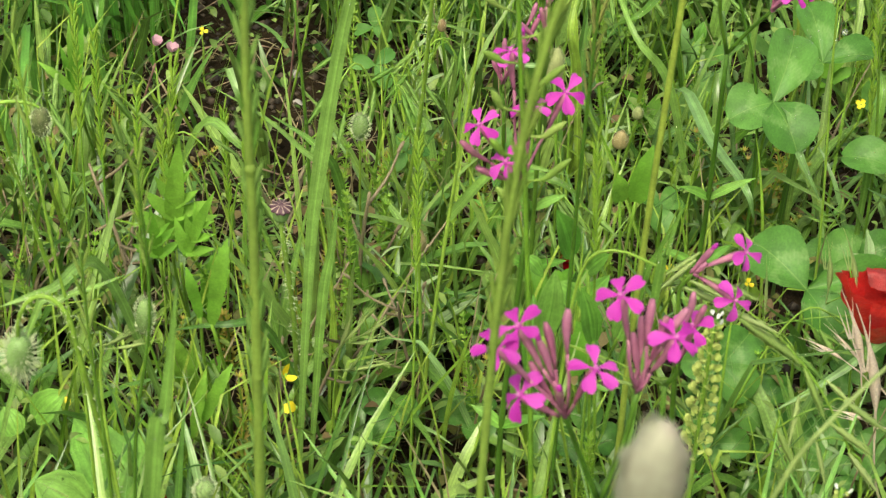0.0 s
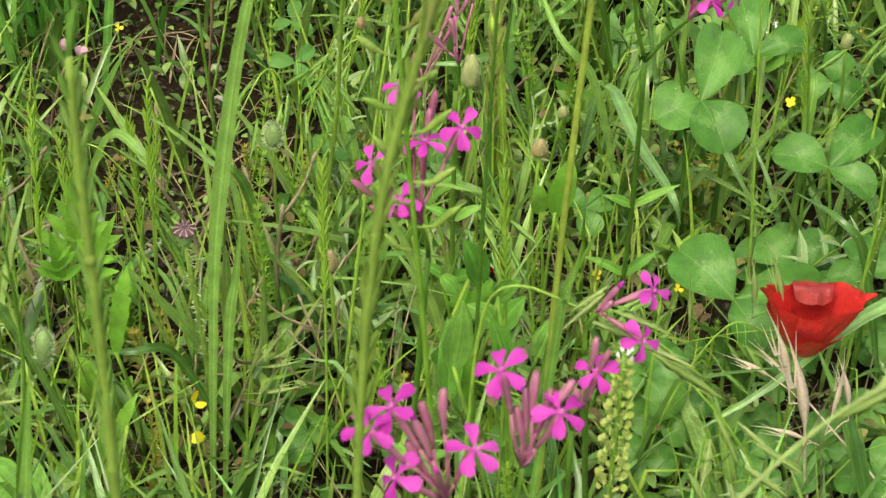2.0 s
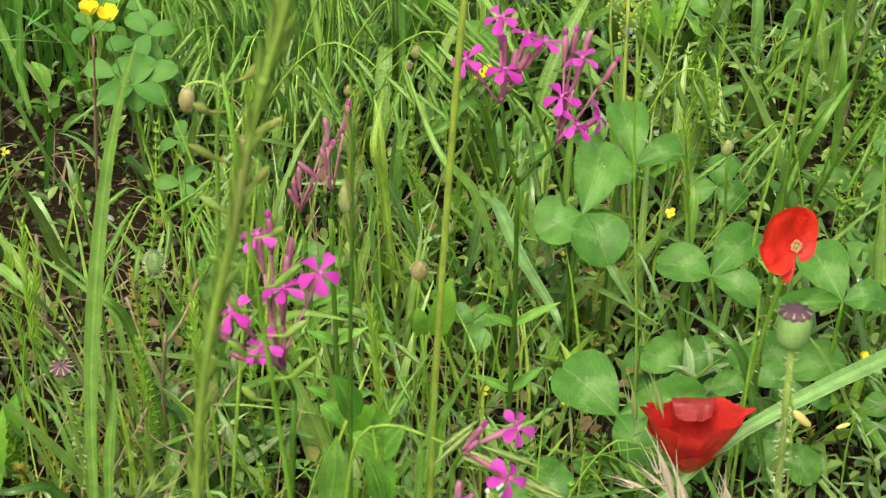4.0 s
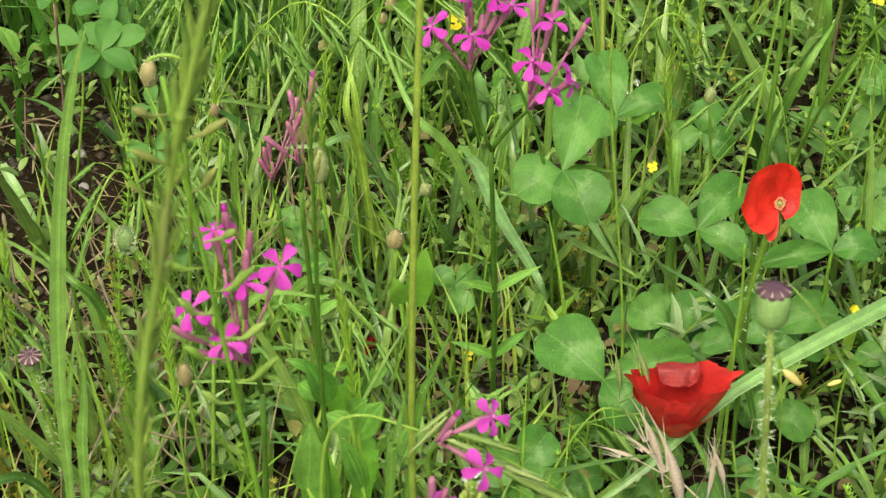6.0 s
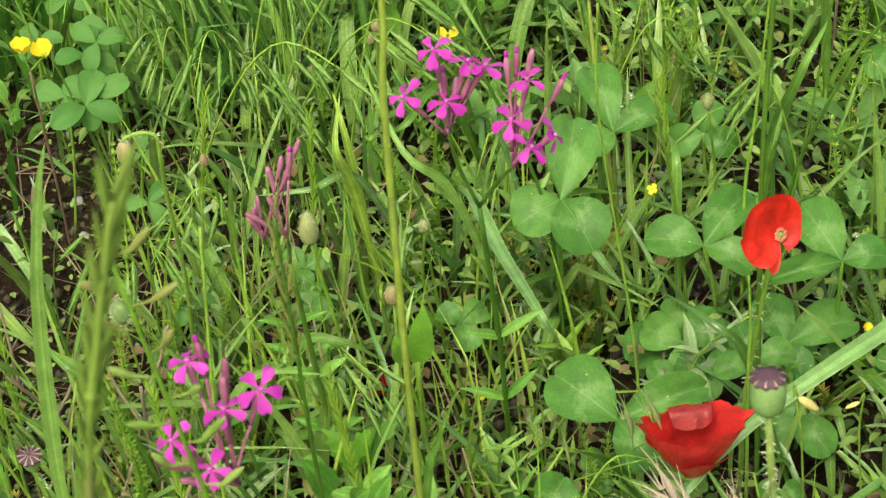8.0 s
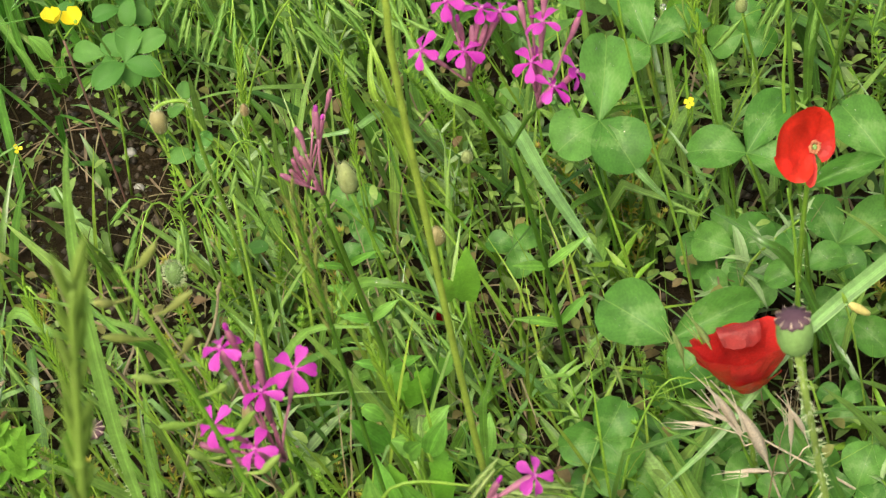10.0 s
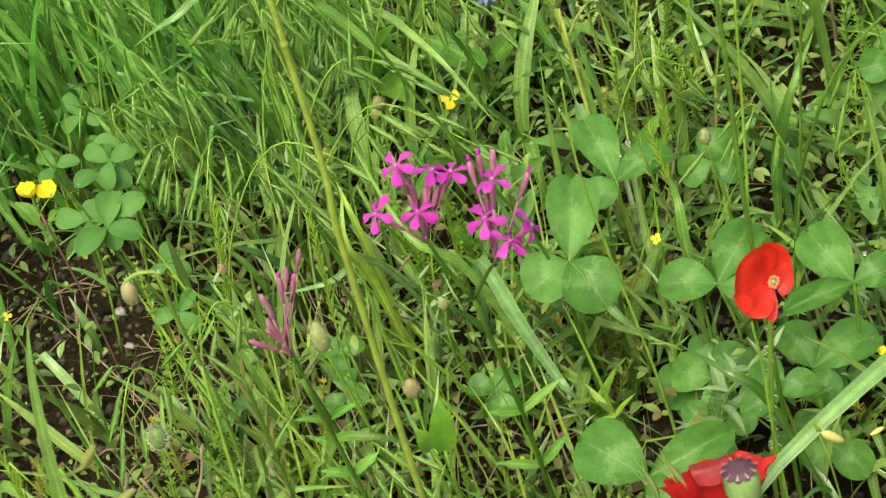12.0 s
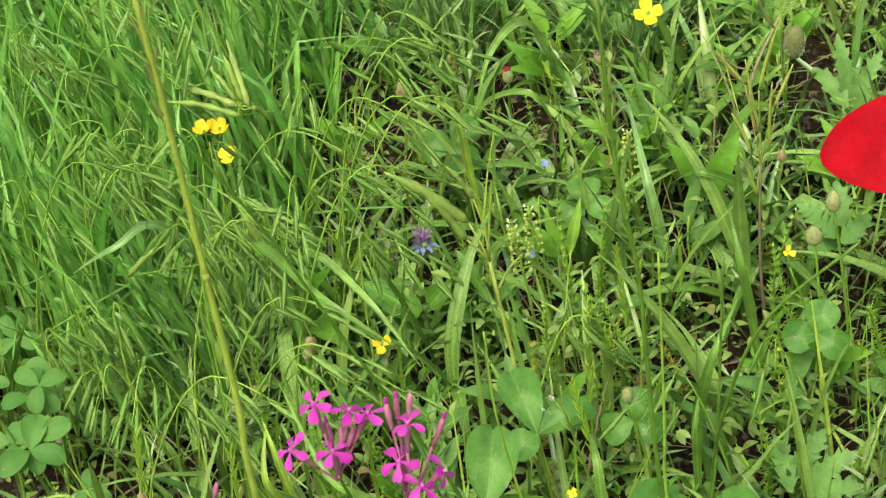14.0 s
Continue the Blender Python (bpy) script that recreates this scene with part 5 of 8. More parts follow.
clover_leaf((0.241, 0.993, 0.030), [((0.212, 0.982, 0.024), 0.025), ((0.274, 0.981, 0.024), 0.024), ((0.247, 1.011, 0.039), 0.017)])
clover((0.242, 0.975, 0.040), 0.024, 20, 'large three-part clover leaf with pale chevrons and drops')
clover((0.203, 0.828, 0.030), 0.020, 30, 'large three-part clover leaf with pale chevrons and drops')
clover((0.243, 0.833, 0.030), 0.020, 90, 'large three-part clover leaf with pale chevrons and drops')
clover((0.263, 0.800, 0.040), 0.022, 50, 'large three-part clover leaf with pale chevrons and drops')
clover((0.403, 1.145, 0.080), 0.020, 60, 'large three-part clover leaf with pale chevrons and drops')
clover((0.220, 1.512, 0.040), 0.026, 50, 'large three-part clover leaf with pale chevrons and drops')
clover((0.299, 1.376, 0.050), 0.022, 90, 'large three-part clover leaf with pale chevrons and drops')
clover((0.283, 1.127, 0.060), 0.021, 70, 'large three-part clover leaf with pale chevrons and drops')
clover((0.148, 0.838, 0.070), 0.022, -60, 'three-part clover leaf low in the grass')
clover((0.018, 0.833, 0.030), 0.018, 60, 'three-part clover leaf low in the grass')
clover((-0.024, 0.835, 0.030), 0.017, 10, 'three-part clover leaf low in the grass')
clover((0.078, 0.801, 0.050), 0.018, 100, 'three-part clover leaf low in the grass')
clover((0.146, 0.845, 0.030), 0.018, 50, 'three-part clover leaf low in the grass')
clover((0.146, 0.810, 0.040), 0.018, 10, 'three-part clover leaf low in the grass')
clover((0.186, 0.825, 0.030), 0.018, 70, 'three-part clover leaf low in the grass')
clover((0.147, 0.844, 0.060), 0.018, 30, 'three-part clover leaf low in the grass')
clover((0.157, 0.833, 0.050), 0.018, 70, 'three-part clover leaf low in the grass')
clover((0.125, 0.992, 0.060), 0.017, 40, 'three-part clover leaf low in the grass')
clover((0.040, 1.077, 0.040), 0.016, 20, 'three-part clover leaf low in the grass')
clover((0.042, 1.032, 0.050), 0.016, 80, 'three-part clover leaf low in the grass')
clover((-0.082, 1.234, 0.100), 0.020, 80, 'fresh green trefoil leaf of oval leaflets', True)
clover((-0.077, 1.166, 0.110), 0.024, 90, 'fresh green trefoil leaf of oval leaflets', True)
clover((-0.089, 1.178, 0.110), 0.021, 150, 'fresh green trefoil leaf of oval leaflets', True)
clover((-0.112, 1.255, 0.100), 0.016, 120, 'fresh green trefoil leaf of oval leaflets', True)
clover((-0.047, 1.119, 0.070), 0.016, 60, 'fresh green trefoil leaf of oval leaflets', True)
clover((-0.024, 1.037, 0.060), 0.015, 0, 'fresh green trefoil leaf of oval leaflets', True)
clover((-0.073, 1.230, 0.110), 0.018, 10, 'fresh green trefoil leaf of oval leaflets', True)
clover((-0.071, 1.174, 0.110), 0.021, 20, 'fresh green trefoil leaf of oval leaflets', True)
clover((-0.067, 1.253, 0.100), 0.019, 30, 'fresh green trefoil leaf of oval leaflets', True)
clover((-0.101, 1.329, 0.080), 0.018, 90, 'fresh green trefoil leaf of oval leaflets', True)
clover((-0.051, 1.165, 0.070), 0.014, 80, 'fresh green trefoil leaf of oval leaflets', True)

carpet = random.Random(4)
for _ in range(26):
    clover((carpet.uniform(0.17, 0.37), carpet.uniform(0.79, 0.97), carpet.uniform(0.012, 0.04)), carpet.uniform(0.011, 0.018), carpet.uniform(0, 120), 'three-part clover leaf low in the grass')

# small flowers
small_flower([(-0.088, 1.092, 0.203), (-0.078, 1.092, 0.200)], (-0.108, 1.163, 0.000), 0.0092, 'two bright yellow flowers on a thin brown stem', stem_mat=M_STEM_RED, heading=(0.1, -0.3, 1.0), cup=0.75)
small_flower([(-0.176, 1.060, 0.113), (-0.166, 1.060, 0.109)], (-0.195, 1.100, 0.000), 0.0062, 'two faded pale pink flowers, half closed', petal=PINK_PETAL, petals=4, name="pink_flower", heading=(0.3, -0.2, 1), cup=0.9, stem_mat=M_STEM_RED)
small_flower([(0.316, 0.883, 0.123)], (0.345, 0.992, 0.000), 0.0040, 'small yellow flower among clover', heading=(0.3, -0.3, 1), cup=0.8)
small_flower([(0.049, 1.440, 0.140), (0.060, 1.439, 0.140), (0.063, 1.431, 0.120)], (0.031, 1.517, 0.000), 0.0088, 'cluster of yellow flowers, one half closed', heading=(0, -0.3, 1), cup=0.5)
small_flower([(0.380, 1.499, 0.120)], (0.378, 1.556, 0.000), 0.0110, 'bright yellow four-petalled flower on a long stem')
small_flower([(0.231, 0.992, 0.136)], (0.243, 1.105, 0.000), 0.0030, 'tiny yellow flower beside clover')
small_flower([(-0.076, 0.800, 0.082)], (-0.077, 0.880, 0.000), 0.0062, 'small faded yellow flower, half closed', petals=2, heading=(0.6, -0.5, 0.5), cup=0.7)
small_flower([(-0.068, 0.770, 0.087)], (-0.071, 0.860, 0.000), 0.0062, 'small faded yellow flower, half closed', petals=2, heading=(-0.5, -0.5, 0.5), cup=0.8)
small_flower([(-0.194, 0.808, 0.050)], (-0.191, 0.818, 0.000), 0.0060, 'small yellow flower low in the grass', petals=3)
small_flower([(-0.164, 1.184, 0.050)], (-0.161, 1.194, 0.000), 0.0032, 'small yellow flower low in the grass', petals=3)
small_flower([(0.142, 1.231, 0.080)], (0.145, 1.241, 0.000), 0.0070, 'small yellow flower low in the grass', petals=3)
small_flower([(0.403, 1.205, 0.100)], (0.406, 1.215, 0.000), 0.0045, 'small yellow flower low in the grass', petals=3)
small_flower([(0.173, 0.935, 0.050)], (0.176, 0.945, 0.000), 0.0030, 'small yellow flower low in the grass', petals=3)
small_flower([(0.129, 0.945, 0.050)], (0.132, 0.955, 0.000), 0.0035, 'small yellow flower low in the grass', petals=3)
small_flower([(0.142, 1.256, 0.060)], (0.145, 1.266, 0.000), 0.0050, 'small yellow flower low in the grass', petals=3)
hanging_bud((0.276, 0.850, 0.116), (0.286, 0.850, 0.105), (0.285, 0.865, 0.000), 'closed pale yellow flower hanging on a thin stalk')
hanging_bud((0.306, 0.850, 0.107), (0.299, 0.850, 0.104), (0.315, 0.860, 0.000), 'closed pale yellow flower hanging on a thin stalk')
small_flower([(0.253, 1.320, 0.060)], (0.256, 1.332, 0.000), 0.0036, 'tiny pale blue speedwell flower', petal=BLUE_PETAL, petals=4, name='blue_flower')
small_flower([(0.281, 1.441, 0.050)], (0.284, 1.453, 0.000), 0.0034, 'tiny pale blue speedwell flower', petal=BLUE_PETAL, petals=4, name='blue_flower')
small_flower([(-0.107, 1.785, 0.100)], (-0.104, 1.797, 0.000), 0.0036, 'tiny pale blue speedwell flower', petal=BLUE_PETAL, petals=4, name='blue_flower')
small_flower([(0.252, 1.334, 0.050)], (0.255, 1.346, 0.000), 0.0040, 'tiny pale blue speedwell flower', petal=BLUE_PETAL, petals=4, name='blue_flower')
thistle_head((0.182, 1.304, 0.100), (0.176, 1.385, 0.000))
pepperweed((0.112, 0.667, 0.234), (0.118, 0.680, 0.000), 'pepperweed spire of flat green pods with tiny white flowers', 84, 0.074)
pepperweed((0.092, 0.604, 0.200), (0.096, 0.624, 0.000), 'small pepperweed spire of flat green pods', 44, 0.045)
pepperweed((0.240, 1.271, 0.120), (0.244, 1.291, 0.000), 'small pepperweed spire of flat green pods', 44, 0.045)
pepperweed((0.254, 1.289, 0.120), (0.258, 1.309, 0.000), 'small pepperweed spire of flat green pods', 44, 0.045)
pepperweed((0.337, 1.383, 0.100), (0.341, 1.403, 0.000), 'small pepperweed spire of flat green pods', 44, 0.045)
pepperweed((0.246, 1.380, 0.050), (0.250, 1.400, 0.000), 'small pepperweed spire of flat green pods', 44, 0.045)
pepperweed((0.151, 1.513, 0.050), (0.155, 1.533, 0.000), 'small pepperweed spire of flat green pods', 44, 0.045)
pepperweed((0.156, 0.585, 0.220), (0.160, 0.605, 0.000), 'small pepperweed spire of flat green pods', 44, 0.045)

# drooping grass heads
brome([(0.151, 0.685, 0.205), (0.124, 0.685, 0.229), (0.101, 0.685, 0.240), (0.088, 0.685, 0.247), (0.072, 0.685, 0.254), (0.060, 0.685, 0.249), (0.055, 0.685, 0.225), (0.053, 0.685, 0.181)], [
    ((0.104, 0.685, 0.251), (0.087, 0.681, 0.234)),
    ((0.106, 0.689, 0.252), (0.090, 0.682, 0.243)),
    ((0.108, 0.682, 0.245), (0.134, 0.680, 0.234)),
    ((0.099, 0.684, 0.238), (0.124, 0.683, 0.227)),
    ((0.116, 0.689, 0.225), (0.144, 0.679, 0.218)),
    ((0.125, 0.683, 0.223), (0.159, 0.684, 0.196)),
    ((0.102, 0.683, 0.242), (0.120, 0.678, 0.235)),
    ((0.133, 0.689, 0.214), (0.152, 0.684, 0.200)),
    ((0.086, 0.684, 0.183), (0.068, 0.677, 0.194)),
    ((0.097, 0.682, 0.185), (0.112, 0.685, 0.166))], 'arching brome head with long green spikelets', SPIKELET_FAT)
brome([(0.220, 0.800, 0.087), (0.224, 0.800, 0.056), (0.231, 0.800, 0.021)], [
    ((0.212, 0.799, 0.091), (0.192, 0.795, 0.153)),
    ((0.224, 0.799, 0.057), (0.200, 0.795, 0.144)),
    ((0.206, 0.799, 0.104), (0.176, 0.795, 0.124)),
    ((0.215, 0.799, 0.100), (0.187, 0.795, 0.133)),
    ((0.230, 0.799, 0.064), (0.195, 0.795, 0.079))], 'dry pinkish straw-coloured grass head', HUSK_DRY, M_STRAW, 'dry_grass')
brome([(0.210, 0.800, 0.106), (0.235, 0.800, 0.074), (0.259, 0.800, 0.044), (0.273, 0.800, 0.022)], [
    ((0.242, 0.799, 0.081), (0.228, 0.795, 0.128)),
    ((0.232, 0.799, 0.071), (0.232, 0.795, 0.130))], 'dry buff grass head with two husks', HUSK_DRY, M_STRAW, 'dry_grass')
brome([(0.200, 0.820, 0.150), (0.210, 0.822, 0.110), (0.214, 0.826, 0.060)], [
    ((0.208, 0.822, 0.121), (0.193, 0.818, 0.173)),
    ((0.192, 0.822, 0.125), (0.185, 0.818, 0.169)),
    ((0.163, 0.822, 0.109), (0.158, 0.818, 0.155))], 'pale green grass head standing before a poppy', HUSK_GREEN)
brome([(0.133, 0.620, 0.261), (0.149, 0.620, 0.239), (0.164, 0.620, 0.210), (0.173, 0.620, 0.180)], [
    ((0.141, 0.620, 0.250), (0.153, 0.616, 0.225)),
    ((0.151, 0.624, 0.241), (0.165, 0.617, 0.231)),
    ((0.134, 0.617, 0.221), (0.145, 0.615, 0.199)),
    ((0.155, 0.619, 0.223), (0.175, 0.618, 0.207)),
    ((0.142, 0.624, 0.232), (0.139, 0.614, 0.212)),
    ((0.158, 0.618, 0.236), (0.180, 0.619, 0.218)),
    ((0.164, 0.618, 0.209), (0.179, 0.613, 0.191)),
    ((0.152, 0.624, 0.209), (0.158, 0.619, 0.189))], 'green drooping brome head', SPIKELET_FAT)
brome([(-0.042, 0.820, 0.103), (-0.050, 0.820, 0.083), (-0.053, 0.820, 0.034)], [
    ((-0.053, 0.820, 0.083), (-0.030, 0.810, 0.126)),
    ((-0.050, 0.820, 0.088), (-0.021, 0.810, 0.104)),
    ((-0.053, 0.820, 0.078), (-0.044, 0.810, 0.123)),
    ((-0.044, 0.820, 0.091), (-0.021, 0.810, 0.118)),
    ((-0.055, 0.820, 0.070), (-0.019, 0.810, 0.089)),
    ((-0.049, 0.820, 0.065), (-0.033, 0.810, 0.102)),
    ((-0.043, 0.820, 0.101), (-0.029, 0.810, 0.125))], 'upright fan of pale lime brome spikelets', HUSK_GREEN)
brome([(-0.130, 0.620, 0.253), (-0.130, 0.620, 0.245), (-0.130, 0.620, 0.194)], [
    ((-0.130, 0.620, 0.244), (-0.105, 0.615, 0.256)),
    ((-0.131, 0.620, 0.245), (-0.114, 0.615, 0.260)),
    ((-0.130, 0.620, 0.246), (-0.117, 0.615, 0.258))], 'grass stem with two lime lance-shaped husks', HUSK_GREEN)
grass_plant([(-0.126, 0.660, 0.250), (-0.139, 0.660, 0.243), (-0.154, 0.660, 0.235), (-0.170, 0.660, 0.211)], 0.0035, 'pale bent grass blade', twist=10)
grass_plant([(-0.124, 0.930, 0.168), (-0.099, 0.930, 0.152), (-0.078, 0.930, 0.131), (-0.066, 0.930, 0.112), (-0.060, 0.940, 0.015)], 0.0040, 'long leaning grass blade', twist=10)
brome([(-0.041, 1.420, 0.179), (-0.025, 1.420, 0.182), (-0.013, 1.420, 0.171), (-0.011, 1.420, 0.140), (-0.020, 1.420, 0.092)], [
    ((-0.049, 1.420, 0.173), (-0.068, 1.416, 0.153)),
    ((-0.034, 1.420, 0.172), (-0.059, 1.416, 0.143)),
    ((-0.025, 1.420, 0.172), (-0.049, 1.416, 0.155)),
    ((-0.017, 1.420, 0.174), (-0.040, 1.416, 0.153)),
    ((-0.063, 1.420, 0.175), (-0.079, 1.416, 0.143))], 'brome head with hanging green spikelets', SPIKELET_MID)
brome([(-0.010, 1.400, 0.173), (0.002, 1.400, 0.179), (0.013, 1.400, 0.171), (0.011, 1.400, 0.139), (0.001, 1.400, 0.099)], [
    ((-0.010, 1.400, 0.165), (-0.024, 1.396, 0.156)),
    ((-0.001, 1.400, 0.172), (-0.019, 1.396, 0.155)),
    ((-0.006, 1.400, 0.161), (-0.019, 1.396, 0.147)),
    ((0.009, 1.400, 0.165), (-0.018, 1.396, 0.129)),
    ((-0.019, 1.400, 0.150), (-0.044, 1.396, 0.115)),
    ((-0.027, 1.400, 0.144), (-0.046, 1.396, 0.116))], 'brome head with long hanging green spikelets', SPIKELET_MID)
brome([(0.013, 1.380, 0.164), (0.029, 1.380, 0.179), (0.044, 1.380, 0.180), (0.049, 1.380, 0.156), (0.039, 1.380, 0.102)], [
    ((0.036, 1.380, 0.178), (0.008, 1.376, 0.155)),
    ((0.040, 1.380, 0.171), (0.022, 1.376, 0.166)),
    ((0.016, 1.380, 0.151), (-0.007, 1.376, 0.139)),
    ((0.001, 1.380, 0.146), (-0.028, 1.376, 0.119)),
    ((0.035, 1.380, 0.145), (0.005, 1.376, 0.135))], 'brome head with slanting green spikelets', SPIKELET_MID)
brome([(-0.101, 1.360, 0.166), (-0.087, 1.360, 0.177), (-0.072, 1.360, 0.183), (-0.072, 1.360, 0.158), (-0.078, 1.360, 0.134)], [
    ((-0.071, 1.360, 0.173), (-0.084, 1.356, 0.154)),
    ((-0.097, 1.360, 0.160), (-0.107, 1.356, 0.145)),
    ((-0.082, 1.360, 0.171), (-0.091, 1.356, 0.146)),
    ((-0.056, 1.360, 0.143), (-0.065, 1.356, 0.125))], 'low brome head with hanging green spikelets', SPIKELET_MID)
brome([(0.150, 0.424, 0.446), (0.126, 0.412, 0.438), (0.099, 0.394, 0.420), (0.088, 0.392, 0.396), (0.084, 0.400, 0.340)], [
    ((0.130, 0.416, 0.436), (0.157, 0.424, 0.449)),
    ((0.136, 0.418, 0.440), (0.163, 0.430, 0.458))], 'near grass head of yellow-green spikelets', SPIKELET_FAT, M_SPIKELET_LIGHT)



# ---- where the smaller weeds grow ----
FALLEN = [(0.078, 1.014, 0.010), (0.248, 0.952, 0.020), (-0.158, 0.761, 0.030), (-0.140, 0.761, 0.030), (0.068, 1.007, 0.005)]
SPRIG_SPOTS = [(-0.035, 0.991, 1), (-0.034, 1.044, 1), (-0.056, 0.915, 3), (-0.064, 0.984, 1), (0.198, 1.061, 2), (0.205, 1.080, 2), (-0.046, 0.957, 0), (0.194, 1.049, 4), (0.181, 1.040, 2), (0.187, 1.036, 4), (0.187, 1.008, 2), (0.128, 1.164, 1), (0.111, 1.142, 3), (0.177, 1.068, 4), (0.272, 1.210, 1), (0.280, 1.167, 0), (0.090, 1.137, 1), (0.283, 1.219, 1), (0.275, 1.241, 3), (0.399, 1.232, 1), (0.377, 1.144, 0), (0.224, 1.325, 1), (0.251, 1.213, 1), (-0.072, 0.955, 4), (-0.119, 0.910, 2), (-0.103, 0.816, 4), (-0.093, 0.884, 4), (-0.073, 1.058, 2), (-0.023, 1.045, 0)]


def placed_weeds():
    mugwort((-0.140, 0.930, 0.000), [((-0.141, 0.870, 0.105), (-0.133, 0.860, 0.183), 0.034, 4), ((-0.135, 0.860, 0.104), (-0.115, 0.850, 0.158), 0.022, 3), ((-0.146, 0.860, 0.103), (-0.148, 0.850, 0.147), 0.020, 3)], 'mugwort with deeply cut bright green leaves')
    toothed_weed((-0.100, 0.940, 0.000), [((-0.132, 0.920, 0.013), (-0.124, 0.930, 0.064), 0.015, 6), ((-0.136, 0.880, -0.003), (-0.147, 0.880, 0.041), 0.014, 5), ((-0.132, 0.870, -0.003), (-0.118, 0.870, 0.035), 0.012, 4), ((-0.138, 0.870, -0.007), (-0.131, 0.860, 0.050), 0.012, 4)], 'weed with long shallow-toothed leaves', 0.20)
    smooth_weed((-0.205, 1.060, 0.000), [((-0.206, 0.970, 0.137), (-0.199, 0.970, 0.180), 0.007), ((-0.206, 0.970, 0.136), (-0.194, 0.970, 0.148), 0.006), ((-0.207, 0.970, 0.136), (-0.226, 0.970, 0.155), 0.005), ((-0.209, 0.980, 0.132), (-0.215, 0.980, 0.161), 0.004), ((-0.206, 0.975, 0.135), (-0.208, 0.975, 0.180), 0.005)], 'small weed with a star of pointed lime leaves', M_TOOTHED)
    toothed_weed((-0.110, 0.850, 0.000), [((-0.112, 0.800, 0.113), (-0.103, 0.800, 0.166), 0.0105, 7), ((-0.119, 0.810, 0.109), (-0.125, 0.810, 0.140), 0.0070, 5), ((-0.121, 0.780, 0.056), (-0.113, 0.780, 0.100), 0.0070, 4), ((-0.116, 0.780, 0.066), (-0.100, 0.780, 0.105), 0.0080, 5)], 'weed with upright shallow-toothed lime leaves', 0.30)
    toothed_weed((0.080, 0.830, 0.000), [((0.068, 0.800, 0.088), (0.074, 0.810, 0.128), 0.013, 6), ((0.057, 0.800, 0.086), (0.050, 0.800, 0.132), 0.010, 4)], 'weed with an upright narrow toothed leaf', 0.25)
    toothed_weed((0.375, 1.103, 0.000), [((0.360, 1.057, 0.050), (0.386, 1.071, 0.070), 0.018, 6), ((0.365, 1.050, 0.050), (0.398, 1.046, 0.070), 0.019, 6), ((0.357, 1.047, 0.050), (0.359, 1.087, 0.060), 0.017, 6), ((0.369, 1.043, 0.050), (0.395, 1.028, 0.060), 0.017, 6)], 'wide-lobed pale green weed', 0.60, M_LOBED)
    toothed_weed((0.530, 1.497, 0.000), [((0.505, 1.432, 0.050), (0.505, 1.446, 0.100), 0.017, 6), ((0.509, 1.431, 0.050), (0.536, 1.442, 0.080), 0.017, 6), ((0.503, 1.425, 0.050), (0.488, 1.456, 0.070), 0.020, 4), ((0.501, 1.434, 0.040), (0.524, 1.423, 0.060), 0.018, 3)], 'lobed grey-green weed with divided leaves', 0.60, M_LOBED)
    toothed_weed((0.056, 0.949, 0.000), [((0.055, 0.909, 0.050), (0.049, 0.924, 0.070), 0.016, 4), ((0.057, 0.908, 0.050), (0.085, 0.916, 0.070), 0.014, 4), ((0.054, 0.905, 0.050), (0.070, 0.902, 0.080), 0.013, 4)], 'low grey-green lobed weed', 0.50)
    toothed_weed((0.470, 1.340, 0.000), [((0.441, 1.235, 0.080), (0.422, 1.253, 0.100), 0.021, 7), ((0.448, 1.246, 0.080), (0.452, 1.268, 0.100), 0.020, 4), ((0.443, 1.228, 0.080), (0.465, 1.237, 0.090), 0.020, 4), ((0.443, 1.243, 0.070), (0.421, 1.230, 0.080), 0.020, 4)], 'lobed light green weed with a rosette of leaves', 0.60, M_LOBED)
    smooth_weed((-0.160, 0.860, 0.000), [((-0.147, 0.741, 0.050), (-0.179, 0.775, 0.070), 0.030), ((-0.155, 0.737, 0.050), (-0.147, 0.768, 0.070), 0.028), ((-0.168, 0.732, 0.050), (-0.193, 0.740, 0.060), 0.026)], 'weed with large pale rounded leaves')
    smooth_weed((-0.220, 0.950, 0.000), [((-0.201, 0.785, 0.060), (-0.183, 0.784, 0.080), 0.016), ((-0.208, 0.772, 0.060), (-0.215, 0.781, 0.070), 0.014)], 'weed with broad leaves')
    smooth_weed((0.080, 0.760, 0.000), [((0.047, 0.730, 0.171), (0.050, 0.730, 0.209), 0.013), ((0.070, 0.735, 0.165), (0.062, 0.730, 0.200), 0.010), ((0.066, 0.750, 0.194), (0.074, 0.740, 0.211), 0.009)], 'plant with smooth blue-green oval leaves')
    smooth_weed((0.100, 0.920, 0.000), [((0.099, 0.885, 0.138), (0.105, 0.885, 0.174), 0.013), ((0.092, 0.896, 0.130), (0.089, 0.893, 0.150), 0.010)], 'plant with a pair of pointed oval leaves', M_TOOTHED)
    smooth_weed((0.060, 0.860, 0.000), [((0.066, 0.800, 0.137), (0.054, 0.800, 0.148), 0.012), ((0.069, 0.800, 0.133), (0.081, 0.800, 0.154), 0.011), ((0.047, 0.790, 0.098), (0.045, 0.800, 0.140), 0.012), ((0.042, 0.830, 0.140), (0.051, 0.830, 0.128), 0.008)], 'plant with smooth grey-green leaves')
    smooth_weed((0.090, 0.870, 0.000), [((0.090, 0.819, 0.100), (0.099, 0.828, 0.120), 0.012), ((0.043, 0.834, 0.080), (0.047, 0.827, 0.100), 0.012), ((0.066, 0.842, 0.100), (0.080, 0.847, 0.110), 0.009)], 'plant with smooth round-tipped leaves')
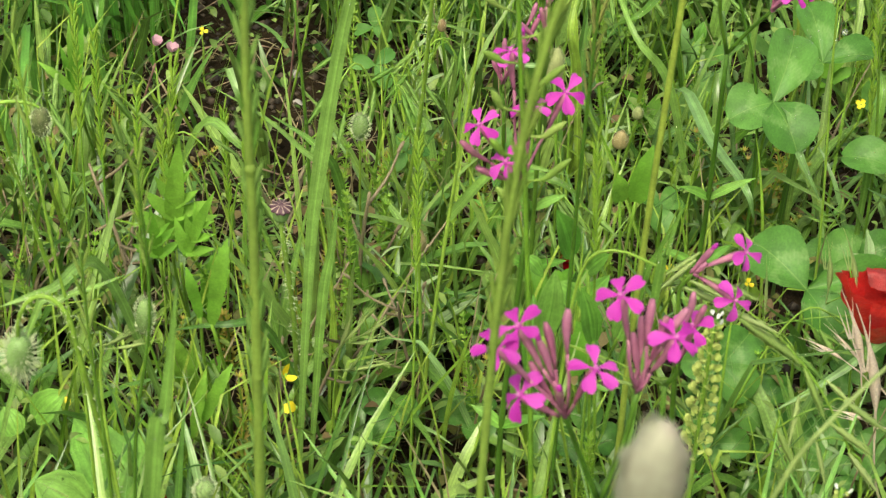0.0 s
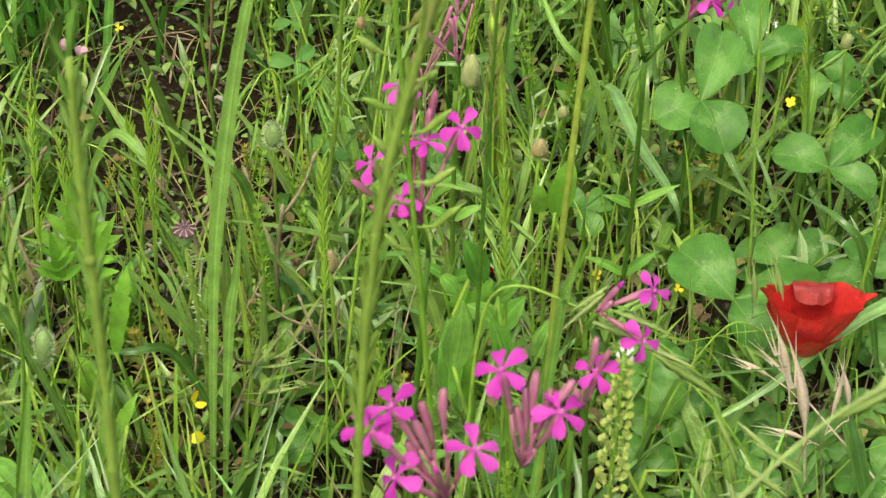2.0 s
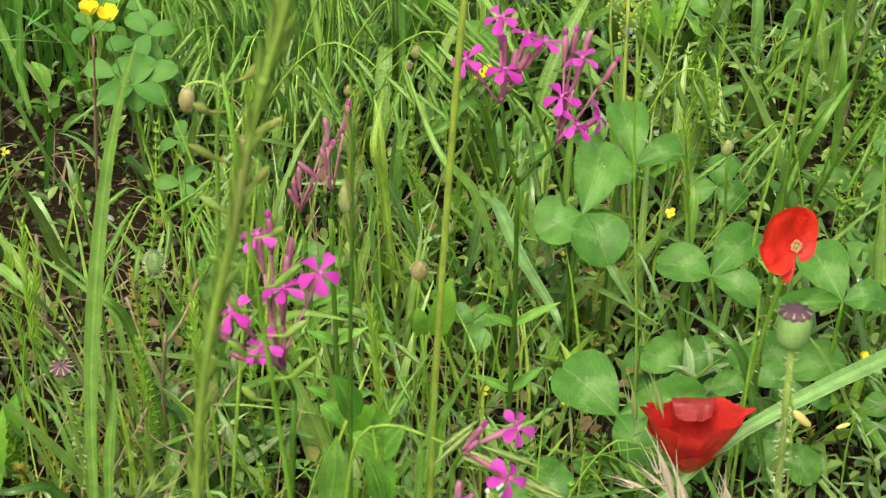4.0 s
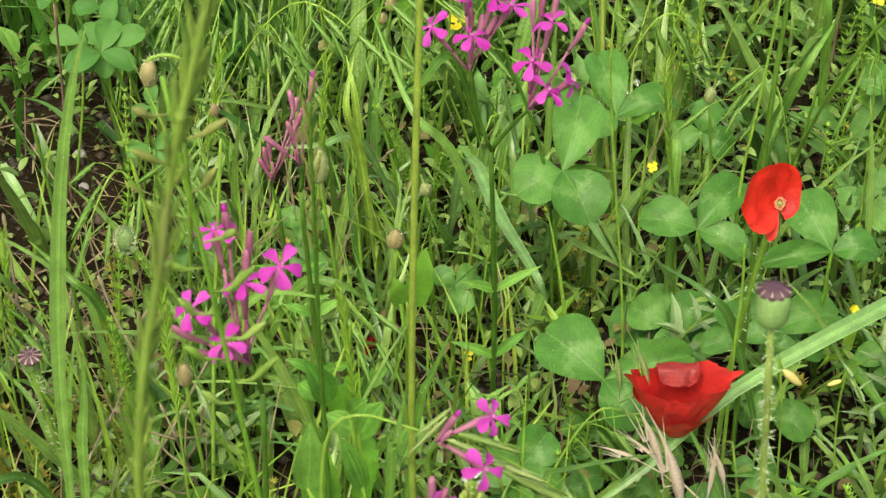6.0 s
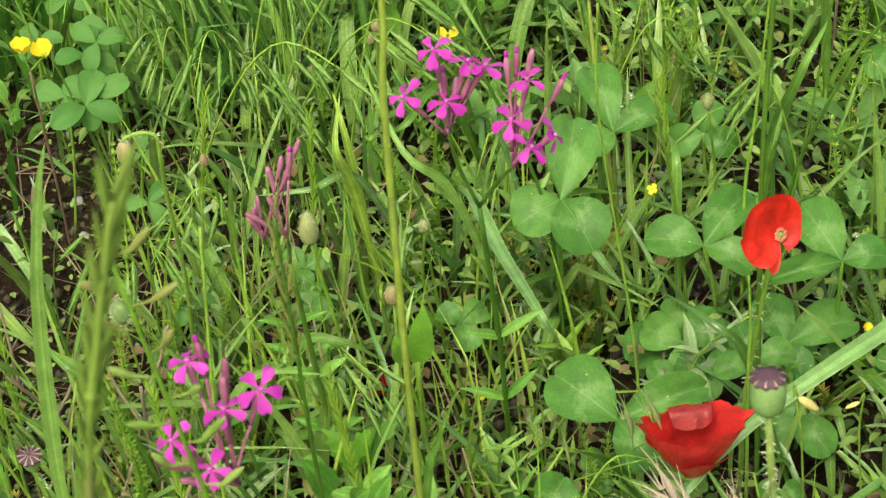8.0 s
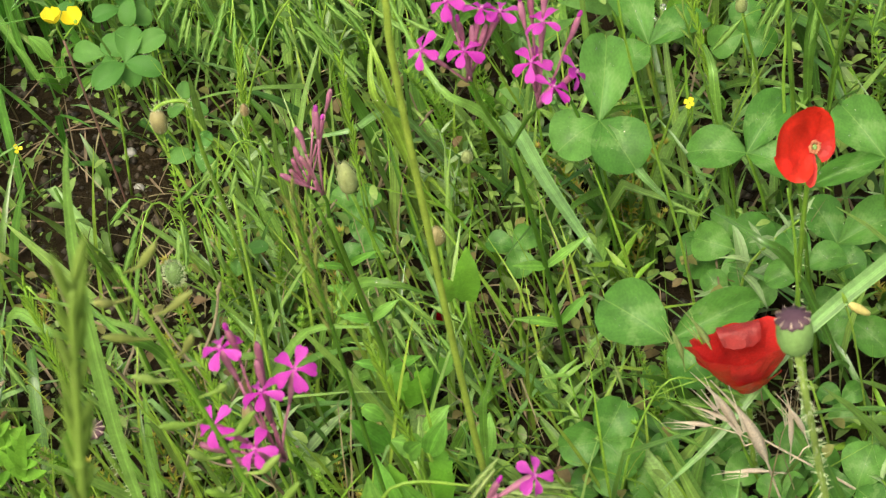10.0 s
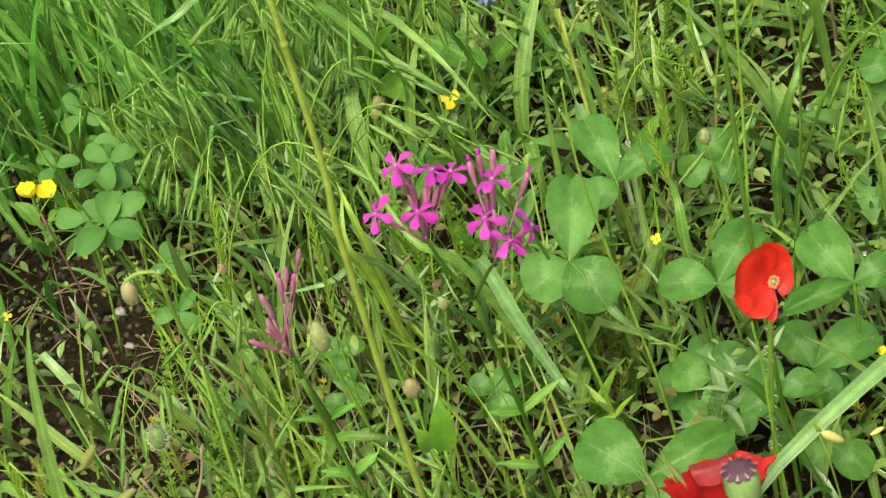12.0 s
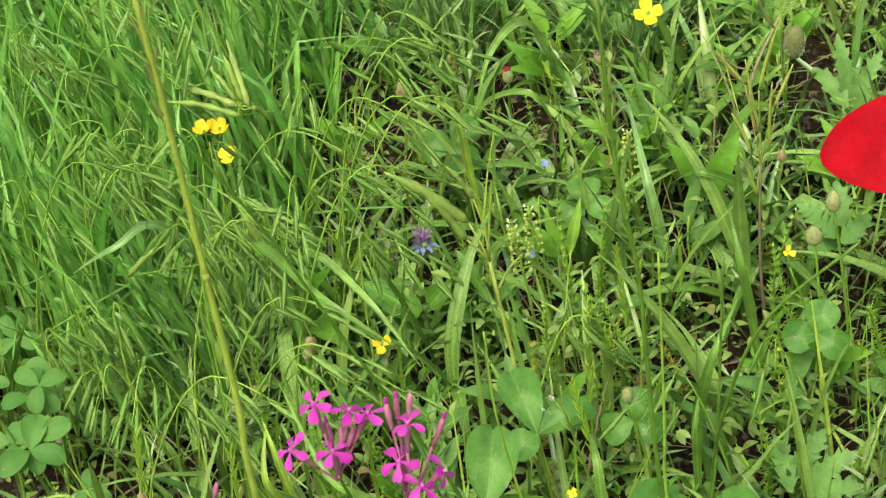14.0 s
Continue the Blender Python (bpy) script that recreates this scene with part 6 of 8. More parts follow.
    smooth_weed((0.385, 1.375, 0.000), [((0.381, 1.353, 0.050), (0.409, 1.351, 0.100), 0.018), ((0.377, 1.370, 0.050), (0.362, 1.373, 0.090), 0.013), ((0.395, 1.298, 0.050), (0.385, 1.292, 0.080), 0.012)], 'weed with large light green leaves', M_TOOTHED)
    smooth_weed((0.099, 1.387, 0.000), [((0.092, 1.322, 0.050), (0.102, 1.310, 0.090), 0.020), ((0.099, 1.313, 0.050), (0.113, 1.268, 0.060), 0.018), ((0.090, 1.309, 0.060), (0.079, 1.311, 0.100), 0.010), ((0.091, 1.322, 0.060), (0.121, 1.301, 0.100), 0.009)], 'plant with large yellow-green rounded leaves', M_TOOTHED)
    smooth_weed((0.147, 1.368, 0.000), [((0.168, 1.307, 0.040), (0.135, 1.332, 0.060), 0.022), ((0.177, 1.316, 0.040), (0.195, 1.308, 0.060), 0.016)], 'weed with broad dull green leaves')
    seedpod_stalk((0.018, 0.620, 0.455), (0.050, 0.660, 0.000), 14, 'stalk with slender curved green pods')
    silique_plant((0.394, 1.262, 0.0), (0.401, 1.250, 0.139), [((0.396, 1.250, 0.146), (0.386, 1.246, 0.183)), ((0.403, 1.250, 0.162), (0.398, 1.246, 0.219)), ((0.405, 1.250, 0.193), (0.420, 1.246, 0.237)), ((0.407, 1.250, 0.146), (0.413, 1.246, 0.199)), ((0.413, 1.250, 0.178), (0.427, 1.246, 0.208)), ((0.397, 1.250, 0.199), (0.381, 1.246, 0.229)), ((0.396, 1.250, 0.116), (0.388, 1.246, 0.153))], 'yellow-green mustard stalk with slender upright pods')
    silique_plant((0.180, 1.440, 0.0), (0.178, 1.422, 0.080), [((0.151, 1.420, 0.110), (0.157, 1.416, 0.149)), ((0.168, 1.420, 0.099), (0.168, 1.416, 0.149)), ((0.192, 1.420, 0.087), (0.201, 1.416, 0.140)), ((0.184, 1.420, 0.097), (0.192, 1.416, 0.133)), ((0.188, 1.420, 0.098), (0.196, 1.416, 0.127))], 'small mustard stalk with thin yellow-green pods over bare soil')
    radish((0.073, 1.574, 0.000), (0.079, 1.429, 0.160), [((0.077, 1.431, 0.160), (0.036, 1.459, 0.170), 0.0036), ((0.078, 1.417, 0.160), (0.029, 1.442, 0.170), 0.0034), ((0.081, 1.435, 0.160), (0.075, 1.455, 0.190), 0.0038), ((0.085, 1.426, 0.160), (0.080, 1.455, 0.200), 0.0034), ((0.087, 1.425, 0.160), (0.097, 1.434, 0.140), 0.0030), ((0.077, 1.437, 0.160), (0.063, 1.457, 0.180), 0.0030)], 'wild radish with long beaded blue-green pods')
    radish((0.232, 1.126, 0.0), (0.217, 1.120, 0.204), [((0.210, 1.120, 0.233), (0.171, 1.116, 0.280), 0.0042), ((0.207, 1.120, 0.222), (0.186, 1.116, 0.267), 0.0034), ((0.215, 1.120, 0.248), (0.204, 1.116, 0.275), 0.0022), ((0.218, 1.120, 0.183), (0.236, 1.116, 0.207), 0.0012), ((0.215, 1.120, 0.188), (0.210, 1.116, 0.196), 0.0011)], 'wild radish with long pale green pods on a pale stalk', M_SILIQUE)
    radish((0.089, 1.419, -0.000), (0.081, 1.331, 0.100), [((0.077, 1.332, 0.100), (0.067, 1.339, 0.140), 0.0042), ((0.080, 1.324, 0.100), (0.091, 1.321, 0.080), 0.0035), ((-0.005, 1.268, 0.150), (0.027, 1.265, 0.170), 0.0028)], 'grass-like plant with swollen pale pods')



def poppy_heart(owner, centre, axis, radius):
    """The knob of the ovary with its ring of stamens."""
    axis = Vector(axis).normalized()
    s = Shape()
    ball(s, Vector(centre) + axis * radius * 0.6, (radius * 0.8, radius), axis, 6, 10)
    heart = part("ovary", s, M_POD, owner)
    t = Shape()
    for k in range(46):
        d = (Matrix.Rotation(k * 2.4, 3, axis) @ axis.orthogonal().normalized() * random.uniform(0.6, 1.2) + axis * random.uniform(0.5, 1.1)).normalized()
        e = Vector(centre) + d * radius * random.uniform(1.4, 1.9)
        tube(t, [Vector(centre), e], 0.00018, 4)
        ball(t, e, (0.0005, 0.0008), d, 3, 5)
    part("stamen_ring", t, M_ANTHER, heart, "ring of reddish tan stamens")


def poppy_low():
    """The half-closed poppy: a crumpled cup, one side folded in."""
    c = Vector(POPPY_LOW)
    ob = thing("poppy", grounded((c.x + 0.01, c.y + 0.02, 0)), "half-closed crumpled red poppy with wet petals", "poppy", "poppies")
    stem_to_ground(ob, c, ob.location, 0.0014, 120)
    random.seed(8)
    ax = Vector((0.0, -0.16, 0.98)).normalized()
    wide = Vector((1, 0.06, -0.09))
    c = c - ax * 0.003
    part("petal", funnel_petal(c, ax, wide, 15, 165, 0.0245, 0.012, 0.044, lambda a: 1.0 + 0.03 * math.cos(radians(a * 2)) + 0.12 * max(0, (a - 110) / 55) ** 2), M_POPPY_WET, ob)
    part("petal", funnel_petal(c, ax, wide, 120, 262, 0.0222, 0.0078, 0.043, lambda a: 1.0 + 0.24 * math.exp(-((a - 184) / 26) ** 2) - 0.16 * max(0, (a - 205) / 57) ** 1.2), M_POPPY_WET, ob)
    part("petal", funnel_petal(c, ax, wide, -84, 58, 0.0255, 0.0082, 0.043, lambda a: 1.0 + 0.08 * math.exp(-((a - 2) / 22) ** 2) - 0.1 * max(0, (-a - 15) / 65) ** 1.5), M_POPPY_WET, ob)
    part("inner_petal", funnel_petal(c + ax * 0.001, ax, wide, 244, 312, 0.024, 0.0092, 0.041, lambda a: 0.93 + 0.03 * math.sin(radians(a * 5)), 0.12), M_POPPY_WET, ob, "crumpled inner petal")
    part("petal", funnel_petal(c, ax, wide, 238, 318, 0.0285, 0.0132, 0.043, lambda a: 0.5 + 0.06 * math.sin(radians(a * 7))), M_POPPY_WET, ob)
    # the flap: a petal in a darker red that bends from the back rim forwards over the hollow
    y_axis = ax.cross((wide - ax * wide.dot(ax)).normalized())
    flap = Shape()
    n = 14
    verts, faces = [], []
    for i in range(n):
        v = i / (n - 1)
        for j in range(n):
            w = j / (n - 1) * 2 - 1
            half = 0.0102 * (1 - 0.16 * v ** 4)
            deep = 0.0112 - 0.0115 * v * (1 - 0.2 * w * w)
            high = 0.0435 + 0.003 * math.sin(math.pi * min(1, v * 0.9)) - 0.0045 * v * v + 0.0012 * noise.noise((w * 3, v * 3, 5))
            verts.append(c + wide.normalized() * (w * half - 0.0004) + y_axis * deep + ax * high)
        if i:
            o = (i - 1) * n
            faces += [(o + j, o + j + 1, o + n + 1 + j, o + n + j) for j in range(n - 1)]
    part("folded_petal", flap.add(verts, faces), M_POPPY_FOLD, ob, "darker red petal folded over the cup")


def rim_petal(centre, axis, right, above, a0, a1, radii, cup, crinkle=0.05, n=16):
    """A petal that fans from the heart between two angles; radii give its reach from the first angle to the last."""
    s = Shape()
    verts, faces = [], []
    ph = random.uniform(0, 6)
    for i in range(n):
        u = 0.04 + 0.96 * i / (n - 1)
        for j in range(n):
            w = j / (n - 1)
            k = w * (len(radii) - 1)
            q = min(int(k), len(radii) - 2)
            r = (radii[q] + (radii[q + 1] - radii[q]) * (k - q)) * u
            a = radians(a0 + (a1 - a0) * w)
            out = right * math.cos(a) + above * math.sin(a)
            lift = cup * u - 0.5 * cup * u * u
            wob = crinkle * r * u * (0.35 * math.sin(a * 9 + ph) + noise.noise((a * 2.2 + ph, u * 3, 1)))
            verts.append(Vector(centre) + out * (r * math.cos(lift)) + axis * (r * math.sin(lift) + wob))
        if i:
            o = (i - 1) * n
            faces += [(o + j, o + j + 1, o + n + 1 + j, o + n + j) for j in range(n - 1)]
    return s.add(verts, faces)


def poppy_open():
    """The open poppy, turned to one side so that its heart shows low."""
    c = Vector(POPPY_OPEN)
    ob = thing("poppy", grounded((c.x - 0.012, c.y + 0.03, 0)), "open red poppy on a slender stem", "poppy", "poppies")
    ax = Vector((0.2, -0.78, 0.55)).normalized()
    random.seed(3)
    stem_to_ground(ob, c - ax * 0.003, ob.location, 0.0013, 90)
    right = (Vector((1, 0, 0)) - ax * ax.x).normalized()
    above = ax.cross(right)
    part("petal", rim_petal(c - ax * 0.0008, ax, right, above, 100, -78, [0.0222, 0.0205, 0.0158, 0.0115, 0.0102, 0.0098, 0.0092, 0.0085], 0.95, 0.1), M_POPPY, ob)
    part("petal", rim_petal(c, ax, right, above, 72, 204, [0.0165, 0.0212, 0.0228, 0.0240, 0.0248, 0.0245, 0.0236], 0.95, 0.12, 20), M_POPPY, ob)
    part("petal", rim_petal(c + ax * 0.0003, ax, right, above, 176, 247, [0.0242, 0.0240, 0.0230, 0.0212, 0.0182, 0.0125], 0.8, 0.1), M_POPPY, ob)
    part("petal", rim_petal(c + ax * 0.0006, ax, right, above, 236, 266, [0.012, 0.0172, 0.0187, 0.0165, 0.009], 0.2), M_POPPY, ob)
    poppy_heart(ob, c, ax, 0.0018)


def poppy_dark():
    c = Vector(POPPY_DARK)
    ob = thing("poppy", grounded((c.x + 0.01, c.y + 0.02, 0)), "large deep red poppy with broad petals", "poppy", "poppies")
    stem_to_ground(ob, c, ob.location, 0.0015, 110)
    ax = Vector((-0.1, -0.72, 0.68)).normalized()
    right = (Vector((1, 0, 0)) - ax * ax.x).normalized()
    above = ax.cross(right)
    part("petal", rim_petal(c, ax, right, above, 70, 250, [0.038, 0.039, 0.039, 0.0395, 0.042, 0.0455, 0.048, 0.037, 0.029, 0.0245, 0.022, 0.022], 0.35, 0.05, 24), M_POPPY_DARK, ob)
    part("petal", poppy_petal(c - ax * 0.004, (0.25, 0.6, 0.8), ax, 0.034, 0.05, 0.2, 0.2, 0.06), M_POPPY_DARK, ob)
    part("petal", poppy_petal(c - ax * 0.006, (1, 0.1, 0.1), ax, 0.04, 0.06, 0.2, 0.2, 0.06), M_POPPY_DARK, ob)
    part("petal", poppy_petal(c - ax * 0.003, (0.5, -0.6, -0.6), ax, 0.02, 0.03, 0.1, 0.2, 0.06), M_POPPY_DARK, ob)


poppy_low()
poppy_open()
poppy_dark()


def fallen_petal(place, size, material):
    p = grounded(place) + UP * (0.012 + place[2])
    s = poppy_petal(p, (random.uniform(-1, 1), random.uniform(-1, 1), 0), UP, size, size * 0.9, 0.2, 0.3, 0.12, 7)
    return tagged(new("fallen_petal", s.mesh("fallen_petal", material)), "fallen red poppy petal caught in the weeds", "petal", "fallen petals")


for q in FALLEN:
    fallen_petal(q, 0.009, M_POPPY_DARK)

# ---- leafy weeds with toothed leaves ----


def cut_leaf(shape, base, tip, width, lobes=3, hint=FACING):
    """A mugwort-like leaf: a long pointed middle lobe with pairs of pointed side lobes, each with a tooth."""
    base, tip = Vector(base), Vector(tip)
    d = tip - base
    side = d.cross(Vector(hint)).normalized()
    simple_leaf(shape, base.lerp(tip, 0.1), tip, width * 0.3, 0.06, "ovate", hint, 0.25, 9)
    for k in range(lobes):
        u = 0.14 + 0.5 * k / lobes
        reach = width * (0.62 - 0.13 * k)
        for sgn in (-1, 1):
            p = base.lerp(tip, u + random.uniform(-0.02, 0.02)) + Vector(hint) * (0.001 + 0.0006 * k)
            e = p + side * (sgn * reach) + d * random.uniform(0.2, 0.28) + jitter(0.0015)
            simple_leaf(shape, p, e, reach * 0.42, 0.05, "ovate", hint, 0.2, 7)
            q = p.lerp(e, 0.45)
            simple_leaf(shape, q - d * 0.02, q + side * (sgn * reach * 0.38) + d * 0.04 + jitter(0.001), reach * 0.26, 0.03, "ovate", hint, 0.2, 5)
    return shape


def mugwort(root, leaves, label, material=None):
    root = grounded(root)
    ob = thing("mugwort_weed", root, label, "weed", "toothed weeds")
    for base, tip, w, lobes in leaves:
        lf = part("leaf", cut_leaf(Shape(), base, tip, w, lobes), material or M_TOOTHED, ob)
        b = Vector(base)
        part("stalk", tube(Shape(), curve_through([root, root.lerp(b, 0.6) + jitter(0.004), b], 6), 0.001, 5), M_STEM, lf)
    return ob


def toothed_weed(root, leaves, label, depth=0.45, material=None):
    root = grounded(root)
    ob = thing("toothed_weed", root, label, "weed", "toothed weeds")
    for base, tip, w, lobes in leaves:
        lf = part("leaf", toothed(Shape(), base, tip, w, lobes, depth), material or M_TOOTHED, ob)
        b = Vector(base)
        part("stalk", tube(Shape(), curve_through([root, root.lerp(b, 0.6) + jitter(0.004), b], 6), 0.001, 5), M_STEM, lf)
    return ob


def smooth_weed(root, leaves, label, material=None):
    root = grounded(root)
    ob = thing("smooth_leaved_weed", root, label, "weed", "smooth-leaved weeds")
    for base, tip, w in leaves:
        lf = part("leaf", simple_leaf(Shape(), base, tip, w, 0.14), material or M_OVATE, ob)
        b = Vector(base)
        part("stalk", tube(Shape(), curve_through([root, root.lerp(b, 0.6) + jitter(0.003), b], 6), 0.0009, 5), M_STEM, lf)
    return ob


def seedpod_stalk(tip, root, pods, label):
    """A stalk with slender green pods standing off it."""
    tip, root = Vector(tip), grounded(root)
    ob = thing("podded_stalk", root, label, "wildflower", "podded stalks")
    line = curve_through([tip, tip.lerp(root, 0.5) + jitter(0.008), root], 16)
    part("stem", tube(Shape(), line, (0.0008, 0.0014), 6), M_STEM, ob)
    for k in range(pods):
        p, d = walk_along(line, 0.004 + k * 0.0105)
        sgn = -1 if k % 2 else 1
        e = p + Vector((sgn * 0.006, -0.002, 0.003)) + jitter(0.0015)
        f = e + Vector((sgn * 0.005, -0.002, 0.006)) + jitter(0.002)
        s = Shape()
        tube(s, curve_through([p, e, e.lerp(f, 0.5), f, f + (f - e) * 0.3], 10), [0.0004, 0.0004, 0.0007, 0.0011, 0.0014, 0.0015, 0.0014, 0.0011, 0.0007, 0.0003], 7)
        part("pod", s, M_SPIKELET_TAN if k < 5 else M_SPIKELET, ob)
    return ob


def silique_plant(root, hub, pods, label):
    """A thin stalk that branches into slender upright pods given as (base, tip)."""
    root, hub = grounded(root), Vector(hub)
    ob = thing("mustard_plant", root, label, "wildflower", "podded mustards")
    part("stem", tube(Shape(), curve_through([root, root.lerp(hub, 0.5) + jitter(0.003), hub], 10), (0.0013, 0.0008), 6), M_STALK, ob)
    for base, tip in pods:
        base, tip = Vector(base), Vector(tip)
        s = Shape()
        tube(s, curve_through([base, base.lerp(tip, 0.5) + jitter(0.0012), tip], 10), [0.0005, 0.0008, 0.0011, 0.0011, 0.0012, 0.0011, 0.0011, 0.0009, 0.0006, 0.0003], 7)
        pod = part("pod", s, M_SILIQUE, ob)
        part("stalk", tube(Shape(), curve_through([hub, hub.lerp(base, 0.5) + UP * 0.001, base], 6), 0.0005, 5), M_SILIQUE, pod)
    return ob


def swollen_pod(owner, base, tip, r, material):
    base, tip = Vector(base), Vector(tip)
    pts = curve_through([base, base.lerp(tip, 0.5) + UP * 0.003, tip], 12)
    s = Shape()
    tube(s, pts, [0.0006] + [r * (0.55 + 0.45 * abs(math.sin(i * 1.1))) * min(1, (12 - i) / 5) for i in range(1, 12)], 8)
    part("pod", s, material, owner)


def radish(root, hub, pods, label, stalk=None):
    """A stalk with long beaded pods that taper to a beak."""
    root, hub = grounded(root), Vector(hub)
    ob = thing("wild_radish", root, label, "wildflower", "wild radishes")
    part("stem", tube(Shape(), curve_through([root, root.lerp(hub, 0.5) + jitter(0.008), hub], 10), (0.0016, 0.001), 6), stalk or M_STEM, ob)
    for base, tip, r in pods:
        b = Vector(base)
        part("branch", tube(Shape(), curve_through([hub, hub.lerp(b, 0.5) + jitter(0.002), b], 5), 0.0007, 5), stalk or M_STEM, ob)
        swollen_pod(ob, base, tip, r * 0.78, M_SPIKELET)
    return ob


placed_weeds()

# ---- feathery sprigs ----


def make_sprig(height, whorls, material, seed):
    """Stem and narrow whorled leaves of a low feathery weed, rooted at the origin."""
    rnd = random.Random(seed)
    st, lv = Shape(), Shape()
    line = curve_through([Vector((0, 0, -0.006)), Vector((rnd.uniform(-1, 1) * 0.006, 0, height * 0.5)), Vector((rnd.uniform(-1, 1) * 0.014, rnd.uniform(-1, 1) * 0.014, height))], whorls + 2)
    tube(st, line, (0.0009, 0.0005), 5)
    for i in range(1, whorls + 2):
        p = line[i]
        u = i / (whorls + 1)
        ln = (0.0085 - 0.0045 * u) * rnd.uniform(0.8, 1.2)
        n = 6 if u < 0.85 else 8
        for k in range(n):
            a = 2 * math.pi * (k + 0.5 * (i % 2)) / n + rnd.uniform(-0.2, 0.2)
            d = Vector((math.cos(a), math.sin(a), 0.35 + 0.8 * u)).normalized()
            simple_leaf(lv, p, p + d * ln, ln * 0.3, 0.1, "lance", UP, 0.25, 5)
    return st.mesh("stem", M_STEM), lv.mesh("leaves", material)


SPRIGS = [make_sprig(h, w, m, i) for i, (h, w, m) in enumerate(((0.07, 12, M_SPRIG), (0.095, 16, M_SPRIG), (0.055, 10, M_SPRIG_OLD), (0.12, 20, M_SPRIG), (0.08, 13, M_SPRIG_OLD)))]


def sprig(x, y, kind, turn, scale):
    ob = thing("feathery_weed", (x, y, soil_height(x, y)), "feathery weed with yellowing whorled leaves" if kind in (2, 4) else "feathery bright green weed with whorled leaves", "weed", "feathery weeds")
    st, lv = SPRIGS[kind]
    lean = pose(0, 0, 0, random.uniform(-12, 12), random.uniform(-12, 12), turn)
    for name, me in (("stem", st), ("leaves", lv)):
        o = new(name, me)
        o.parent = ob
        o.matrix_basis = lean @ Matrix.Scale(scale, 4)
    return ob


rng = random.Random(11)
for x, y, kind in SPRIG_SPOTS:
    sprig(x, y, kind, rng.uniform(0, 360), rng.uniform(0.9, 1.15))
for _ in range(210):
    x, y = rng.uniform(-0.35, 0.65), rng.uniform(0.72, 1.85)
    if math.hypot(x + 0.12, y - 1.2) < 0.09:
        continue
    sprig(x, y, rng.choice((0, 0, 1, 2, 3, 4)), rng.uniform(0, 360), rng.uniform(0.6, 1.0))

# ---- leafy weeds with narrow leaves up a thin stem ----


def make_leafy_weed(height, pairs, material, seed):
    """Stem and paired lance-shaped leaves, rooted at the origin."""
    rnd = random.Random(seed)
    st, lv = Shape(), Shape()
    line = curve_through([Vector((0, 0, -0.006)), Vector((rnd.uniform(-1, 1) * 0.008, rnd.uniform(-1, 1) * 0.008, height * 0.5)), Vector((rnd.uniform(-1, 1) * 0.02, rnd.uniform(-1, 1) * 0.02, height))], pairs + 2)
    tube(st, line, (0.001, 0.0005), 5)
    a = rnd.uniform(0, 6.28)
    for i in range(1, pairs + 2):
        u = i / (pairs + 1)
        a += 1.57 + rnd.uniform(-0.4, 0.4)
        for sgn in (0, math.pi):
            ln = (0.03 - 0.016 * u) * rnd.uniform(0.7, 1.25)
            d = Vector((math.cos(a + sgn), math.sin(a + sgn), rnd.uniform(0.15, 0.9))).normalized()
            simple_leaf(lv, line[i], line[i] + d * ln, ln * rnd.uniform(0.16, 0.26), rnd.uniform(-0.05, 0.16), "lance", UP, 0.35, 6)
    return st.mesh("stem", M_STEM), lv.mesh("leaves", material)


LEAFY = [make_leafy_weed(h, n, m, 20 + i) for i, (h, n, m) in enumerate(((0.06, 5, M_OVATE_MIX), (0.09, 7, M_OVATE_MIX), (0.05, 5, M_SPRIG), (0.075, 6, M_GREY_LEAF), (0.1, 8, M_GREY_LEAF), (0.065, 6, M_OVATE_MIX)))]


def leafy_weed(x, y, kind, turn, scale):
    ob = thing("narrow_leaved_weed", (x, y, soil_height(x, y)), "narrow-leaved grey-green weed on a thin stem" if kind in (3, 4) else "narrow-leaved fresh green weed on a thin stem", "weed", "narrow-leaved weeds")
    lean = pose(0, 0, 0, random.uniform(-18, 18), random.uniform(-18, 18), turn)
    for name, me in zip(("stem", "leaves"), LEAFY[kind]):
        o = new(name, me)
        o.parent = ob
        o.matrix_basis = lean @ Matrix.Scale(scale, 4)
    return ob


leafy_rng = random.Random(31)
for _ in range(230):
    x, y = leafy_rng.uniform(-0.34, 0.62), leafy_rng.uniform(0.74, 1.8)
    if x < 0.08 and y > 1.25 or math.hypot(x + 0.12, y - 1.16) < 0.11:
        continue
    leafy_weed(x, y, leafy_rng.randrange(6), leafy_rng.uniform(0, 360), leafy_rng.uniform(0.7, 1.15))

# ---- lance-leaved weeds among the far grass ----
lance = random.Random(17)
for _ in range(26):
    x, y = lance.uniform(0.12, 0.5), lance.uniform(1.12, 1.75)
    tuft = []
    for _ in range(lance.randint(4, 6)):
        a, ln = lance.uniform(0, 6.28), lance.uniform(0.03, 0.052)
        low = Vector((x + math.cos(a) * 0.006, y + math.sin(a) * 0.006, lance.uniform(0.015, 0.05)))
        tuft.append((low, low + Vector((math.cos(a) * ln * 0.65, math.sin(a) * ln * 0.5 - 0.006, ln * lance.uniform(0.35, 0.85))), lance.uniform(0.007, 0.0125)))
    smooth_weed((x, y, 0.0), tuft, "weed with broad pointed bright green leaves", lance.choice((M_TOOTHED, M_LOBED)))

# ---- drooping fine grasses in the lush corner ----


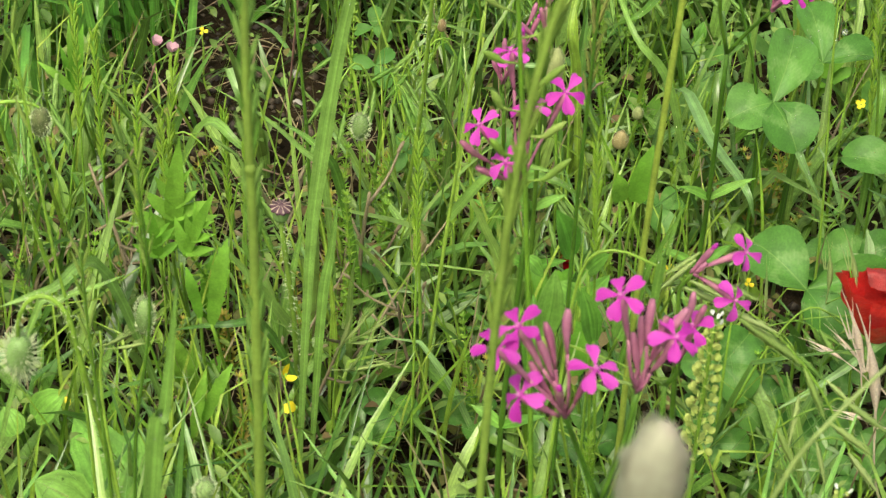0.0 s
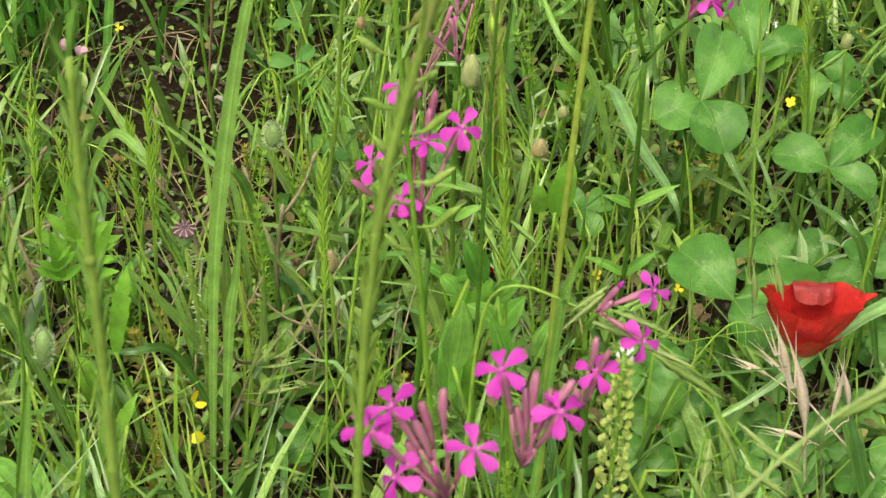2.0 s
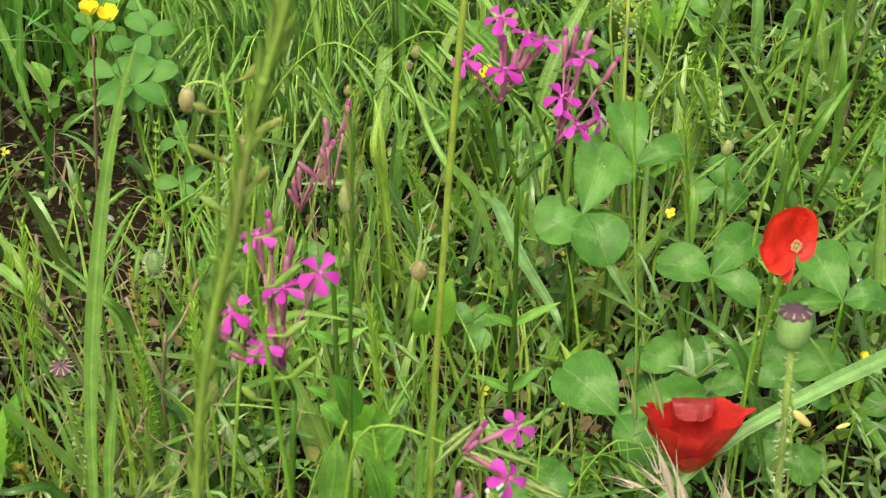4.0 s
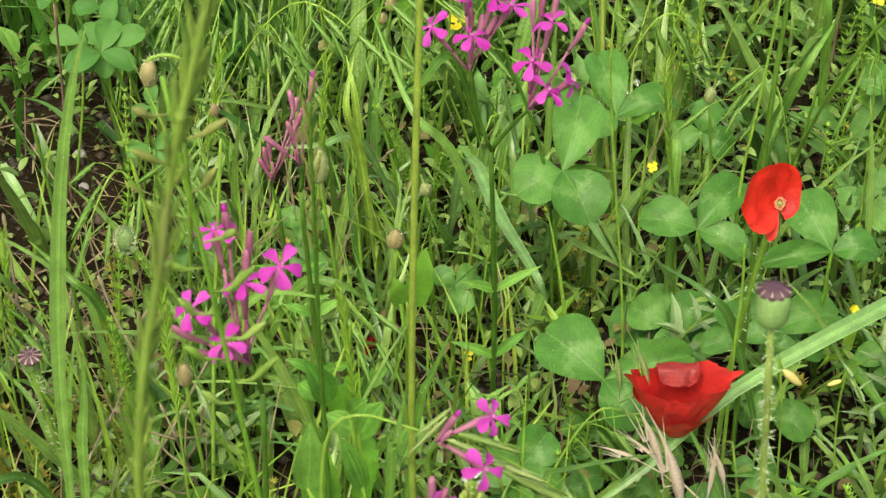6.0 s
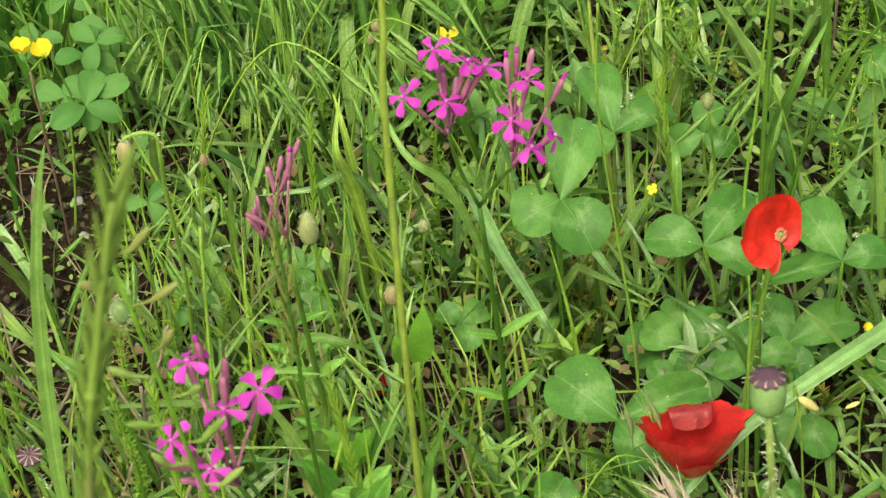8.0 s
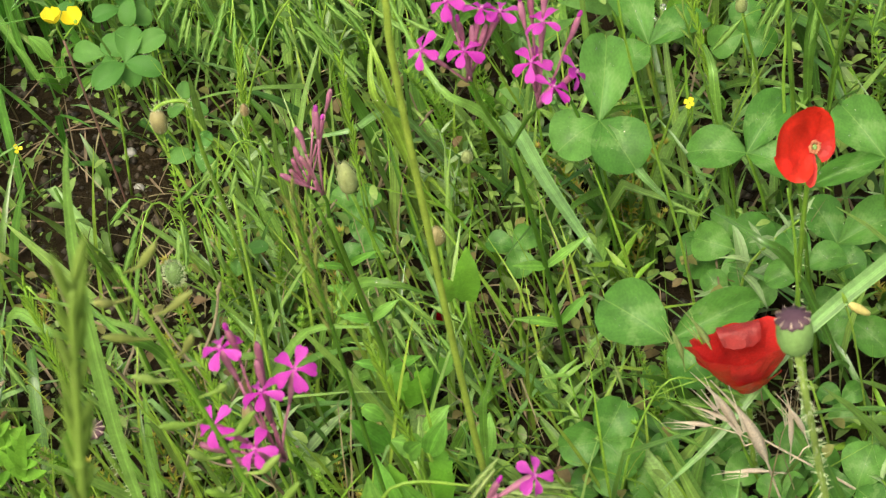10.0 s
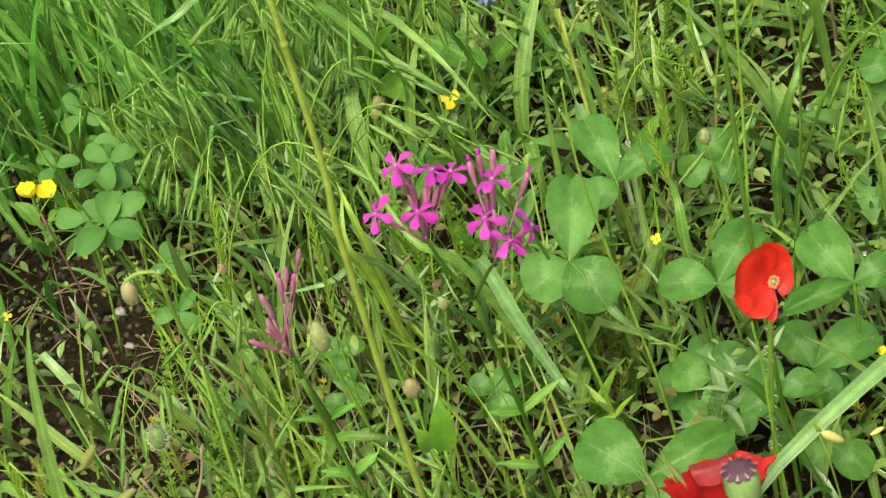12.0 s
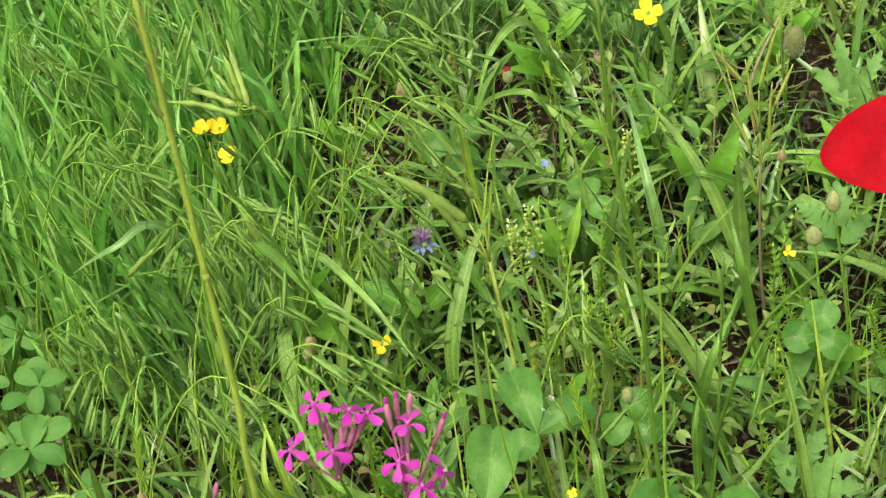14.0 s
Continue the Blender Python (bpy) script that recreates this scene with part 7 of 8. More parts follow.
def fine_brome(x, y, h, lean, rnd):
    root = Vector((x, y, soil_height(x, y) - 0.004))
    ob = thing("fine_brome", root, "fine green grass with hanging slender spikelets", "grass", "fine drooping grasses")
    tip = root + Vector((lean[0], lean[1], h))
    over = tip + Vector((lean[0] * 0.6, lean[1] * 0.6, -h * 0.12))
    line = curve_through([root, root.lerp(tip, 0.55) + Vector((-lean[0] * 0.15, 0, 0.01)), tip, over], 18)
    part("stem", tube(Shape(), line, (0.0009, 0.0004), 5), M_STEM, ob)
    for k in range(rnd.randint(6, 9)):
        p = line[17 - k]
        d = Vector((rnd.uniform(-0.4, 0.9) * (1 if lean[0] > 0 else -1), rnd.uniform(-0.7, 0.2), rnd.uniform(-0.9, 0.1))).normalized()
        base = p + d * rnd.uniform(0.006, 0.016)
        sp = spikelet(ob, base, base + (d * 0.6 + (over - tip).normalized() * 0.9 + Vector((0, 0, -0.35))).normalized() * rnd.uniform(0.017, 0.028), SPIKELET_MID)
        part("stalk", tube(Shape(), curve_through([p, p.lerp(base, 0.5) + UP * 0.002, base], 4), 0.00028, 4), M_STEM, sp)
    return ob


for _ in range(38):
    x, y = rng.uniform(-0.12, 0.16), rng.uniform(1.18, 1.62)
    fine_brome(x, y, rng.uniform(0.14, 0.24), (rng.uniform(-0.03, 0.09), rng.uniform(-0.06, 0.03)), rng)
for _ in range(24):
    x, y = rng.uniform(-0.06, 0.12), rng.uniform(1.16, 1.4)
    fine_brome(x, y, rng.uniform(0.12, 0.22), (rng.uniform(-0.02, 0.09), rng.uniform(-0.06, 0.03)), rng)
for _ in range(9):
    x, y = rng.uniform(-0.3, -0.02), rng.uniform(0.88, 1.08)
    fine_brome(x, y, rng.uniform(0.12, 0.2), (rng.uniform(-0.05, 0.05), rng.uniform(-0.04, 0.03)), rng)
for _ in range(12):
    x, y = rng.uniform(0.0, 0.55), rng.uniform(0.8, 1.8)
    fine_brome(x, y, rng.uniform(0.1, 0.18), (rng.uniform(-0.05, 0.05), rng.uniform(-0.04, 0.03)), rng)

# ---- the grass, weeds and litter that nobody could count ----
rg = np.random.default_rng(5)
BARE = [(-0.069, 1.032, 0.036), (-0.074, 0.977, 0.032), (-0.077, 1.071, 0.036), (-0.082, 1.016, 0.032), (-0.137, 1.017, 0.036), (-0.142, 0.962, 0.032), (-0.12, 0.86, 0.036), (-0.12, 0.93, 0.040), (-0.11, 0.99, 0.036), (-0.08, 1.07, 0.032), (-0.10, 1.18, 0.036), (-0.15, 1.235, 0.030), (-0.067, 1.13, 0.043), (-0.16, 1.04, 0.043), (-0.15, 1.07, 0.043), (-0.146, 1.14, 0.036), (-0.21, 1.14, 0.036),
        (0.157, 1.626, 0.07), (0.144, 1.503, 0.05), (0.28, 1.608, 0.06), (0.361, 1.381, 0.035), (0.413, 1.231, 0.03), (-0.184, 1.316, 0.05), (-0.155, 1.222, 0.06), (-0.174, 1.229, 0.06), (-0.098, 1.16, 0.05), (-0.13, 1.044, 0.05), (-0.073, 1.109, 0.05), (0.027, 1.201, 0.035),
        (0.15, 1.62, 0.075), (0.166, 1.535, 0.065), (0.5, 1.53, 0.090), (0.29, 1.56, 0.060), (0.255, 1.356, 0.030), (0.09, 0.98, 0.030), (0.2, 0.96, 0.035), (0.16, 0.885, 0.045), (0.21, 0.915, 0.045), (0.255, 0.93, 0.040), (0.30, 0.89, 0.040), (0.145, 0.99, 0.030), (0.325, 0.965, 0.030), (0.235, 0.86, 0.040)]


def bare(x, y):
    keep = np.ones(len(x))
    for bx, by, br in BARE:
        keep = np.minimum(keep, np.clip(((x - bx) ** 2 + (y - by) ** 2) / br ** 2, 0.0, 1) ** 1.5 + 0.02)
    return rg.random(len(x)) < keep


def mesh_of(name, verts, faces, material, place=None):
    me = bpy.data.meshes.new(name)
    me.vertices.add(len(verts))
    me.vertices.foreach_set("co", verts.astype(np.float32).ravel())
    nf, k = faces.shape
    me.loops.add(nf * k)
    me.loops.foreach_set("vertex_index", faces.astype(np.int32).ravel())
    me.polygons.add(nf)
    me.polygons.foreach_set("loop_start", np.arange(0, nf * k, k, dtype=np.int32))
    me.polygons.foreach_set("use_smooth", np.ones(nf, dtype=bool))
    me.update(calc_edges=True)
    me.materials.append(material)
    if place is not None:
        me.attributes.new("leaf_place", "FLOAT_VECTOR", "POINT").data.foreach_set("vector", place.astype(np.float32).ravel())
    return me


def blades(name, x, y, length, width, lean, label, material, az=None, seg=7, curl=0.6, z0=0.0, category="grass", drops=0):
    """Many blades at once: root, length, width, how far each leans over, and which way."""
    n = len(x)
    az = rg.uniform(0, 2 * np.pi, n) if az is None else az
    u = np.linspace(0, 1, seg)
    ang = lean[:, None] + curl * rg.uniform(0.2, 1.3, n)[:, None] * u[None, :] ** 1.5
    kinked = (rg.random(n) < 0.28)[:, None] * (u[None, :] > rg.uniform(0.35, 0.75, n)[:, None])
    ang = ang + kinked * rg.uniform(0.5, 1.7, n)[:, None]
    step = length[:, None] / (seg - 1)
    hor = np.concatenate([np.zeros((n, 1)), np.cumsum(np.sin(ang[:, :-1]) * step, 1)], 1)
    ver = np.concatenate([np.zeros((n, 1)), np.cumsum(np.cos(ang[:, :-1]) * step, 1)], 1)
    side_bow = (rg.uniform(-0.12, 0.12, n) * length)[:, None] * u[None, :] ** 2
    zz = np.array([soil_height(a, b) for a, b in zip(x, y)]) - 0.004 + z0
    cx = x[:, None] + np.cos(az)[:, None] * hor - np.sin(az)[:, None] * side_bow
    cy = y[:, None] + np.sin(az)[:, None] * hor + np.cos(az)[:, None] * side_bow
    cz = zz[:, None] + ver
    w = width[:, None] * np.minimum(1, (1.02 - u)[None, :] * 2.2) ** 0.8 * (0.55 + 0.45 * np.minimum(1, u * 4))[None, :] / 2
    tw = az + np.pi / 2 + rg.uniform(-0.9, 0.9, n)
    tw = tw[:, None] + (rg.uniform(-1.0, 1.0, n))[:, None] * u[None, :]
    sx, sy = np.cos(tw) * w, np.sin(tw) * w
    for q in rg.integers(0, n, drops):
        j = int(rg.integers(2, seg - 1))
        DROPS.append(((cx[q, j], cy[q, j], cz[q, j] + 0.0003), float(rg.uniform(0.0002, 0.0005))))
    left = np.stack([cx - sx, cy - sy, cz + w * 0.35], -1)
    mid = np.stack([cx, cy, cz], -1)
    right = np.stack([cx + sx, cy + sy, cz + w * 0.35], -1)
    v = np.stack([left, mid, right], 2).reshape(-1, 3)
    base = (np.arange(n) * seg * 3)[:, None, None]
    i = (np.arange(seg - 1) * 3)[None, :, None]
    quad = np.concatenate([base + i + np.array([0, 1, 4, 3]), base + i + np.array([1, 2, 5, 4])], 1).reshape(-1, 4)
    place = np.stack(np.broadcast_arrays(np.array([-1.0, 0, 1])[None, None, :], u[None, :, None], np.zeros((n, 1, 1))), -1).reshape(-1, 3)
    return tagged(new(name, mesh_of(name, v, quad, material, place)), label, category, kind="stuff")


def patchy(x, y, phase):
    """1 in the thick of a clump, 0 in the gaps between clumps."""
    v = np.sin(x * 47 + 1.6 * np.sin(y * 33 + phase)) * np.sin(y * 39 + 1.8 * np.sin(x * 37 + phase)) + 0.5 * np.sin(x * 105 + y * 83 + phase)
    return np.clip(0.5 + 0.6 * v, 0, 1)


def scatter(n, x0, x1, y0, y1, keep_bare=True, open_corner=1.0, clump=0.0, phase=0.0):
    x, y = rg.uniform(x0, x1, n), rg.uniform(y0, y1, n)
    k = (rg.random(n) < open_corner) | (x < 0.12) | (y < 1.12)
    x, y = x[k], y[k]
    if clump:
        k = rg.random(len(x)) < 1 - clump + clump * patchy(x, y, phase)
        x, y = x[k], y[k]
    if keep_bare:
        k = bare(x, y)
        x, y = x[k], y[k]
    return x, y


def clumped(centres, per, spread):
    c = np.repeat(np.array(centres), per, 0)
    return c[:, 0] + rg.normal(0, spread, len(c)), c[:, 1] + rg.normal(0, spread, len(c))


def small_leaves(name, x, y, height, size, label, material, flat=0.5, slim=1.0):
    """Many small pointed-oval leaves at once, each a shallow folded diamond on its own tilt."""
    n = len(x)
    az, tilt = rg.uniform(0, 2 * np.pi, n), rg.uniform(-0.2, 0.2 + flat, n)
    z = np.array([soil_height(a, b) for a, b in zip(x, y)]) + height
    d = np.stack([np.cos(az) * np.cos(tilt), np.sin(az) * np.cos(tilt), np.sin(tilt)], -1)
    s = np.stack([-np.sin(az), np.cos(az), rg.uniform(-0.3, 0.3, n)], -1)
    c = np.cross(d, s)
    c *= np.where(c[:, 2:] < 0, -1, 1)
    o = np.stack([x, y, z], -1)
    us = np.array([0, 0.22, 0.5, 0.78, 1.0])
    ws = np.array([0.03, 0.26, 0.33, 0.22, 0.02]) * slim
    rows = []
    for u, w in zip(us, ws):
        mid = o + d * (size * u)[:, None] + c * (size * 0.12 * np.sin(np.pi * u))[:, None]
        e = s * (size * w)[:, None]
        up = c * (size * w * 0.3)[:, None]
        rows += [mid - e + up, mid, mid + e + up]
    v = np.stack(rows, 1).reshape(-1, 3)
    base = (np.arange(n) * 15)[:, None, None]
    i = (np.arange(4) * 3)[None, :, None]
    quad = np.concatenate([base + i + np.array([0, 1, 4, 3]), base + i + np.array([1, 2, 5, 4])], 1).reshape(-1, 4)
    return tagged(new(name, mesh_of(name, v, quad, material)), label, "weeds", kind="stuff")


x, y = scatter(5600, -0.45, 0.75, 0.6, 2.1, open_corner=0.65, clump=0.8)
blades("short_grass", x, y, rg.uniform(0.03, 0.1, len(x)), rg.gamma(4.0, 0.001, len(x)) + 0.0008, rg.uniform(0, 0.8, len(x)), "short mixed green meadow grass", M_GRASS, curl=0.8, drops=900)
x, y = scatter(1700, -0.45, 0.75, 0.66, 2.1, open_corner=0.7, clump=0.7, phase=2.0)
blades("mid_grass", x, y, rg.uniform(0.08, 0.17, len(x)), rg.gamma(4.0, 0.001, len(x)) + 0.001, rg.uniform(0, 0.45, len(x)), "upright green meadow grass", M_GRASS, curl=0.7, drops=900)
x, y = scatter(1700, -0.45, 0.75, 0.7, 2.1, clump=0.6, phase=4.0)
blades("deep_green_grass", x, y, rg.uniform(0.05, 0.15, len(x)), rg.uniform(0.003, 0.0075, len(x)), rg.uniform(0.1, 0.8, len(x)), "dark green grass blades", M_GRASS_DEEP, curl=1.0, drops=700)
x, y = scatter(1300, -0.45, 0.75, 0.7, 2.1, clump=0.6, phase=1.0)
blades("blue_green_grass", x, y, rg.uniform(0.04, 0.12, len(x)), rg.uniform(0.0026, 0.007, len(x)), rg.uniform(0.2, 1.0, len(x)), "pale blue-green grass blades", M_GRASS_BLUE, curl=1.2, drops=900)
x, y = scatter(1000, -0.45, 0.75, 0.7, 2.1, open_corner=0.65)
blades("yellow_green_grass", x, y, rg.uniform(0.07, 0.16, len(x)), rg.uniform(0.001, 0.0026, len(x)), rg.uniform(0, 0.45, len(x)), "thin yellow-green grass", M_GRASS_YELLOW, curl=0.5)
# lush tufts behind and to one side
for cx, cy in [(-0.10, 1.68), (-0.05, 1.42), (0.0, 1.33), (-0.12, 1.5), (0.03, 1.45), (-0.2, 1.6), (0.05, 1.55), (-0.16, 1.38), (0.0, 1.62), (0.1, 1.75), (-0.25, 1.25), (-0.08, 1.8), (-0.2, 1.8), (0.06, 1.68)]:
    x, y = clumped([(cx, cy)], 90, 0.042)
    ob = blades("grass_tuft", x, y, rg.uniform(0.1, 0.23, len(x)), rg.uniform(0.003, 0.0075, len(x)), rg.uniform(0.02, 0.36, len(x)), "lush bright green tuft of meadow grass", M_GRASS_LIGHT, az=rg.normal(2.6, 1.6, len(x)), curl=0.5, drops=40)
    ob["group"] = "lush grass tufts"
for cx, cy in [(0.227, 1.73), (0.24, 1.7), (0.385, 1.64), (0.03, 1.3), (0.0, 1.36), (0.42, 1.7)]:
    x, y = clumped([(cx, cy)], 150, 0.016)
    ob = blades("wiry_tuft", x, y, rg.uniform(0.08, 0.16, len(x)), rg.uniform(0.0012, 0.0024, len(x)), rg.uniform(0.1, 0.75, len(x)), "wiry blue-green tuft of fine grass", M_GRASS_BLUE, curl=0.6)
    ob["group"] = "wiry grass tufts"
x, y = scatter(480, -0.4, 0.2, 0.7, 1.12)
blades("olive_grass", x, y, rg.uniform(0.06, 0.16, len(x)), rg.uniform(0.0012, 0.0028, len(x)), rg.uniform(0, 0.4, len(x)), "thin olive and yellow-green grass", M_GRASS_YELLOW, curl=0.4)
x, y = scatter(500, -0.4, 0.25, 0.7, 1.12, False)
small_leaves("brown_leaves", x, y, rg.gamma(2.0, 0.012, len(x)), rg.uniform(0.005, 0.012, len(x)), "small reddish and tan old leaves", M_WEED_OLD)
x, y = scatter(950, -0.4, 0.7, 0.72, 1.9, False, clump=0.8, phase=5.0)
x2, y2 = scatter(180, -0.4, 0.25, 0.72, 1.12, False)
x, y = np.concatenate([x, x2]), np.concatenate([y, y2])
blades("dry_stalks", x, y, rg.uniform(0.04, 0.13, len(x)), rg.uniform(0.0008, 0.0016, len(x)), rg.uniform(0, 0.8, len(x)), "thin mauve and brown dead stalks", M_DRY, curl=0.5)
x, y = scatter(900, -0.4, 0.7, 0.72, 1.9, False)
blades("straw_litter", x, y, rg.uniform(0.02, 0.07, len(x)), rg.uniform(0.0008, 0.0022, len(x)), rg.uniform(1.2, 1.5, len(x)), "dead straw lying on the soil", M_LITTER, curl=0.1, z0=0.006, category="litter")
spots = np.array([(bx, by, br) for bx, by, br in BARE])
pick = spots[rg.integers(0, len(spots), 170)]
x, y = pick[:, 0] + rg.normal(0, 0.6, len(pick)) * pick[:, 2], pick[:, 1] + rg.normal(0, 0.6, len(pick)) * pick[:, 2]
blades("dead_stems", x, y, rg.uniform(0.015, 0.07, len(x)), rg.uniform(0.0006, 0.002, len(x)), rg.uniform(0.7, 1.5, len(x)), "fallen brown and grey stems on bare soil", M_DRY, curl=1.0, z0=0.006, category="litter")
pick = spots[rg.integers(0, len(spots), 1100)]
x, y = pick[:, 0] + rg.normal(0, 0.7, len(pick)) * pick[:, 2], pick[:, 1] + rg.normal(0, 0.7, len(pick)) * pick[:, 2]
small_leaves("seedlings", x, y, rg.gamma(2.0, 0.003, len(x)), rg.uniform(0.0025, 0.0065, len(x)), "tiny seedlings on bare soil", M_WEED)
# the meadow goes on out of view
def around(n, reach):
    """Spots round the near patch, densest beside it, thinning out over the reach."""
    a, far = rg.uniform(0, 2 * np.pi, n), rg.random(n) ** 1.9 * reach
    x, y = 0.15 + np.cos(a) * (0.5 + far), 1.3 + np.sin(a) * (0.6 + far)
    k = (x < -0.42) | (x > 0.72) | (y > 2.05) | (y < 0.68)
    return x[k], y[k]


for name, n, material, label in (("outer_grass", 32000, M_GRASS, "green meadow grass further off"), ("outer_light_grass", 9000, M_GRASS_LIGHT, "light green meadow grass further off"),
                                 ("outer_deep_grass", 7000, M_GRASS_DEEP, "dark green meadow grass further off"), ("outer_yellow_grass", 6000, M_GRASS_YELLOW, "yellow-green meadow grass further off")):
    x, y = around(n, 3.4)
    blades(name, x, y, rg.uniform(0.05, 0.19, len(x)), rg.uniform(0.002, 0.006, len(x)), rg.uniform(0, 0.7, len(x)), label, material, seg=5)
x, y = around(30000, 2.6)
small_leaves("outer_weeds", x, y, rg.gamma(2.0, 0.016, len(x)), rg.uniform(0.007, 0.02, len(x)), "low leafy green weeds further off", M_WEED)


x, y = scatter(30000, -0.45, 0.75, 0.66, 2.1, clump=0.85, phase=3.0)
small_leaves("ground_weeds", x, y, rg.gamma(2.0, 0.013, len(x)), rg.uniform(0.005, 0.013, len(x)), "low small-leaved green weeds covering the soil", M_WEED, slim=0.68)
x, y = scatter(1700, -0.45, 0.75, 0.66, 2.1, False)
small_leaves("yellowing_weeds", x, y, rg.gamma(2.0, 0.008, len(x)), rg.uniform(0.004, 0.010, len(x)), "yellowing and reddish small leaves among the weeds", M_WEED_OLD)

# ---- broad-bladed tufts and leafy rosettes, each a plant of its own ----


def unit_blade(seed):
    """An arching blade of unit length from the origin, bending along +y."""
    rnd = random.Random(seed)
    a, p = rnd.uniform(0.15, 0.5), Vector((0, 0, 0))
    pts = [p.copy()]
    for _ in range(11):
        p = p + Vector((rnd.uniform(-0.006, 0.006), math.sin(a), math.cos(a))) / 11
        pts.append(p.copy())
        a += rnd.uniform(0.05, 0.2) + (1.0 if seed % 3 == 0 and len(pts) == 7 else 0)
    w = [0.072 * min(1, 0.5 + 2 * i / 11) * min(1, (11.3 - i) / 6) for i in range(12)]
    return ribbon(Shape(), pts, w, Vector((0, -0.4, 1)), 0.35, rnd.uniform(-50, 50), 2).mesh("blade", M_BLADE)


def unit_leaf(seed, material, slim):
    rnd = random.Random(seed)
    s = Shape()
    tip = Vector((rnd.uniform(-0.1, 0.1), 0.95, rnd.uniform(0.1, 0.3)))
    simple_leaf(s, Vector((0, 0.22, 0.06)), tip, slim, 0.16, rnd.choice(("ovate", "lance")), UP, 0.25, 8)
    return s.mesh("leaf", material)


UNIT_BLADES = [unit_blade(k) for k in range(6)]
UNIT_LEAVES = [unit_leaf(k, (M_TOOTHED, M_OVATE, M_TREFOIL)[k % 3], (0.3, 0.42, 0.24)[k % 3]) for k in range(6)]
rosette_stalk = tube(Shape(), curve_through([Vector((0, 0, 0)), Vector((0, 0.12, 0.05)), Vector((0, 0.24, 0.065))], 5), 0.022, 5).mesh("stalk", M_STEM)


def broad_tuft(x, y, n, size, rnd):
    ob = thing("arching_grass", (x, y, soil_height(x, y) - 0.003), "wide-bladed green grass plant arching over its neighbours", "grass plant", "arching grass plants")
    for k in range(n):
        o = new("blade", rnd.choice(UNIT_BLADES))
        o.parent = ob
        o.matrix_basis = pose(rnd.uniform(-0.004, 0.004), rnd.uniform(-0.004, 0.004), 0, rnd.uniform(-18, 14), 0, rnd.uniform(0, 360)) @ Matrix.Scale(size * rnd.uniform(0.6, 1.1), 4)
    return ob


def rosette(x, y, n, size, lift, rnd):
    ob = thing("rosette_weed", (x, y, soil_height(x, y) - 0.002), "low green rosette weed on damp soil", "weed", "rosette weeds")
    mesh = rnd.choice(UNIT_LEAVES)
    a = rnd.uniform(0, 360)
    for k in range(n):
        m = pose(0, 0, lift * k / n, rnd.uniform(5, 45), 0, a + k * 137.5 + rnd.uniform(-15, 15)) @ Matrix.Scale(size * rnd.uniform(0.7, 1.1), 4)
        lf = new("leaf", mesh)
        lf.parent = ob
        lf.matrix_basis = m
        st = new("stalk", rosette_stalk)
        st.parent = ob
        st.matrix_basis = m
    return ob


def in_bare(x, y):
    return any(math.hypot(x - bx, y - by) < br * 0.8 for bx, by, br in BARE)


for k in range(310):
    x, y = (rng.uniform(-0.36, 0.66), rng.uniform(0.74, 1.95)) if k < 170 else (rng.uniform(0.12, 0.62), rng.uniform(1.28, 1.85))
    if not in_bare(x, y) and not in_bare(x, y + 0.05):
        broad_tuft(x, y, rng.randint(3, 6), rng.uniform(0.08, 0.15), rng)
for _ in range(120):
    x, y = rng.uniform(-0.36, 0.66), rng.uniform(0.72, 1.95)
    if not in_bare(x, y):
        rosette(x, y, rng.randint(5, 8), rng.uniform(0.016, 0.036), rng.uniform(0.01, 0.05), rng)


# ---- dead branching stalks and pebbles ----


def make_dead_stalk(seed):
    """Stem and bare twigs with a dry husk at each tip, one unit high."""
    rnd = random.Random(seed)
    line = curve_through([Vector((0, 0, -0.05)), Vector((rnd.uniform(-0.1, 0.1), rnd.uniform(-0.1, 0.1), 0.5)), Vector((rnd.uniform(-0.25, 0.25), rnd.uniform(-0.25, 0.25), 1.0))], 12)
    twigs = []
    for k in range(rnd.randint(3, 5)):
        p = line[4 + (k * 3) % 7]
        a = rnd.uniform(0, 6.28)
        tip = p + Vector((math.cos(a) * 0.22, math.sin(a) * 0.22, rnd.uniform(0.1, 0.35)))
        t = tube(Shape(), curve_through([p, p.lerp(tip, 0.5) + Vector((math.cos(a), math.sin(a), -0.5)) * 0.03, tip], 6), (0.009, 0.006), 5)
        ball(t, tip, (0.011, 0.035), tip - p, 5, 6)
        twigs.append(t.mesh("twig", M_STALK))
    return tube(Shape(), line, (0.014, 0.008), 6).mesh("stem", M_STALK), twigs


DEAD_STALKS = [make_dead_stalk(k) for k in range(6)]


def dead_stalk(x, y, rnd):
    ob = thing("dead_weed", (x, y, soil_height(x, y)), "dead mauve-brown branching weed stalk", "weed", "dead weed stalks")
    st, twigs = rnd.choice(DEAD_STALKS)
    m = pose(0, 0, 0, rnd.uniform(-25, 25), rnd.uniform(-25, 25), rnd.uniform(0, 360)) @ Matrix.Scale(rnd.uniform(0.05, 0.12), 4)
    for name, me in [("stem", st)] + [("twig", q) for q in twigs]:
        o = new(name, me)
        o.parent = ob
        o.matrix_basis = m
    return ob


for k in range(28):
    if k < 14:
        dead_stalk(rng.uniform(-0.3, 0.06), rng.uniform(0.8, 1.28), rng)
    else:
        dead_stalk(rng.uniform(-0.1, 0.6), rng.uniform(0.8, 1.75), rng)


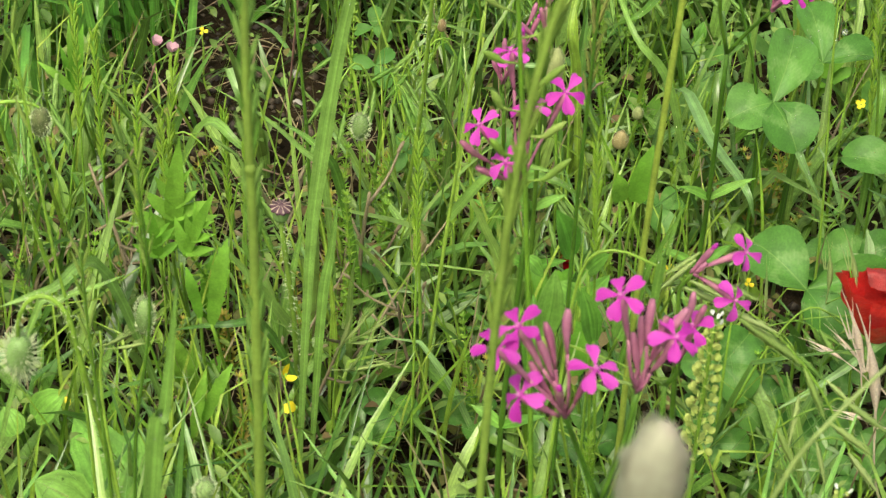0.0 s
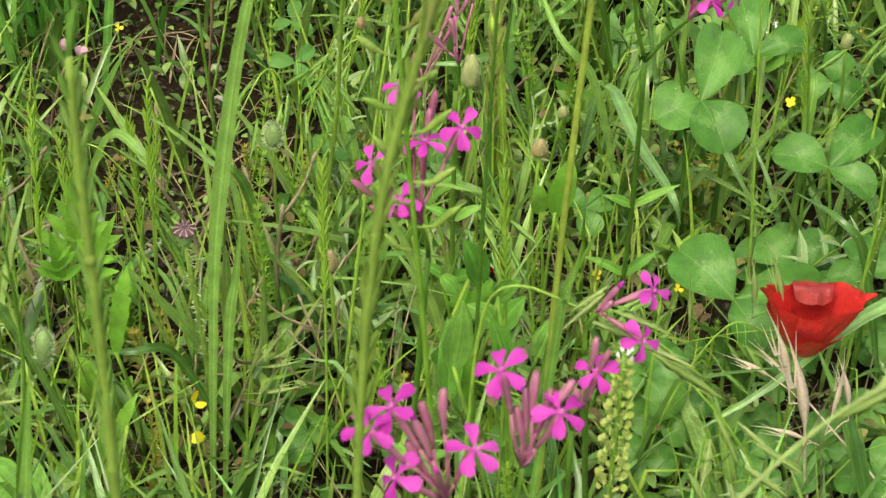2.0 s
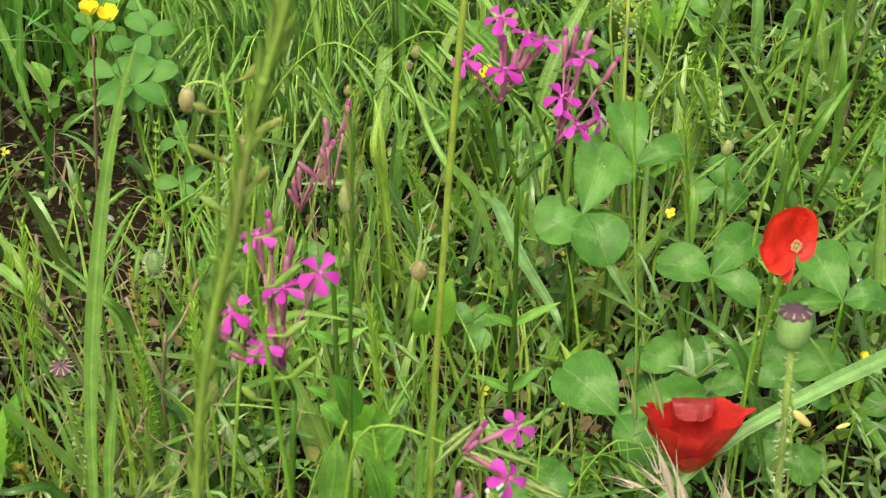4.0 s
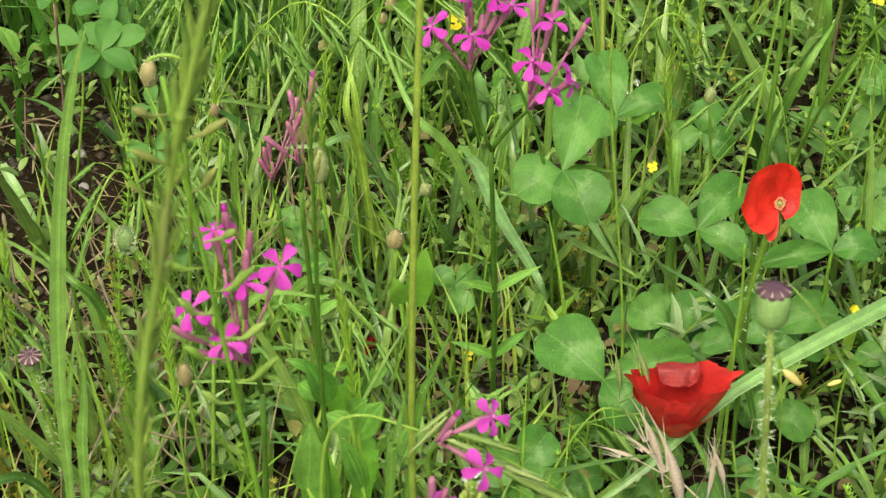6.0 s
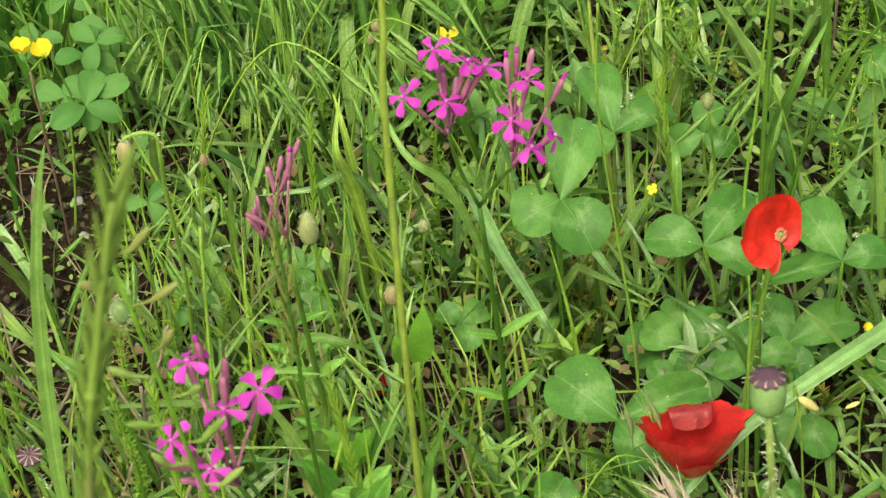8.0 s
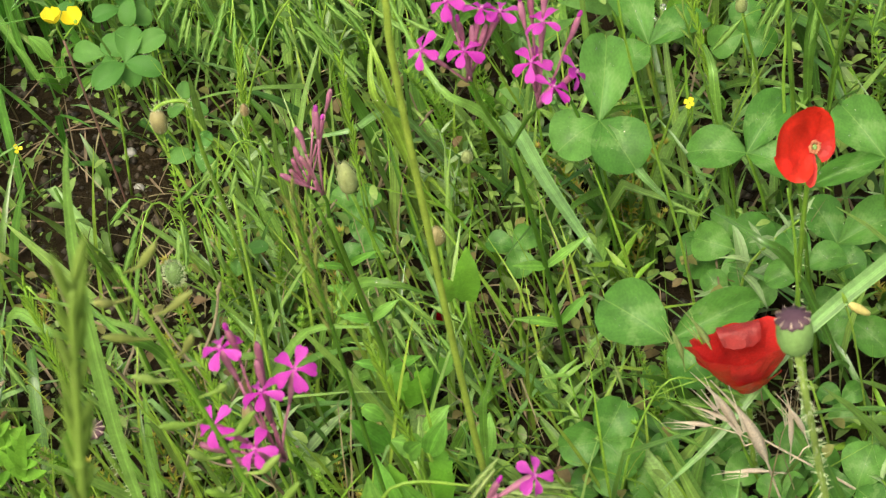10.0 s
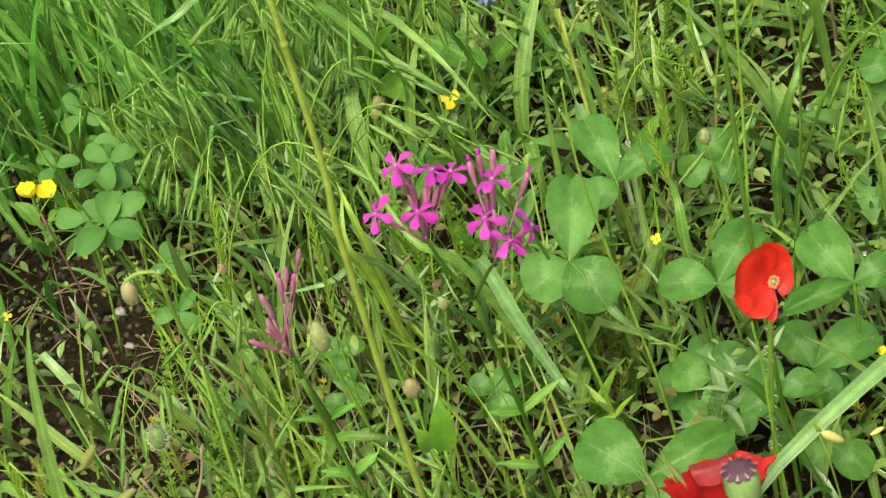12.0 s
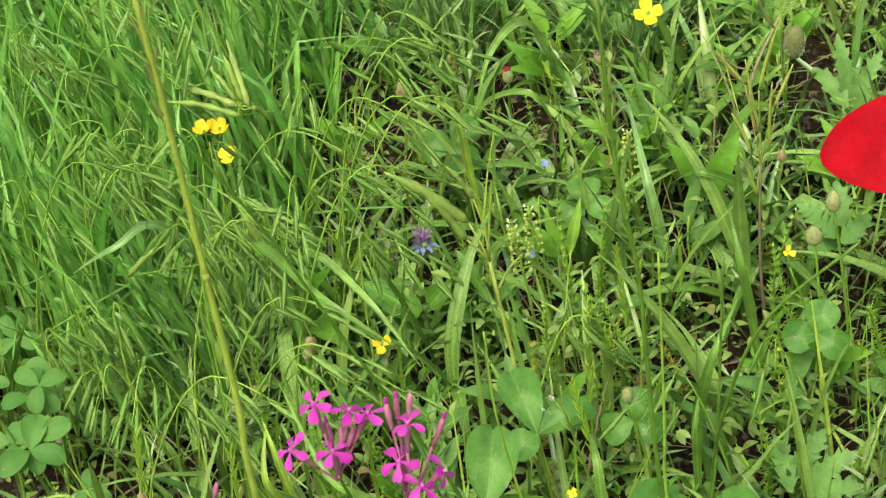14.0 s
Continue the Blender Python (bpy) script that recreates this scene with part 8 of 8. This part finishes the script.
def pebble(x, y, r):
    s = ball(Shape(), (x, y, soil_height(x, y) + r * 0.3), (r, r * 0.6), (0.2, -0.1, 1), 6, 9, rough=0.35)
    return tagged(new("pebble", s.mesh("pebble", M_PEBBLE)), "small pale pebble on dark soil", "stone", "pebbles")


for x, y, r in ((-0.107, 1.22, 0.0042), (-0.102, 1.185, 0.0035), (-0.093, 1.309, 0.0028)):
    pebble(x, y, r)


def crumbs():
    """Soil crumbs and small stones: squashed, uneven eight-sided lumps."""
    n = 20000
    x, y = rg.uniform(-0.45, 0.75, n), rg.uniform(0.66, 2.0, n)
    r = np.minimum(rg.gamma(1.6, 0.0015, n) + 0.0008, 0.0048)
    z = np.array([soil_height(a, b) for a, b in zip(x, y)]) + r * 0.2
    unit = np.array([(1, 0, 0), (0, 1, 0), (-1, 0, 0), (0, -1, 0), (0, 0, 0.8), (0, 0, -0.8)])
    v = np.stack([x, y, z], -1)[:, None, :] + unit[None] * r[:, None, None] * rg.uniform(0.6, 1.3, (n, 6, 3))
    tri = np.array([(0, 1, 4), (1, 2, 4), (2, 3, 4), (3, 0, 4), (1, 0, 5), (2, 1, 5), (3, 2, 5), (0, 3, 5)])
    f = (np.arange(n) * 6)[:, None, None] + tri[None]
    return tagged(new("soil_crumbs", mesh_of("soil_crumbs", v.reshape(-1, 3), f.reshape(-1, 3), M_CRUMB)), "dark soil crumbs and small stones", "soil", kind="stuff")


crumbs()


def dew_drops():
    """Rain drops that stand on the leaves: small round beads."""
    n = len(DROPS)
    c = np.array([tuple(d[0]) for d in DROPS])
    r = np.array([d[1] for d in DROPS])
    rings, segs = 5, 8
    unit = np.array([(math.sin(math.pi * i / rings) * math.cos(2 * math.pi * j / segs), math.sin(math.pi * i / rings) * math.sin(2 * math.pi * j / segs), math.cos(math.pi * i / rings))
                     for i in range(rings + 1) for j in range(segs)])
    v = c[:, None, :] + unit[None] * r[:, None, None]
    q = np.array([(i * segs + j, (i + 1) * segs + j, (i + 1) * segs + (j + 1) % segs, i * segs + (j + 1) % segs) for i in range(rings) for j in range(segs)])
    f = (np.arange(n) * len(unit))[:, None, None] + q[None]
    return tagged(new("dew_drops", mesh_of("dew_drops", v.reshape(-1, 3), f.reshape(-1, 4), M_DEW)), "clear rain drops standing on leaves", "water drops", kind="stuff")


DROPS += [(Vector((0.234, 1.080, 0.131)), 0.002), (Vector((0.332, 0.963, 0.112)), 0.0016), (Vector((0.228, 1.074, 0.129)), 0.001)]
dew_drops()
